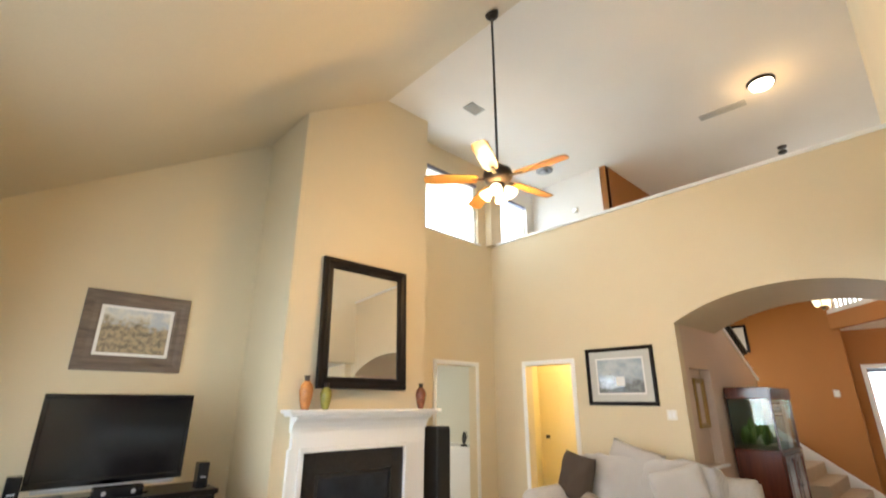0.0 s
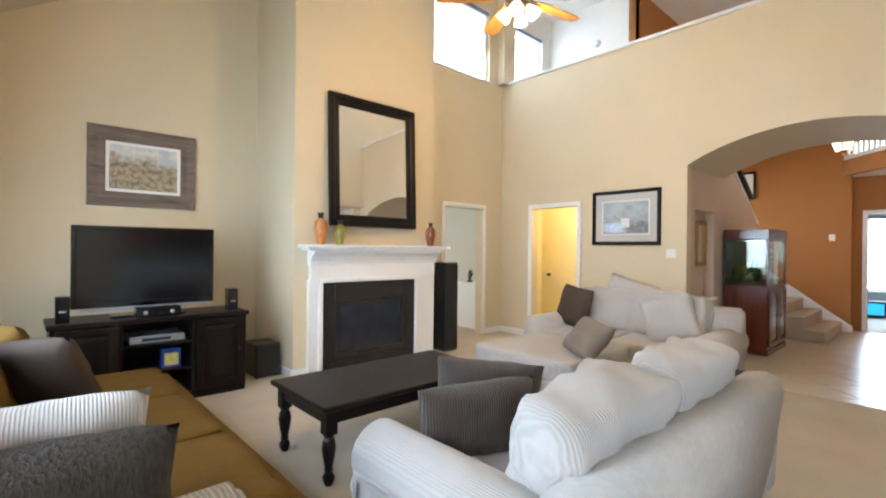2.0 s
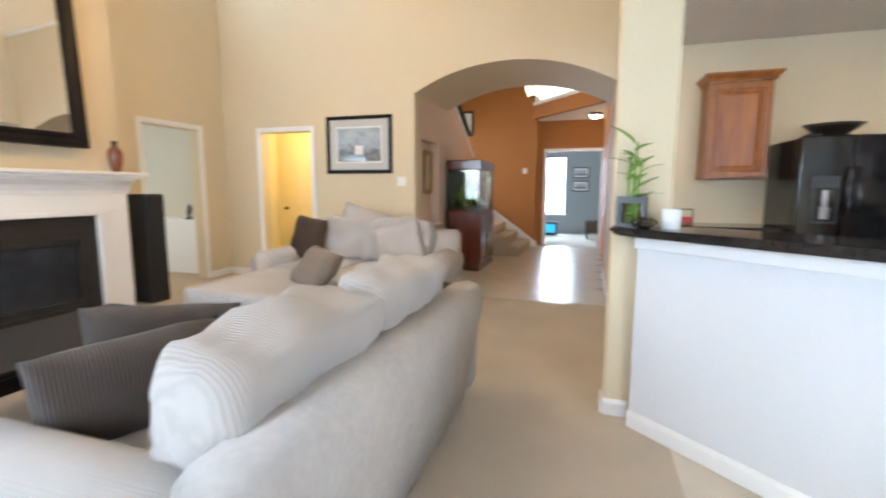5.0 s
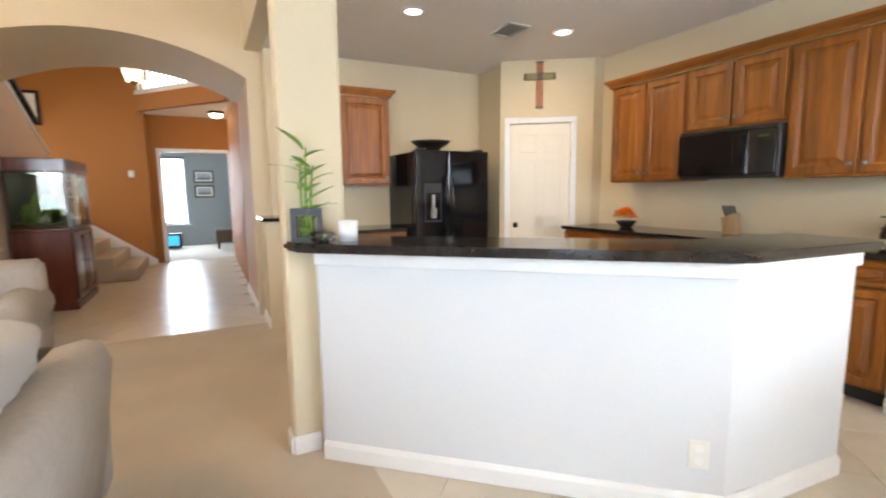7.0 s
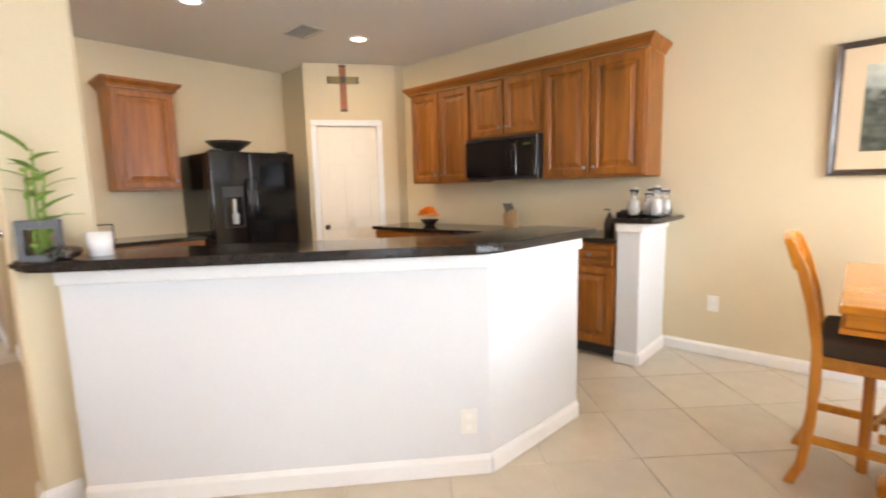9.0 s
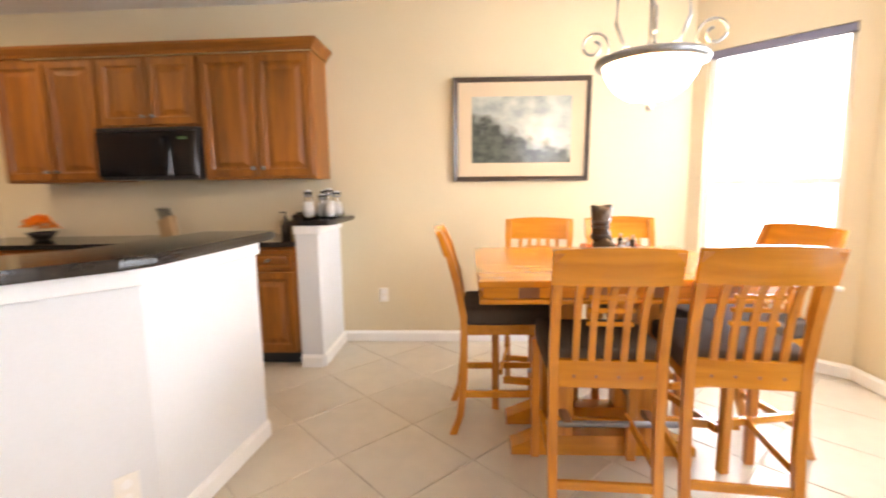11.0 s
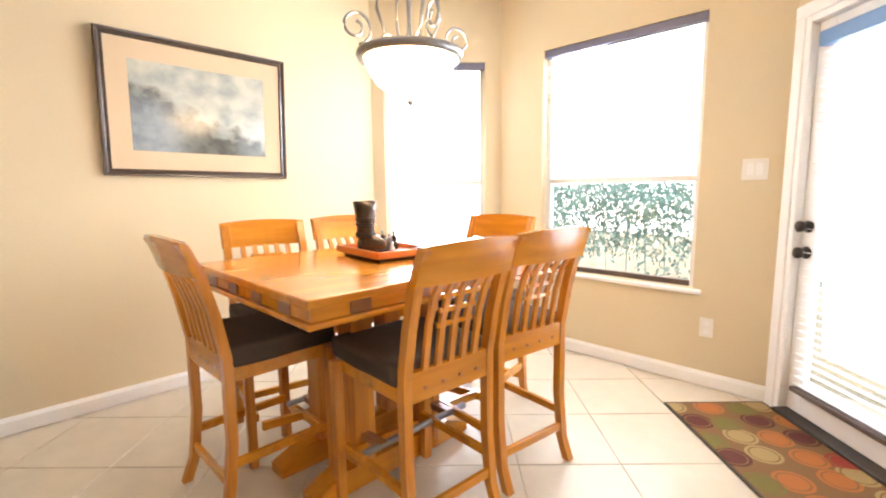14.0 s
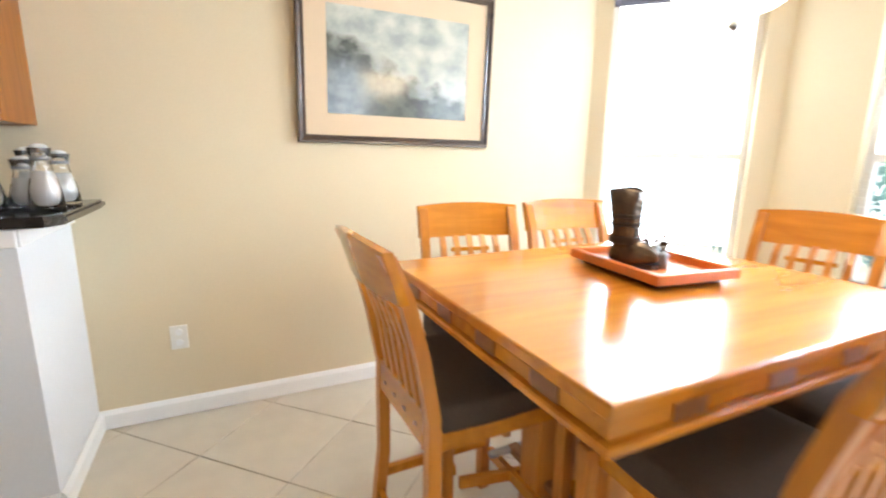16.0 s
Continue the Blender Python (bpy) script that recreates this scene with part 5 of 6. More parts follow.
part("card", box(-0.0895, 0.0895, -0.010, -0.003, 0.0105, 0.07), material("red_card", (0.4, 0.03, 0.03), 0.4), ob)


PALEGLASS = material("pale_frosted_glass", (0.66, 0.67, 0.66), 0.15, grain=30, vary=0.05, bump=0.0)


def glass_jar(m, h, label, filled):
    ob = thing("glass_carafe", label, "carafe", m, "glass carafes")
    part("glass", lathe([(0, 0), (0.05, 0), (0.052, 0.01), (0.045, h * 0.35), (0.028, h * 0.68), (0.026, h * 0.8), (0.034, h), (0.031, h), (0.023, h * 0.8), (0.025, h * 0.68), (0.042, h * 0.35), (0.047, 0.012), (0, 0.008)], 22), GLASS, ob, smooth=True)
    part("filling", lathe([(0, 0.014), (0.044, 0.014), (0.041, h * 0.3), (0.03, h * filled), (0, h * filled)], 20), WHITE, ob, "white filling", smooth=True)
    part("collar", lathe([(0.025, h * 0.80), (0.029, h * 0.80), (0.030, h * 0.86), (0.026, h * 0.86)], 16), PEWTER, ob, "metal collar", smooth=True)
    part("stopper", lathe([(0, h * 0.97), (0.022, h * 0.97), (0.026, h * 1.02), (0.014, h * 1.06), (0, h * 1.07)], 16), PALEGLASS, ob, "pale glass stopper", smooth=True)
    return ob


for x, y, hh in ((4.16, 5.60, 0.20), (4.24, 5.68, 0.17), (4.31, 5.62, 0.21), (4.22, 5.80, 0.20), (4.32, 5.78, 0.19)):
    glass_jar(pose(x, y, 1.068), hh, "clear glass carafe with white filling on the granite cap", 0.62)
ob = thing("dark_tray", "low dark tray on the granite cap", "tray", pose(4.08, 5.74, 1.068))
part("tray_base", box(-0.07, 0.07, -0.10, 0.10, 0, 0.03, 0.006), IRON, ob)
part("tray_lid", box(-0.05, 0.05, -0.07, 0.07, 0.03, 0.045, 0.004), BLACK, ob)
ob = thing("flower_bowl", "bowl of bright orange flowers on the worktop", "flowers", pose(1.96, 5.72, 0.921))
part("bowl", lathe([(0, 0), (0.05, 0), (0.10, 0.06), (0.095, 0.065), (0.04, 0.012), (0, 0.01)], 22), IRON, ob, smooth=True)
rnd = random.Random(8)
for i in range(26):
    a, r = rnd.uniform(0, 6.28), rnd.uniform(0, 0.085)
    bm = bmesh.new()
    for k in range(7):
        t = 2 * math.pi * k / 7
        tip = [bm.verts.new((math.cos(t + s) * q, math.sin(t + s) * q, zz)) for s, q, zz in ((-0.3, 0.012, 0), (-0.28, 0.048, 0.022), (0, 0.066, 0.018), (0.28, 0.048, 0.022), (0.3, 0.012, 0))]
        bm.faces.new(tip)
    part("blossom", bm, PETAL, ob).matrix_basis = pose(r * math.cos(a), r * math.sin(a), 0.060 + 0.075 * math.sqrt(1 - (r / 0.09) ** 2) + rnd.uniform(0, 0.02), rnd.uniform(-40, 40), rnd.uniform(-40, 40), 0)
ob = thing("knife_block", "wooden knife block with black handles beside the range", "knife block", pose(2.93, 5.84, 0.9255))
part("block", prism([(-0.05, 0), (0.05, 0), (0.03, 0.17), (-0.07, 0.13)], 0.09, "y", -0.045), wood("pale_block_wood", (0.3, 0.17, 0.07), (0.5, 0.31, 0.15)), ob)
for i in range(4):
    part("knife_handle", box(-0.008, 0.008, -0.006, 0.006, 0, 0.09, 0.003), BLACK, ob).matrix_basis = pose(-0.045 + 0.02 * i, -0.02 + 0.013 * i, 0.145, 0, -20, 0)
ob = thing("soap_dispenser", "dark bottle at the end of the worktop", "bottle", pose(4.00, 5.55, 0.921))
part("bottle", lathe([(0, 0), (0.035, 0), (0.037, 0.1), (0.02, 0.14), (0.012, 0.17), (0, 0.17)], 18), IRON, ob, smooth=True)
part("pump", tube([(0, 0, 0.165), (0, 0, 0.20), (-0.04, 0, 0.20)], 0.006), BLACK, ob)


def downlight(x, y, label="round recessed downlight, lit"):
    ob = thing("recessed_downlight", label, "downlight", pose(x, y, 2.72), "recessed downlights")
    part("trim_ring", lathe([(0.065, 0.0), (0.095, 0.0), (0.095, -0.006), (0.07, -0.012), (0.065, -0.004)], 28), WHITE, ob, smooth=True)
    part("lens", lathe([(0, -0.003), (0.066, -0.003), (0.066, -0.001), (0, -0.001)], 24), LITCAN, ob, "lit lens")
    lamp("downlight_beam", "AREA", pose(x, y, 2.70), 10, (1, 0.78, 0.48), size=(0.12, 0.12))


downlight(1.80, 5.00), downlight(1.66, 3.58)
ceiling_vent(pose(1.64, 4.52, 2.72, 0, 0, 0), 0.32, 0.22, "white ceiling vent above the kitchen")
wall_plate(pose(*((along((4.20, 3.757), (3.03, 2.46)) @ Vector((0.10, 0.001, 0.255)))[:]), 0, 0, 47.9), "white socket on the front of the half wall", 1, name="wall_socket", category="socket")
wall_plate(pose(4.62, 5.999, 0.40), "white socket low on the wall", 1, name="wall_socket", category="socket")

# ---- dining nook ----
def dining_table():
    ob = thing("dining_table", "square orange oak counter-height table with dark inlay blocks", "table", pose(5.362, 4.035, 0))
    L, W, H = 1.18, 1.005, 0.915
    top = part("tabletop", box(0, L, 0, W, H - 0.03, H, 0.006, seg=2), OAK_X, ob)
    for x0, x1, y0, y1 in ((0.02, L - 0.02, 0.02, 0.05), (0.02, L - 0.02, W - 0.05, W - 0.02), (0.02, 0.05, 0.05, W - 0.05), (L - 0.05, L - 0.02, 0.05, W - 0.05)):
        part("apron_board", box(x0, x1, y0, y1, H - 0.076, H - 0.031, 0.002), OAK_X, ob)
    for x0, x1, y0, y1 in ((0.005, L - 0.005, 0.005, 0.04), (0.005, L - 0.005, W - 0.04, W - 0.005), (0.005, 0.04, 0.04, W - 0.04), (L - 0.04, L - 0.005, 0.04, W - 0.04)):
        part("lower_moulding", box(x0, x1, y0, y1, H - 0.097, H - 0.078, 0.004), OAK_X, ob)
    for i in range(4):
        u = 0.16 + i * (L - 0.40) / 3
        v = 0.14 + i * (W - 0.36) / 3
        for m in (pose(u, 0.0155, H - 0.074), pose(u, W - 0.0195, H - 0.074)):
            part("inlay_block", box(0, 0.08, 0, 0.004, 0, 0.041), OAK_DARK, ob).matrix_basis = m
        for m in (pose(0.0195, v, H - 0.074, 0, 0, 90), pose(L - 0.0155, v, H - 0.074, 0, 0, 90)):
            part("inlay_block", box(0, 0.08, 0, 0.004, 0, 0.041), OAK_DARK, ob).matrix_basis = m
    for x in (0.40, L - 0.40):
        for y in (0.36, W - 0.36):
            part("pedestal_post", box(x - 0.05, x + 0.05, y - 0.05, y + 0.05, 0.10, H - 0.031, 0.004), OAK, ob)
    for y in (0.36, W - 0.36):
        part("pedestal_foot", prism([(0.16, 0), (L - 0.16, 0), (L - 0.16, 0.04), (L - 0.30, 0.10), (0.30, 0.10), (0.16, 0.04)], 0.10, "y", y - 0.05), OAK_X, ob)
    part("foot_rail", tube([(0.30, 0.20, 0.22), (L - 0.30, 0.20, 0.22)], 0.014), PEWTER, ob, "blue-grey metal foot rail", smooth=True)
    part("foot_rail", tube([(0.30, W - 0.20, 0.22), (L - 0.30, W - 0.20, 0.22)], 0.014), PEWTER, ob, "blue-grey metal foot rail", smooth=True)
    for x in (0.40, L - 0.40):
        part("rail_bracket", box(x - 0.02, x + 0.02, 0.19, W - 0.19, 0.205, 0.235, 0.003), OAK_DARK, ob)
    return ob


dining_table()


def dining_chair(m):
    """Counter-height chair facing +y; its origin lies on the floor between the back legs."""
    ob = thing("dining_chair", "tall orange oak dining chair with a lattice back and brown cushion", "chair", m, "chairs round the table")
    w, d, sh, bh = 0.385, 0.44, 0.62, 1.064
    xs = (-w / 2, w / 2)
    side = [(0, -0.05), (0.10, -0.012), (0.30, 0.010), (sh, 0.012), (0.80, -0.02), (0.95, -0.06), (bh - 0.01, -0.105)]
    for x in xs:
        pts = [(y - 0.018, z) for z, y in side] + [(y + 0.018, z) for z, y in reversed(side)]
        part("back_leg", prism(pts, 0.034, "x", x - 0.017), OAK, ob)
        f = x * 1.14
        part("front_leg", box(f - 0.019, f + 0.019, d - 0.04, d, 0, sh - 0.04, 0.003), OAK, ob)
        part("side_rail", box(x - 0.012, x + 0.012, 0.03, d - 0.04, sh - 0.085, sh - 0.025, 0.002), OAK_X, ob)
        part("side_stretcher", box(x - 0.010, x + 0.010, 0.01, d - 0.03, 0.20, 0.235, 0.002), OAK_X, ob)
    part("front_rail", box(-w / 2 + 0.02, w / 2 - 0.02, d - 0.035, d - 0.01, sh - 0.085, sh - 0.025, 0.002), OAK_X, ob)
    part("back_rail", box(-w / 2 + 0.016, w / 2 - 0.016, -0.004, 0.024, sh - 0.085, sh + 0.02, 0.002), OAK_X, ob)
    part("front_stretcher", box(-w / 2 + 0.018, w / 2 - 0.018, d - 0.03, d - 0.008, 0.16, 0.20, 0.002), OAK_X, ob)
    part("back_stretcher", box(-w / 2 + 0.016, w / 2 - 0.016, -0.018, 0.002, 0.13, 0.165, 0.002), OAK_X, ob)
    # curved top rail
    bm = bmesh.new()
    n, rows = 8, ((bh - 0.125, -0.070), (bh - 0.06, -0.09), (bh, -0.108))
    grid = {}
    for k, off in enumerate((-0.012, 0.012)):
        for i in range(n + 1):
            u = -1 + 2 * i / n
            for j, (z, y) in enumerate(rows):
                grid[k, i, j] = bm.verts.new((u * (w / 2 + 0.022), y - 0.022 * (1 - u * u) + off, z + (0.012 * (1 - u * u) if j == 2 else 0)))
    for i in range(n):
        for j in range(2):
            bm.faces.new((grid[0, i, j], grid[0, i + 1, j], grid[0, i + 1, j + 1], grid[0, i, j + 1]))
            bm.faces.new((grid[1, i, j], grid[1, i, j + 1], grid[1, i + 1, j + 1], grid[1, i + 1, j]))
        for j in (0, 2):
            bm.faces.new((grid[0, i, j], grid[1, i, j], grid[1, i + 1, j], grid[0, i + 1, j]))
    for i in (0, n):
        for j in range(2):
            bm.faces.new((grid[0, i, j], grid[0, i, j + 1], grid[1, i, j + 1], grid[1, i, j]))
    part("top_rail", bm, OAK_X, ob)
    for i in range(5):
        x = -0.115 + 0.0575 * i
        pts = [(0.004, sh + 0.018), (-0.022, 0.80), (-0.055, 0.90), (-0.085, bh - 0.12)]
        outline = [(y - 0.007, z) for y, z in pts] + [(y + 0.007, z) for y, z in reversed(pts)]
        part("back_slat", prism(outline, 0.024, "x", x - 0.012), OAK, ob)
    for z, y in ((0.785, -0.0195), (0.838, -0.0345), (0.89, -0.052)):
        part("lattice_bar", box(-0.082, 0.082, y - 0.005, y + 0.005, z - 0.008, z + 0.008, 0.001), OAK_X, ob)
    for i in range(4):
        part("peg", box(-0.12 + 0.08 * i - 0.005, -0.12 + 0.08 * i + 0.005, -0.007, -0.004, sh - 0.045, sh - 0.035), OAK_DARK, ob)
    seat = cushion(w + 0.07, d + 0.0, 0.08, 0.25, 10, 3, 0.004)
    part("seat_cushion", seat, BROWNCLOTH, ob, "dark brown cushion", smooth=True).matrix_basis = pose(0, d / 2 + 0.018, sh - 0.03)
    return ob


first = dining_chair(pose(5.829, 3.912, 0, 0, 0, -3.2))
for m in (pose(6.327, 3.913, 0, 0, 0, -7), pose(5.284, 4.725, 0, 0, 0, -89), pose(5.768, 5.184, 0, 0, 0, 169.5), pose(6.289, 5.185, 0, 0, 0, 175), pose(6.814, 4.527, 0, 0, 0, 101)):
    copy_thing(first, m)

MIST = picture_material("misty_forest_print", (0.26, 0.30, 0.28), (0.52, 0.53, 0.45), (0.075, 0.09, 0.065), (0.012, 0.016, 0.012), 1.3, 0.13, 0.80, 0.70)
framed("forest_picture", "misty forest print with a cream mat in a dark wooden frame", pose(5.748, 5.978, 1.715, 2, 0.6, 0), 1.06, 0.795, 0.04, DARKFRAME, MIST, ((0.105, MATBOARD),), 0.028)


def pendant():
    ob = thing("pendant_lamp", "wrought-iron pendant lamp with scrolled arms and a lit alabaster bowl", "pendant lamp", pose(6.15, 4.47, -0.03))
    part("canopy", lathe([(0, 2.75), (0.065, 2.75), (0.06, 2.72), (0.02, 2.70), (0, 2.70)], 20), PEWTER, ob, smooth=True)
    part("rod", lathe([(0, 2.71), (0.012, 2.71), (0.012, 1.95), (0.02, 1.93), (0.014, 1.88), (0, 1.88)], 12), PEWTER, ob, smooth=True)
    part("ring", lathe([(0.205, 1.865), (0.235, 1.865), (0.24, 1.85), (0.23, 1.83), (0.205, 1.835)], 36), PEWTER, ob, smooth=True)
    part("bowl", lathe([(0.206, 1.85), (0.19, 1.79), (0.15, 1.73), (0.09, 1.69), (0.0, 1.675)], 36), LITPALE, ob, "lit alabaster glass bowl", smooth=True)
    part("finial", lathe([(0, 1.68), (0.02, 1.675), (0.012, 1.66), (0.018, 1.65), (0.0, 1.63)], 14), PEWTER, ob, smooth=True)
    for i in range(4):
        a = -18 + 90 * i
        pts = [(0.015, 0, 2.45), (0.04, 0, 2.38), (0.10, 0, 2.26), (0.145, 0, 2.14), (0.15, 0, 2.03), (0.12, 0, 1.95), (0.10, 0, 1.90), (0.15, 0, 1.868), (0.215, 0, 1.862)]
        part("arm", tube(pts, 0.008, 8), PEWTER, ob, smooth=True).matrix_basis = pose(0, 0, 0, 0, 0, a)
        for big, cx, cz, r0 in ((1, 0.245, 1.945, 0.074), (0, 0.10, 1.905, 0.034)):
            sp = []
            for k in range(26):
                t = k / 25
                ang = radians(-100 - 520 * t) if big else radians(-80 + 500 * t)
                r = r0 * (1 - 0.72 * t)
                sp.append((cx + r * math.cos(ang), 0.0, cz + r * math.sin(ang)))
            part("scroll", tube(sp, 0.007 if big else 0.005, 7), PEWTER, ob, smooth=True).matrix_basis = pose(0, 0, 0, 0, 0, a)
    return ob


pendant()
lamp("pendant_light", "POINT", pose(6.15, 4.47, 1.90), 2.5, (1, 0.82, 0.58), radius=0.10)


def boot_tray():
    tr = thing("serving_tray", "shallow red and orange painted tray in the middle of the table", "tray", pose(6.07, 4.60, 0.916, 0, 0, -6))
    red = material("orange_lacquer", (0.60, 0.17, 0.035), 0.3, grain=20, vary=0.2)
    part("tray_bottom", box(-0.12, 0.12, -0.17, 0.17, 0.0, 0.016, 0.003), IRON, tr)
    for x0, x1, y0, y1 in ((-0.15, 0.15, -0.20, -0.184), (-0.15, 0.15, 0.184, 0.20), (-0.15, -0.134, -0.184, 0.184), (0.134, 0.15, -0.184, 0.184)):
        part("tray_side", box(x0, x1, y0, y1, 0.014, 0.046, 0.004), red, tr)
    part("tray_floor", box(-0.134, 0.134, -0.184, 0.184, 0.016, 0.022), red, tr)
    leather = material("bronze_boot_leather", (0.075, 0.05, 0.032), 0.25, 0.5, grain=38, vary=0.8, bump=0.7, relief=0.006)
    bt = thing("boot_figurine", "bronze-coloured ornamental boot standing in the tray", "figurine", pose(5.995, 4.63, 0.938, 0, 0, 25))
    shaft = lathe([(0.038, 0.06), (0.044, 0.09), (0.042, 0.13), (0.050, 0.19), (0.056, 0.235), (0.05, 0.235), (0.045, 0.18), (0.036, 0.1)], 20)
    for v in shaft.verts:
        lift = max(0.0, v.co.z - 0.15) / 0.085
        v.co += Vector((0.012 * lift, 0.010 * lift, 0.006 * lift * math.cos(2 * math.atan2(v.co.y, v.co.x))))
    part("shaft", shaft, leather, bt, smooth=True)
    foot = bmesh.new()
    bmesh.ops.create_icosphere(foot, subdivisions=3, radius=1.0)
    for v in foot.verts:
        slim = 1 - 0.25 * max(0.0, -v.co.y)
        v.co = Vector((v.co.x * 0.042 * slim, v.co.y * 0.078 - 0.030, max(v.co.z, -0.35) * 0.055 * (1 - 0.3 * max(0.0, -v.co.y)) + 0.034))
    part("foot", foot, leather, bt, smooth=True)
    part("sole", prism([(-0.036, 0.05), (0.036, 0.05), (0.036, -0.04), (0.024, -0.095), (0.0, -0.11), (-0.024, -0.095), (-0.036, -0.04)], 0.016, "z", 0), BLACK, bt)
    for z in (0.125, 0.15):
        part("strap", lathe([(0.043, z), (0.048, z + 0.003), (0.048, z + 0.010), (0.043, z + 0.013)], 18), IRON, bt)
    part("spur_strap", lathe([(0.046, 0.07), (0.049, 0.075), (0.049, 0.09), (0.046, 0.095)], 18), IRON, bt)
    rnd = random.Random(2)
    for i in range(5):
        ob = thing("small_ornament", "small dark metal ornament in the tray", "ornament", pose(6.05 + 0.025 * i, 4.56 + rnd.uniform(-0.02, 0.1), 0.938), "tray ornaments")
        hh = rnd.uniform(0.05, 0.09)
        part("ornament_body", lathe([(0, 0), (0.018, 0), (0.02, hh * 0.3), (0.012, hh * 0.55), (0.016, hh * 0.8), (0, hh)], 10), PEWTER if i % 2 else leather, ob, smooth=True)
        part("ornament_cap", lathe([(0, hh), (0.006, hh), (0.008, hh + 0.012), (0, hh + 0.016)], 8), PEWTER, ob)


boot_tray()


# windows and the patio door
BLINDRAIL = material("blue_grey_blind_rail", (0.17, 0.17, 0.24), 0.5, grain=20, vary=0.1)
SLATMAT = material("white_blind_slat", (0.78, 0.78, 0.76), 0.5, grain=20, vary=0.03)
DARKSILL = material("bronze_window_frame", (0.10, 0.065, 0.05), 0.5, grain=20, vary=0.15)


def window(name, label, m, w, z0, z1, rail=None, slats=0, sill=True):
    """Fills an opening of a wall; the pose is its left foot on the room face, x along the wall, the room at +y."""
    ob = thing(name, label, "window", m, kind="structure")
    h = z1 - z0
    bm = bmesh.new()
    box(0.001, 0.04, -0.11, -0.06, z0, z1, bm=bm), box(w - 0.04, w - 0.001, -0.11, -0.06, z0, z1, bm=bm)
    box(0.04, w - 0.04, -0.11, -0.06, z1 - 0.04, z1 - 0.001, bm=bm)
    part("window_frame", bm, WHITE, ob)
    part("bottom_rail", box(0.04, w - 0.04, -0.11, -0.06, z0 + 0.001, z0 + 0.035), DARKSILL, ob)
    if rail:
        part("meeting_rail", box(0.04, w - 0.04, -0.105, -0.065, rail - 0.02, rail + 0.02), WHITE, ob)
    for a, b in (((z0 + 0.035, rail - 0.02), (rail + 0.02, z1 - 0.04)) if rail else ((z0 + 0.035, z1 - 0.04),)):
        pane = part("pane", box(0.04, w - 0.04, -0.088, -0.084, a, b), GLASS, ob)
        pane.visible_shadow = False
    part("blind_headrail", box(0.005, w - 0.005, -0.055, -0.005, z1 - 0.055, z1 - 0.003, 0.004), BLINDRAIL, ob)
    for i in range(slats):
        z = z1 - 0.075 - (h - 0.1) * i / slats
        part("blind_slat", box(w - 0.062, w - 0.012, -0.045, -0.015, -0.001, 0.001), SLATMAT, ob).matrix_basis = pose(0, 0, z)
    if sill:
        part("window_sill", box(-0.05, w + 0.05, -0.06, 0.03, z0 - 0.03, z0 - 0.002, 0.006), WHITE, ob)
    return ob


BA, BB, BC = along(*BAY[2:4]), along(*BAY[1:3]), along(*BAY[0:2])
window("window_1", "bright double-hung window in the angled bay wall", BA @ pose(0.13, 0, 0), 0.83, 0.60, 2.24, 1.28)
window("window_2", "bright double-hung bay window with a blue-grey blind rail", BB @ pose(0.42, 0, 0), 1.11, 0.60, 2.24, 1.28, 34)
window("window_3", "wide window of the living room", along((EAST, -3.5), (EAST, 2.45)) @ pose(1.6, 0, 0), 3.0, 0.5, 2.4, 1.4)
window("window_4", "high bright window above the doorway", pose(0.34, -2.88, 0), 1.28, 4.15, 5.3)
window("window_5", "high bright window of the loft", pose(-1.12, -2.88, 0), 0.97, 4.15, 5.3)


def patio_door():
    ob = thing("door_2", "white glazed patio door with a raised slatted blind and dark locks", "door", BC @ pose(0.31, 0, 0), kind="structure")
    w, h = 0.85, 2.06
    bm = bmesh.new()
    box(0.0, 0.035, -0.15, 0.012, 0, h, 0.003, bm), box(w - 0.035, w, -0.15, 0.012, 0, h, 0.003, bm), box(0.035, w - 0.035, -0.15, 0.012, h - 0.035, h, 0.003, bm)
    part("door_jamb", bm, WHITE, ob)
    bm = bmesh.new()
    box(0.037, 0.135, -0.07, -0.03, 0.03, h - 0.037, 0.003, bm), box(w - 0.135, w - 0.037, -0.07, -0.03, 0.03, h - 0.037, 0.003, bm)
    box(0.135, w - 0.135, -0.07, -0.03, h - 0.15, h - 0.037, 0.003, bm), box(0.135, w - 0.135, -0.07, -0.03, 0.03, 0.20, 0.003, bm)
    part("door_leaf", bm, WHITE, ob)
    g = part("pane", box(0.135, w - 0.135, -0.053, -0.049, 0.20, h - 0.15), GLASS, ob)
    g.visible_shadow = False
    part("blind_headrail", box(0.10, w - 0.10, -0.028, 0.02, h - 0.17, h - 0.10, 0.004), material("blue_blind_rail", (0.10, 0.22, 0.42), 0.4, grain=20, vary=0.1), ob, "blue blind rail")
    for i in range(42):
        part("blind_slat", box(0.12, w - 0.12, -0.022, 0.016, -0.001, 0.001), SLATMAT, ob).matrix_basis = pose(0, 0, 0.20 + i * 0.0405, 8, 0, 0)
    part("blind_bottom_rail", box(0.11, w - 0.11, -0.02, 0.02, 0.155, 0.18, 0.004), DARKSILL, ob)
    part("threshold", box(0.036, w - 0.036, -0.16, 0.05, 0.0, 0.028, 0.004), IRON, ob, "dark metal threshold")
    for z, nm in ((1.02, "deadbolt"), (0.885, "door_knob")):
        r = 0.028
        k = part(nm, lathe([(0, 0), (0.032, 0), (0.032, 0.008), (0.012, 0.014), (0.012, 0.03), (r, 0.04), (r, 0.055), (0, 0.062)], 18), IRON, ob, "dark bronze lock", smooth=True)
        k.matrix_basis = pose(w - 0.085, -0.03, z, -90, 0, 0)
    return ob


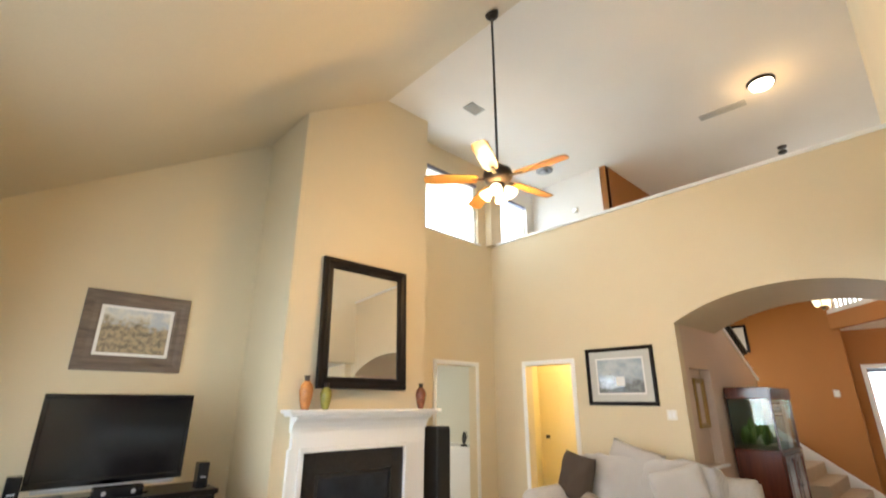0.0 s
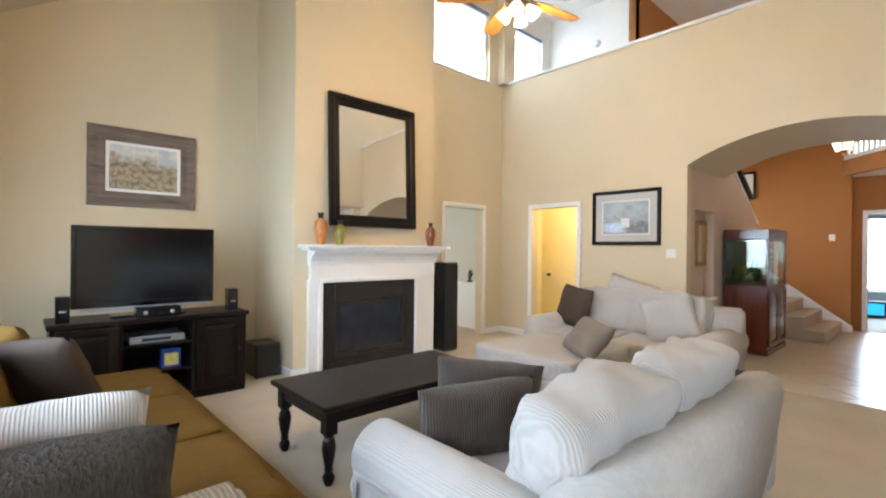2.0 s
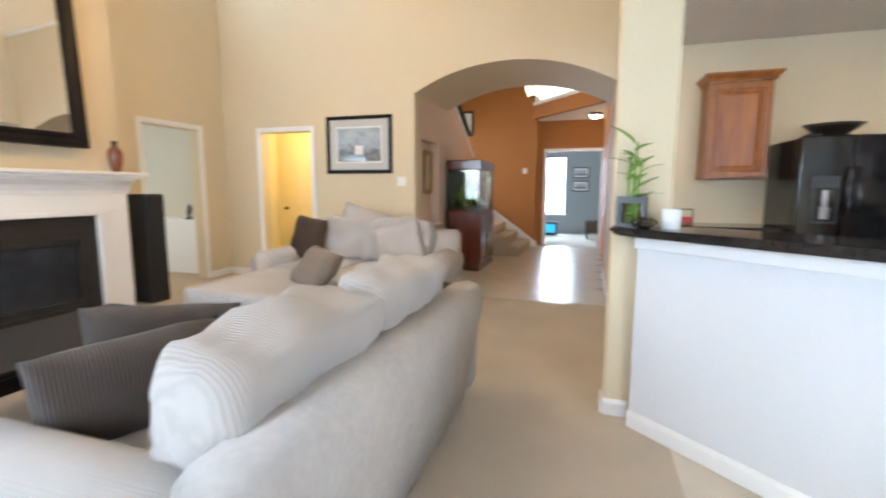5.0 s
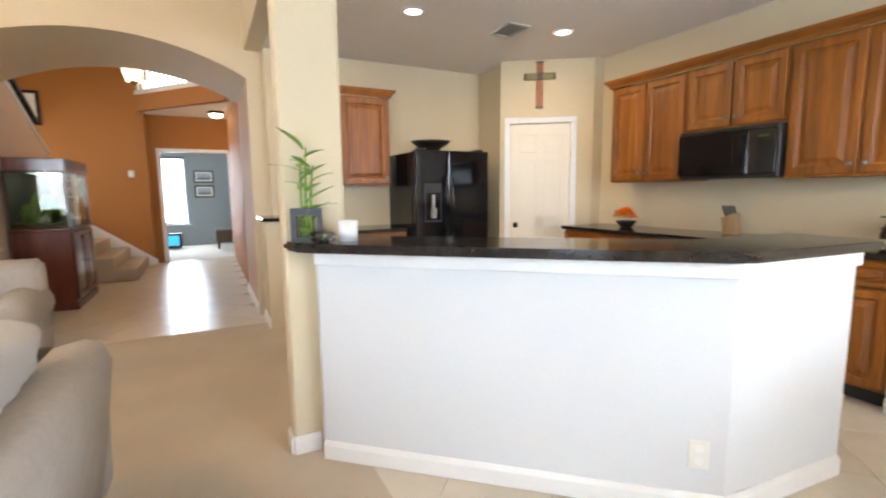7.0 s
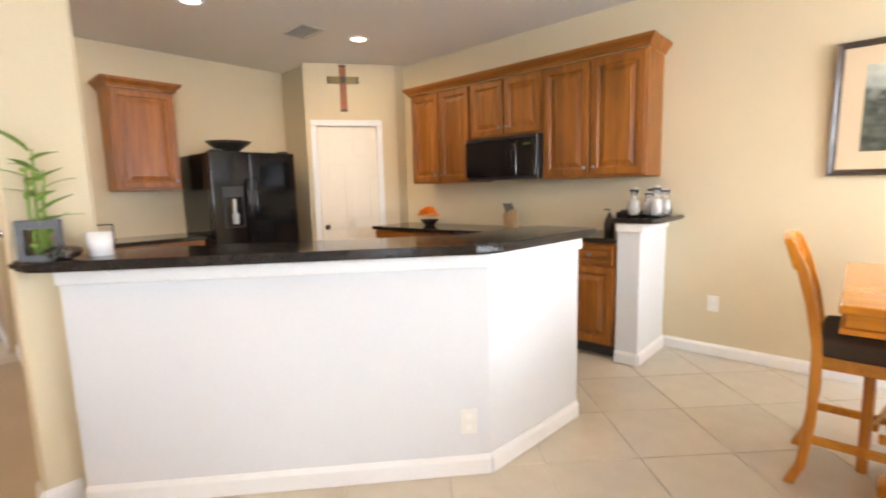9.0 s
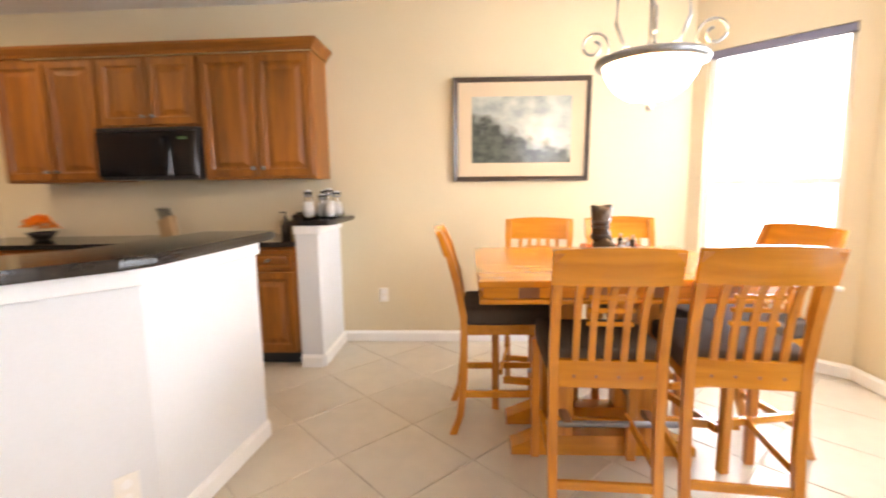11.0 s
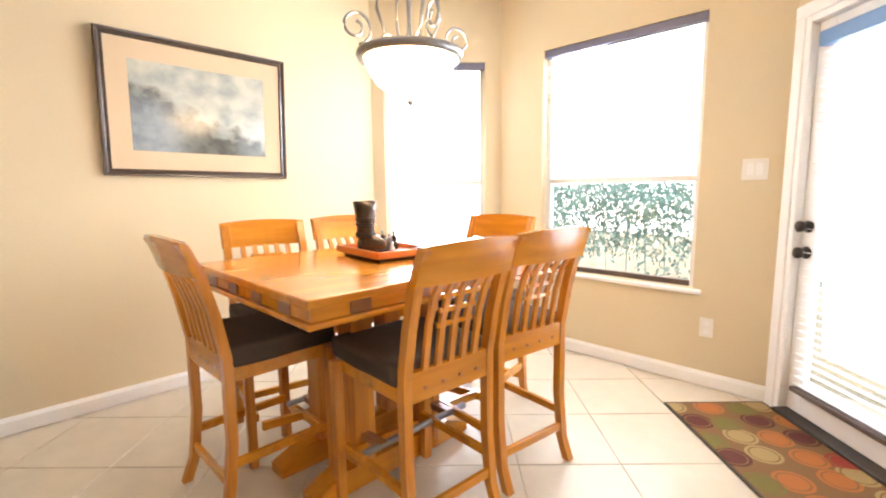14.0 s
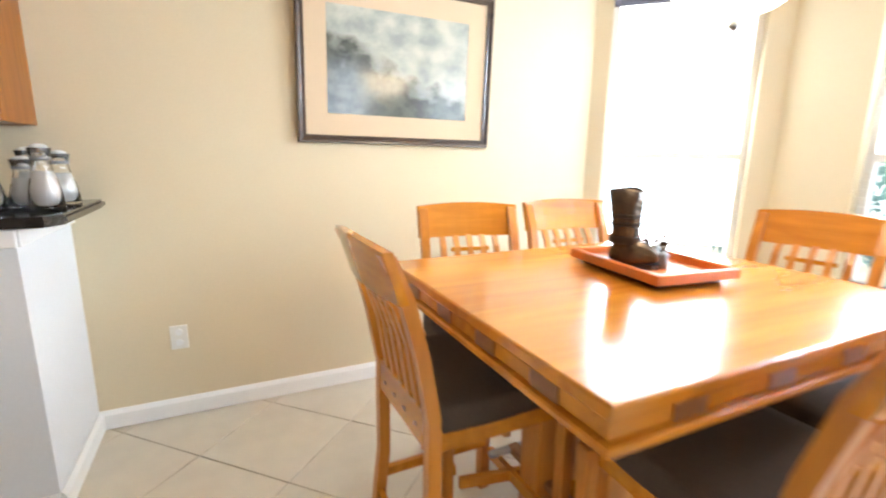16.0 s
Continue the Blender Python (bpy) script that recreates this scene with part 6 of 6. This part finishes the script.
patio_door()
casing(BC @ pose(1.16, 0, 0, 0, 0, 180), 0.85, 2.06, 0.018, label="white casing round the patio door")
wall_plate(pose(7.799, 3.46, 1.32, 0, 0, -90), "white double light switch beside the patio door", 2, 0.125)
wall_plate(pose(7.799, 3.65, 0.37, 0, 0, -90), "white socket below the bay window", 1, name="wall_socket", category="socket")


def door_mat():
    m = bpy.data.materials.new("dotted_mat_pile")
    m.use_nodes = True
    n, l = m.node_tree.nodes, m.node_tree.links
    p = n["Principled BSDF"]
    p.inputs["Roughness"].default_value = 0.95
    tc, vo, vo2 = n.new("ShaderNodeTexCoord"), n.new("ShaderNodeTexVoronoi"), n.new("ShaderNodeTexVoronoi")
    for v in (vo, vo2):
        v.voronoi_dimensions = "2D"
        v.inputs["Scale"].default_value, v.inputs["Randomness"].default_value = 6.2, 0.5
        l.new(tc.outputs["Object"], v.inputs["Vector"])
    sep = n.new("ShaderNodeSeparateColor")
    l.new(vo.outputs["Color"], sep.inputs[0])
    ramp = n.new("ShaderNodeValToRGB")
    ramp.color_ramp.interpolation = "CONSTANT"
    cols = ((0.0, (0.30, 0.035, 0.02)), (0.25, (0.16, 0.13, 0.03)), (0.45, (0.42, 0.13, 0.03)), (0.65, (0.10, 0.02, 0.015)), (0.82, (0.36, 0.25, 0.10)))
    e = ramp.color_ramp.elements
    e[0].position, e[0].color = 0.0, (*cols[0][1], 1)
    e[1].position, e[1].color = cols[1][0], (*cols[1][1], 1)
    for pos, c in cols[2:]:
        e.new(pos).color = (*c, 1)
    l.new(sep.outputs[0], ramp.inputs[0])
    dot, ring = n.new("ShaderNodeValToRGB"), n.new("ShaderNodeMix")
    dot.color_ramp.interpolation = "CONSTANT"
    d = dot.color_ramp.elements
    d[0].position, d[0].color = 0.0, (1, 1, 1, 1)
    d[1].position, d[1].color = 0.34, (0, 0, 0, 1)
    d.new(0.385).color = (1, 1, 1, 1)
    d.new(0.47).color = (0, 0, 0, 1)
    l.new(vo.outputs["Distance"], dot.inputs[0])
    ring.data_type = "RGBA"
    ring.inputs["A"].default_value = (0.20, 0.10, 0.035, 1)
    l.new(dot.outputs[0], ring.inputs["Factor"]), l.new(ramp.outputs[0], ring.inputs["B"])
    l.new(ring.outputs["Result"], p.inputs["Base Color"])
    no, b = n.new("ShaderNodeTexNoise"), n.new("ShaderNodeBump")
    no.inputs["Scale"].default_value = 400
    b.inputs["Strength"].default_value, b.inputs["Distance"].default_value = 0.8, 0.003
    l.new(tc.outputs["Object"], no.inputs["Vector"]), l.new(no.outputs[0], b.inputs["Height"]), l.new(b.outputs[0], p.inputs["Normal"])
    ob = thing("door_mat", "red, olive and orange dotted mat in front of the patio door", "mat", BC @ pose(0.29, 0.03, 0.001))
    part("mat_base", box(0.012, 0.918, 0.012, 0.548, 0, 0.010, 0.003), m, ob)
    rim = bmesh.new()
    box(0, 0.93, 0, 0.012, 0, 0.008, bm=rim), box(0, 0.93, 0.548, 0.56, 0, 0.008, bm=rim), box(0, 0.012, 0.012, 0.548, 0, 0.008, bm=rim), box(0.918, 0.93, 0.012, 0.548, 0, 0.008, bm=rim)
    part("bound_edge", rim, BROWNCLOTH, ob)
    return ob


door_mat()


# ---- hall, stairs and the rooms seen through openings ----
def aquarium():
    ob = thing("aquarium", "mahogany aquarium cabinet with a planted glass tank and hood", "aquarium", pose(-2.30, 0.12, 0))
    L, D = 1.02, 0.52
    part("cabinet_body", box(0, L, 0, D, 0.06, 0.90, 0.006), MAHOGANY, ob)
    part("plinth", box(-0.015, L + 0.015, -0.0, D + 0.015, 0.0, 0.075, 0.006), MAHOGANY, ob)
    part("cabinet_top", box(-0.02, L + 0.02, 0.0, D + 0.02, 0.90, 0.935, 0.008), MAHOGANY, ob)
    for i in range(2):
        d = part("door", panel_door(0.46, 0.76), MAHOGANY, ob)
        d.matrix_basis = pose(0.04 + i * 0.48 + 0.46, D + 0.001, 0.11, 0, 0, 180)
        knob(d, 0.43 if i else 0.03, 0.40, -0.022, IRON)
    gl = bmesh.new()
    box(0.01, L - 0.01, D - 0.02, D - 0.012, 0.937, 1.55, bm=gl), box(L - 0.018, L - 0.01, 0.02, D - 0.021, 0.937, 1.55, bm=gl), box(0.01, 0.018, 0.02, D - 0.021, 0.937, 1.55, bm=gl)
    part("tank_glass", gl, clear("tank_glass", (0.80, 0.93, 0.88)), ob)
    part("tank_back", box(0.01, L - 0.01, 0.012, 0.02, 0.937, 1.55), material("tank_back_dark", (0.008, 0.014, 0.011), 0.6), ob)
    part("gravel", box(0.02, L - 0.02, 0.021, D - 0.022, 0.937, 0.99), material("tank_gravel", (0.10, 0.08, 0.04), 0.9, grain=90, vary=0.5, bump=0.8), ob)
    rnd = random.Random(5)
    green = material("water_plant", (0.10, 0.15, 0.02), 0.6, grain=30, vary=0.4)
    for i in range(12):
        x, y, hh = rnd.uniform(0.10, L - 0.08), rnd.uniform(0.10, D - 0.12), rnd.uniform(0.12, 0.36)
        pts = [(x, y, 0.98), (x + rnd.uniform(-0.03, 0.03), y, 0.98 + hh * 0.5), (x + rnd.uniform(-0.06, 0.06), y + 0.02, 0.98 + hh)]
        part("water_plant", tube(pts, [0.03, 0.045, 0.008], 6), green, ob, smooth=True)
    for i in range(3):
        bm = bmesh.new()
        bmesh.ops.create_icosphere(bm, subdivisions=2, radius=rnd.uniform(0.06, 0.1))
        for v in bm.verts:
            v.co *= 1 + 0.3 * noise.noise(v.co * 20 + Vector((i, 0, 0)))
        part("rock", bm, material("tank_rock", (0.22, 0.2, 0.13), 0.8, grain=40, vary=0.4), ob).matrix_basis = pose(0.25 + 0.25 * i, 0.25, 1.0)
    part("hood", box(-0.02, L + 0.02, 0.0, D + 0.02, 1.55, 1.70, 0.012, seg=2), MAHOGANY, ob)
    for x in (0.0, L - 0.03):
        part("corner_post", box(x, x + 0.03, D - 0.011, D + 0.005, 0.936, 1.55), MAHOGANY, ob)
    return ob


aquarium()
lamp("tank_light", "AREA", look((-1.79, 0.38, 1.54), (-1.79, 0.38, 1.0)), 1.3, (0.85, 1, 0.8), size=(0.8, 0.2))

# niche beside the arch: sill and gilt mirror
tagged(part("niche_sill", box(-1.02, -0.22, 0.082, 0.13, 0.735, 0.768, 0.004), WHITE), "white sill under the hall niche", "trim", kind="structure")
framed("gilt_mirror", "small gilt-framed mirror on the hall wall", pose(-0.80, -0.038, 1.50, 0, 0, 180), 0.32, 0.62, 0.06, GILT, MIRROR, deep=0.035, category="mirror")


def stairs():
    ob = thing("stairs", "carpeted stairs with white side skirts", "staircase", kind="structure")
    n, run, rise = 6, 0.27, 0.185
    for i in range(n):
        y1 = 1.02 - i * run
        part("step", box(-4.62, -3.02, y1 - run - (0.95 if i == n - 1 else 0.0), y1, 0.0, rise * (i + 1), 0.018, seg=2), CARPET, ob)
    pts = [(1.16, 0.0), (1.16, 0.10), (1.02 - n * run, 0.30 + rise * n), (1.02 - n * run - 0.3, 0.30 + rise * n), (1.02 - n * run - 0.3, 0.0)]
    part("stair_skirt", prism(pts, 0.05, "x", -4.68), WHITE, ob)
    for i in range(9):
        x0 = -3.02 + i * 0.27
        part("upper_step", box(x0, x0 + 0.27, -1.18, -0.12, rise * (n + i), rise * (n + i + 1)), CARPET, ob)
    return ob


stairs()
knee = [(-3.15, 0.0), (-1.45, 0.0), (-1.45, 2.77), (-3.15, 1.865)]
ob = part("wall_hall_left", prism(knee, 0.12, "y", -0.04), PINKISH)
tagged(ob, "pinkish beige wall rising with the stairs", "wall", kind="structure")
rail = part("stair_cap", prism([(-3.20, 1.847), (-1.46, 2.773), (-1.46, 2.818), (-3.20, 1.892)], 0.16, "y", -0.06), WHITE)
tagged(rail, "white sloping cap along the stair wall", "trim", kind="structure")
hr = thing("handrail", "dark wooden handrail on short balusters above the stair wall", "handrail")
part("rail", prism([(-3.30, 2.29), (-1.46, 3.269), (-1.46, 3.334), (-3.30, 2.355)], 0.07, "y", -0.08), BLACKWOOD, hr)
for i in range(13):
    x = -3.14 + i * 0.132
    z = 1.892 + (x + 3.20) * 0.532
    part("baluster", box(x - 0.016, x + 0.016, -0.06, -0.03, z, z + 0.45), BLACKWOOD, hr)
framed("stair_picture", "small black-framed print on the orange stair wall", pose(-4.745, -0.52, 2.72, 0, 0, 90), 0.42, 0.55, 0.05, BLACKWOOD, WHITEMAT, ((0.05, WHITEMAT),), 0.025)
wall_plate(pose(-4.745, 0.86, 1.66, 0, 0, 90), "white light switch on the orange wall", 1, 0.09)

# upstairs landing edge with its balustrade
EDGE = ((-4.75, 1.10), (-3.05, 2.47))
ln = math.hypot(EDGE[1][0] - EDGE[0][0], EDGE[1][1] - EDGE[0][1])
ob = part("landing_beam", box(0, ln, -0.12, 0, 2.75, 3.02), ORANGE)
ob.matrix_basis = along(*EDGE)
tagged(ob, "orange fascia of the upstairs landing", "beam", kind="structure")
bal = thing("balustrade", "white landing balustrade with square spindles", "balustrade", along(*EDGE))
part("bottom_rail", box(0, ln, -0.11, -0.01, 3.022, 3.10, 0.004), WHITE, bal)
part("handrail", box(0, ln, -0.10, -0.02, 3.88, 3.94, 0.008), WHITE, bal)
for i in range(int(ln / 0.115)):
    part("spindle", box(0.05 + i * 0.115 - 0.016, 0.05 + i * 0.115 + 0.016, -0.076, -0.044, 3.10, 3.88), WHITE, bal)


def lantern():
    ob = thing("hall_lantern", "hanging brass hall lantern with lit glass panes", "lantern", pose(-3.0, 1.2, 0))
    part("canopy", lathe([(0, TOP), (0.07, TOP), (0.06, TOP - 0.03), (0, TOP - 0.04)], 16), IRON, ob)
    part("chain", lathe([(0, TOP - 0.03), (0.008, TOP - 0.03), (0.008, 3.25), (0, 3.25)], 8), IRON, ob)
    part("cap", lathe([(0, 3.27), (0.05, 3.25), (0.09, 3.20), (0.17, 3.16), (0.17, 3.14), (0, 3.14)], 6), IRON, ob)
    part("shade", lathe([(0.16, 3.13), (0.15, 3.02), (0.11, 2.92), (0, 2.92)], 6), LANTERNLIT, ob, "lit glass panes")
    for i in range(6):
        a = 2 * math.pi * i / 6
        part("rib", tube([(0.165 * math.cos(a), 0.165 * math.sin(a), 3.14), (0.155 * math.cos(a), 0.155 * math.sin(a), 3.02), (0.115 * math.cos(a), 0.115 * math.sin(a), 2.915)], 0.007, 6), IRON, ob)
    part("finial", lathe([(0.06, 2.92), (0.06, 2.905), (0.02, 2.89), (0.025, 2.87), (0, 2.84)], 12), IRON, ob, smooth=True)
    return ob


lantern()
lamp("lantern_light", "POINT", pose(-3.0, 1.2, 2.80), 8, WARM, radius=0.1)
flush_light(pose(-4.2, 2.28, 2.75), "small flush ceiling light in the hall", 0.13)
lamp("hall_light", "POINT", pose(-4.2, 2.28, 2.6), 2, WARM, radius=0.08)

# doorways: casings and what stands behind them
casing(pose(0.0, D2[0], 0, 0, 0, 90), D2[1] - D2[0], 2.04, label="white casing round the lit doorway")
casing(pose(1.32, -2.88, 0, 0, 0, 180), 0.85, 2.04, label="white casing round the far doorway")
casing(pose(-5.0, 1.31, 0, 0, 0, 90), 1.14, 2.08, label="white casing round the front room doorway")
lamp("closet_light", "POINT", pose(-0.75, -1.8, 2.40), 48, (1, 0.80, 0.45), radius=0.1)
dr = thing("door_3", "cream panelled door standing closed in the small lit room", "door", pose(-1.345, -2.88, 0.005, 0, 0, 90), kind="structure")
part("door_leaf", box(0, 0.80, -0.035, 0, 0, 2.03, 0.003), YELLOW, dr)
for x0 in (0.10, 0.44):
    for z0, z1 in ((0.2, 0.85), (1.0, 1.85)):
        part("door_panel", box(x0, x0 + 0.26, -0.040, -0.035, z0, z1, 0.004), YELLOW, dr)
part("door_knob", lathe([(0, 0), (0.03, 0), (0.012, 0.01), (0.012, 0.03), (0.028, 0.04), (0.026, 0.06), (0, 0.066)], 16), IRON, dr, "dark knob", smooth=True).matrix_basis = pose(0.08, -0.035, 0.92, 90, 0, 0)
slab("wall_half", -0.19, 0.22, -5.2, -3.04, 0, 0.80, WHITE, "white half-height wall in the far room", "wall")
ob = thing("desk_plant", "dark ornamental figure on the white half wall", "ornament", pose(0.12, -3.50, 0.80, 0, 0, 60))
for i in range(5):
    a = -0.9 + 0.45 * i
    part("branch", tube([(0, 0, 0), (math.sin(a) * 0.08, 0, 0.10), (math.sin(a) * 0.20, 0.02, 0.08 + 0.16 * math.cos(a))], [0.012, 0.02, 0.004], 6), BLACK, ob)
part("base", lathe([(0, 0), (0.06, 0), (0.05, 0.03), (0, 0.04)], 14), BLACK, ob)

# front room
window("window_6", "tall bright window of the front room", along((-8.0, 3.6), (-8.0, -0.2)) @ pose(2.0, 0, 0), 0.95, 0.55, 2.2)
ob = thing("toy_screen", "small blue-lit screen in a dark case on the floor", "screen", pose(-7.5, 1.22, 0, 0, 0, 90))
part("case", box(-0.22, 0.22, -0.10, 0.10, 0.02, 0.36, 0.01), BLACK, ob)
part("screen", box(-0.17, 0.17, -0.104, -0.10, 0.07, 0.31), glow("blue_screen", (0.05, 0.45, 0.7), 0.8), ob)
part("foot", box(-0.15, 0.15, -0.08, 0.08, 0.0, 0.02), BLACK, ob)
for i, z in enumerate((1.35, 1.72)):
    framed("small_picture", "small dark-framed print on the grey-blue wall", pose(-7.997, 2.0 + 0.12 * 0, z, 0, 0, 90), 0.44, 0.30, 0.03, BLACKWOOD, LAKE, ((0.04, WHITEMAT),), 0.02)
ob = thing("dark_chair", "dark upholstered chair in the front room", "chair", pose(-6.9, 2.45, 0))
part("seat", box(-0.28, 0.28, -0.28, 0.28, 0.16, 0.45, 0.03, seg=2), BROWNCLOTH, ob)
part("backrest", box(-0.28, 0.28, 0.20, 0.34, 0.45, 1.05, 0.04, seg=2), BROWNCLOTH, ob)
for x in (-0.23, 0.23):
    for y in (-0.23, 0.25):
        part("leg", box(x - 0.02, x + 0.02, y - 0.02, y + 0.02, 0, 0.16), BLACKWOOD, ob)

# baseboards
for p, q in (((7.05, 6.0), (4.27, 6.0)), (BAY[2], BAY[3]), (BAY[1], BAY[2]), ((7.0, 2.52), (7.06, 2.58)), ((3.72, -2.43), (3.90, -2.43)), ((3.90, -2.43), (3.90, -3.5)),
             ((3.90, -3.5), (7.0, -3.5)), ((0.0, -2.88), (0.40, -2.88)), ((1.39, -2.88), (1.95, -2.88)), ((4.27, 6.0), (4.27, 5.43)), ((4.27, 5.43), (4.11, 5.43)),
             ((0.62, 2.50), (0.15, 2.50)), ((-1.45, 0.08), (0.0, 0.08)), ((-0.1, 2.46), (-1.45, 2.46)), ((0.0, D2[0] - 0.07), (0.0, -2.88)), ((0.0, 0.08), (0.0, D2[1] + 0.07)), ((2.93, 2.33), (2.81, 2.33))):
    skirting(p, q)

# ---- outside ----
def backdrop(name, m, w, h):
    ob = part(name, box(-w / 2, w / 2, -0.02, 0.02, -h / 2, h / 2), OUTGLOW)
    ob.matrix_basis = m
    return tagged(ob, "bright hazy sky beyond the windows", "backdrop", kind="structure")


backdrop("backdrop", pose(19, 5, 4, 0, 0, 90), 34, 14)
backdrop("backdrop_north", pose(9, 17, 4, 0, 0, 0), 22, 14)
backdrop("backdrop_front", pose(-13, 1.5, 3, 0, 0, 90), 14, 10)
backdrop("backdrop_south", pose(-2, -12, 9, 0, 0, 0), 30, 20)


def leaf_cloud(name, label, m, size, count, mat, leaf, seed, kind="stuff", low=0.0):
    """Many small leaves in an uneven cloud, on thin stems."""
    rnd = random.Random(seed)
    verts, faces = [], []
    for _ in range(count):
        while True:
            c = Vector((rnd.uniform(-1, 1), rnd.uniform(-1, 1), rnd.uniform(0, 1)))
            if noise.noise(Vector((c.x * 2.2, c.y * 2, c.z * 2.4 + seed))) + 1.2 * (c.z - low) > 0.05:
                break
        c = Vector((c.x * size[0], c.y * size[1], c.z * size[2]))
        q = Euler((rnd.uniform(0, 6), rnd.uniform(0, 6), rnd.uniform(0, 6))).to_matrix()
        s = leaf * rnd.uniform(0.6, 1.4)
        k = len(verts)
        verts += [c + q @ Vector(v) for v in ((-s, 0, 0), (0, s * 0.45, s * 0.15), (s, 0, 0), (0, -s * 0.45, s * 0.15))]
        faces.append((k, k + 1, k + 2, k + 3))
    for _ in range(26):
        x, y = rnd.uniform(-1, 1) * size[0], rnd.uniform(-1, 1) * size[1]
        dx = rnd.uniform(-0.3, 0.3)
        k = len(verts)
        r = 0.007
        for z, ox in ((0, 0), (size[2] * 0.9, dx)):
            verts += [Vector((x + ox + r * a, y + r * b, z)) for a, b in ((-1, 0), (1, 0), (0, 1.5))]
        faces += [(k, k + 1, k + 4, k + 3), (k + 1, k + 2, k + 5, k + 4), (k + 2, k, k + 3, k + 5)]
    me = bpy.data.meshes.new(name)
    me.from_pydata(verts, [], faces)
    me.materials.append(mat)
    ob = new(name, me)
    ob.matrix_basis = m
    return tagged(ob, label, "foliage", kind=kind)


# Leaf colour is lightened and blued to carry the window's glare haze.
FOLIAGE = material("hazed_garden_leaf", (0.19, 0.37, 0.37), 0.6, grain=8, vary=0.5, bump=0)
leaf_cloud("garden_foliage", "dense garden foliage beyond the bay window", pose(10.2, 5.2, -0.15), (0.9, 3.6, 1.42), 24000, FOLIAGE, 0.030, 3, low=0.50)

# ---- floor tiles, laid diagonally ----
def tiles():
    side, gap = 0.462, 0.005
    half = (side - gap) / 2
    b = box(-half, half, -half, half, -0.016, -0.004, 0.002)
    me = bpy.data.meshes.new("floor_tile")
    bmesh.ops.recalc_face_normals(b, faces=b.faces[:])
    b.to_mesh(me)
    b.free()
    me.materials.append(TILE)
    rest = []
    count = 0

    def inside(x, y):
        if 2.33 < y and x < 8.0:
            if y < 6.3 and x > 0.0 and (y - 2.45) > (x - 6.93) - 0.35:
                return "floor_kitchen"
        if x < 0.68 and -0.3 < y < 2.60 and x > -5.1:
            return "floor_hall"
        return None
    c = math.sqrt(0.5)
    for i in range(-40, 41):
        for j in range(-40, 41):
            u, v = i * side + 0.12, j * side - 0.04
            x, y = (u - v) * c, (u + v) * c
            where = inside(x, y)
            if not where:
                continue
            data = me
            limits = [(Vector((7.86, 0, 0)), Vector((1, 0, 0))), (Vector((0, 6.06, 0)), Vector((0, 1, 0))), (Vector((7.43, 5.68, 0)), Vector((c, c, 0))), (Vector((7.42, 2.83, 0)), Vector((c, -c, 0)))]
            here = pose(x, y, 0, 0, 0, 45)
            cuts = [(p, q) for p, q in limits if (Vector((x, y, 0)) - p).dot(q) > -0.33]
            if where == "floor_kitchen" and cuts:
                b = bmesh.new()
                b.from_mesh(me)
                for p, q in cuts:
                    bmesh.ops.bisect_plane(b, geom=b.verts[:] + b.edges[:] + b.faces[:], plane_co=here.inverted() @ p, plane_no=here.inverted().to_3x3() @ q, clear_outer=True)
                if not b.faces:
                    b.free()
                    continue
                data = bpy.data.meshes.new("floor_tile_cut")
                b.to_mesh(data)
                b.free()
                data.materials.append(TILE)
            ob = bpy.data.objects.new("tile", data)
            ob.parent = bpy.data.objects[where]
            ob.matrix_basis = pose(x, y, 0, 0, 0, 45)
            scene.collection.objects.link(ob)


tiles()
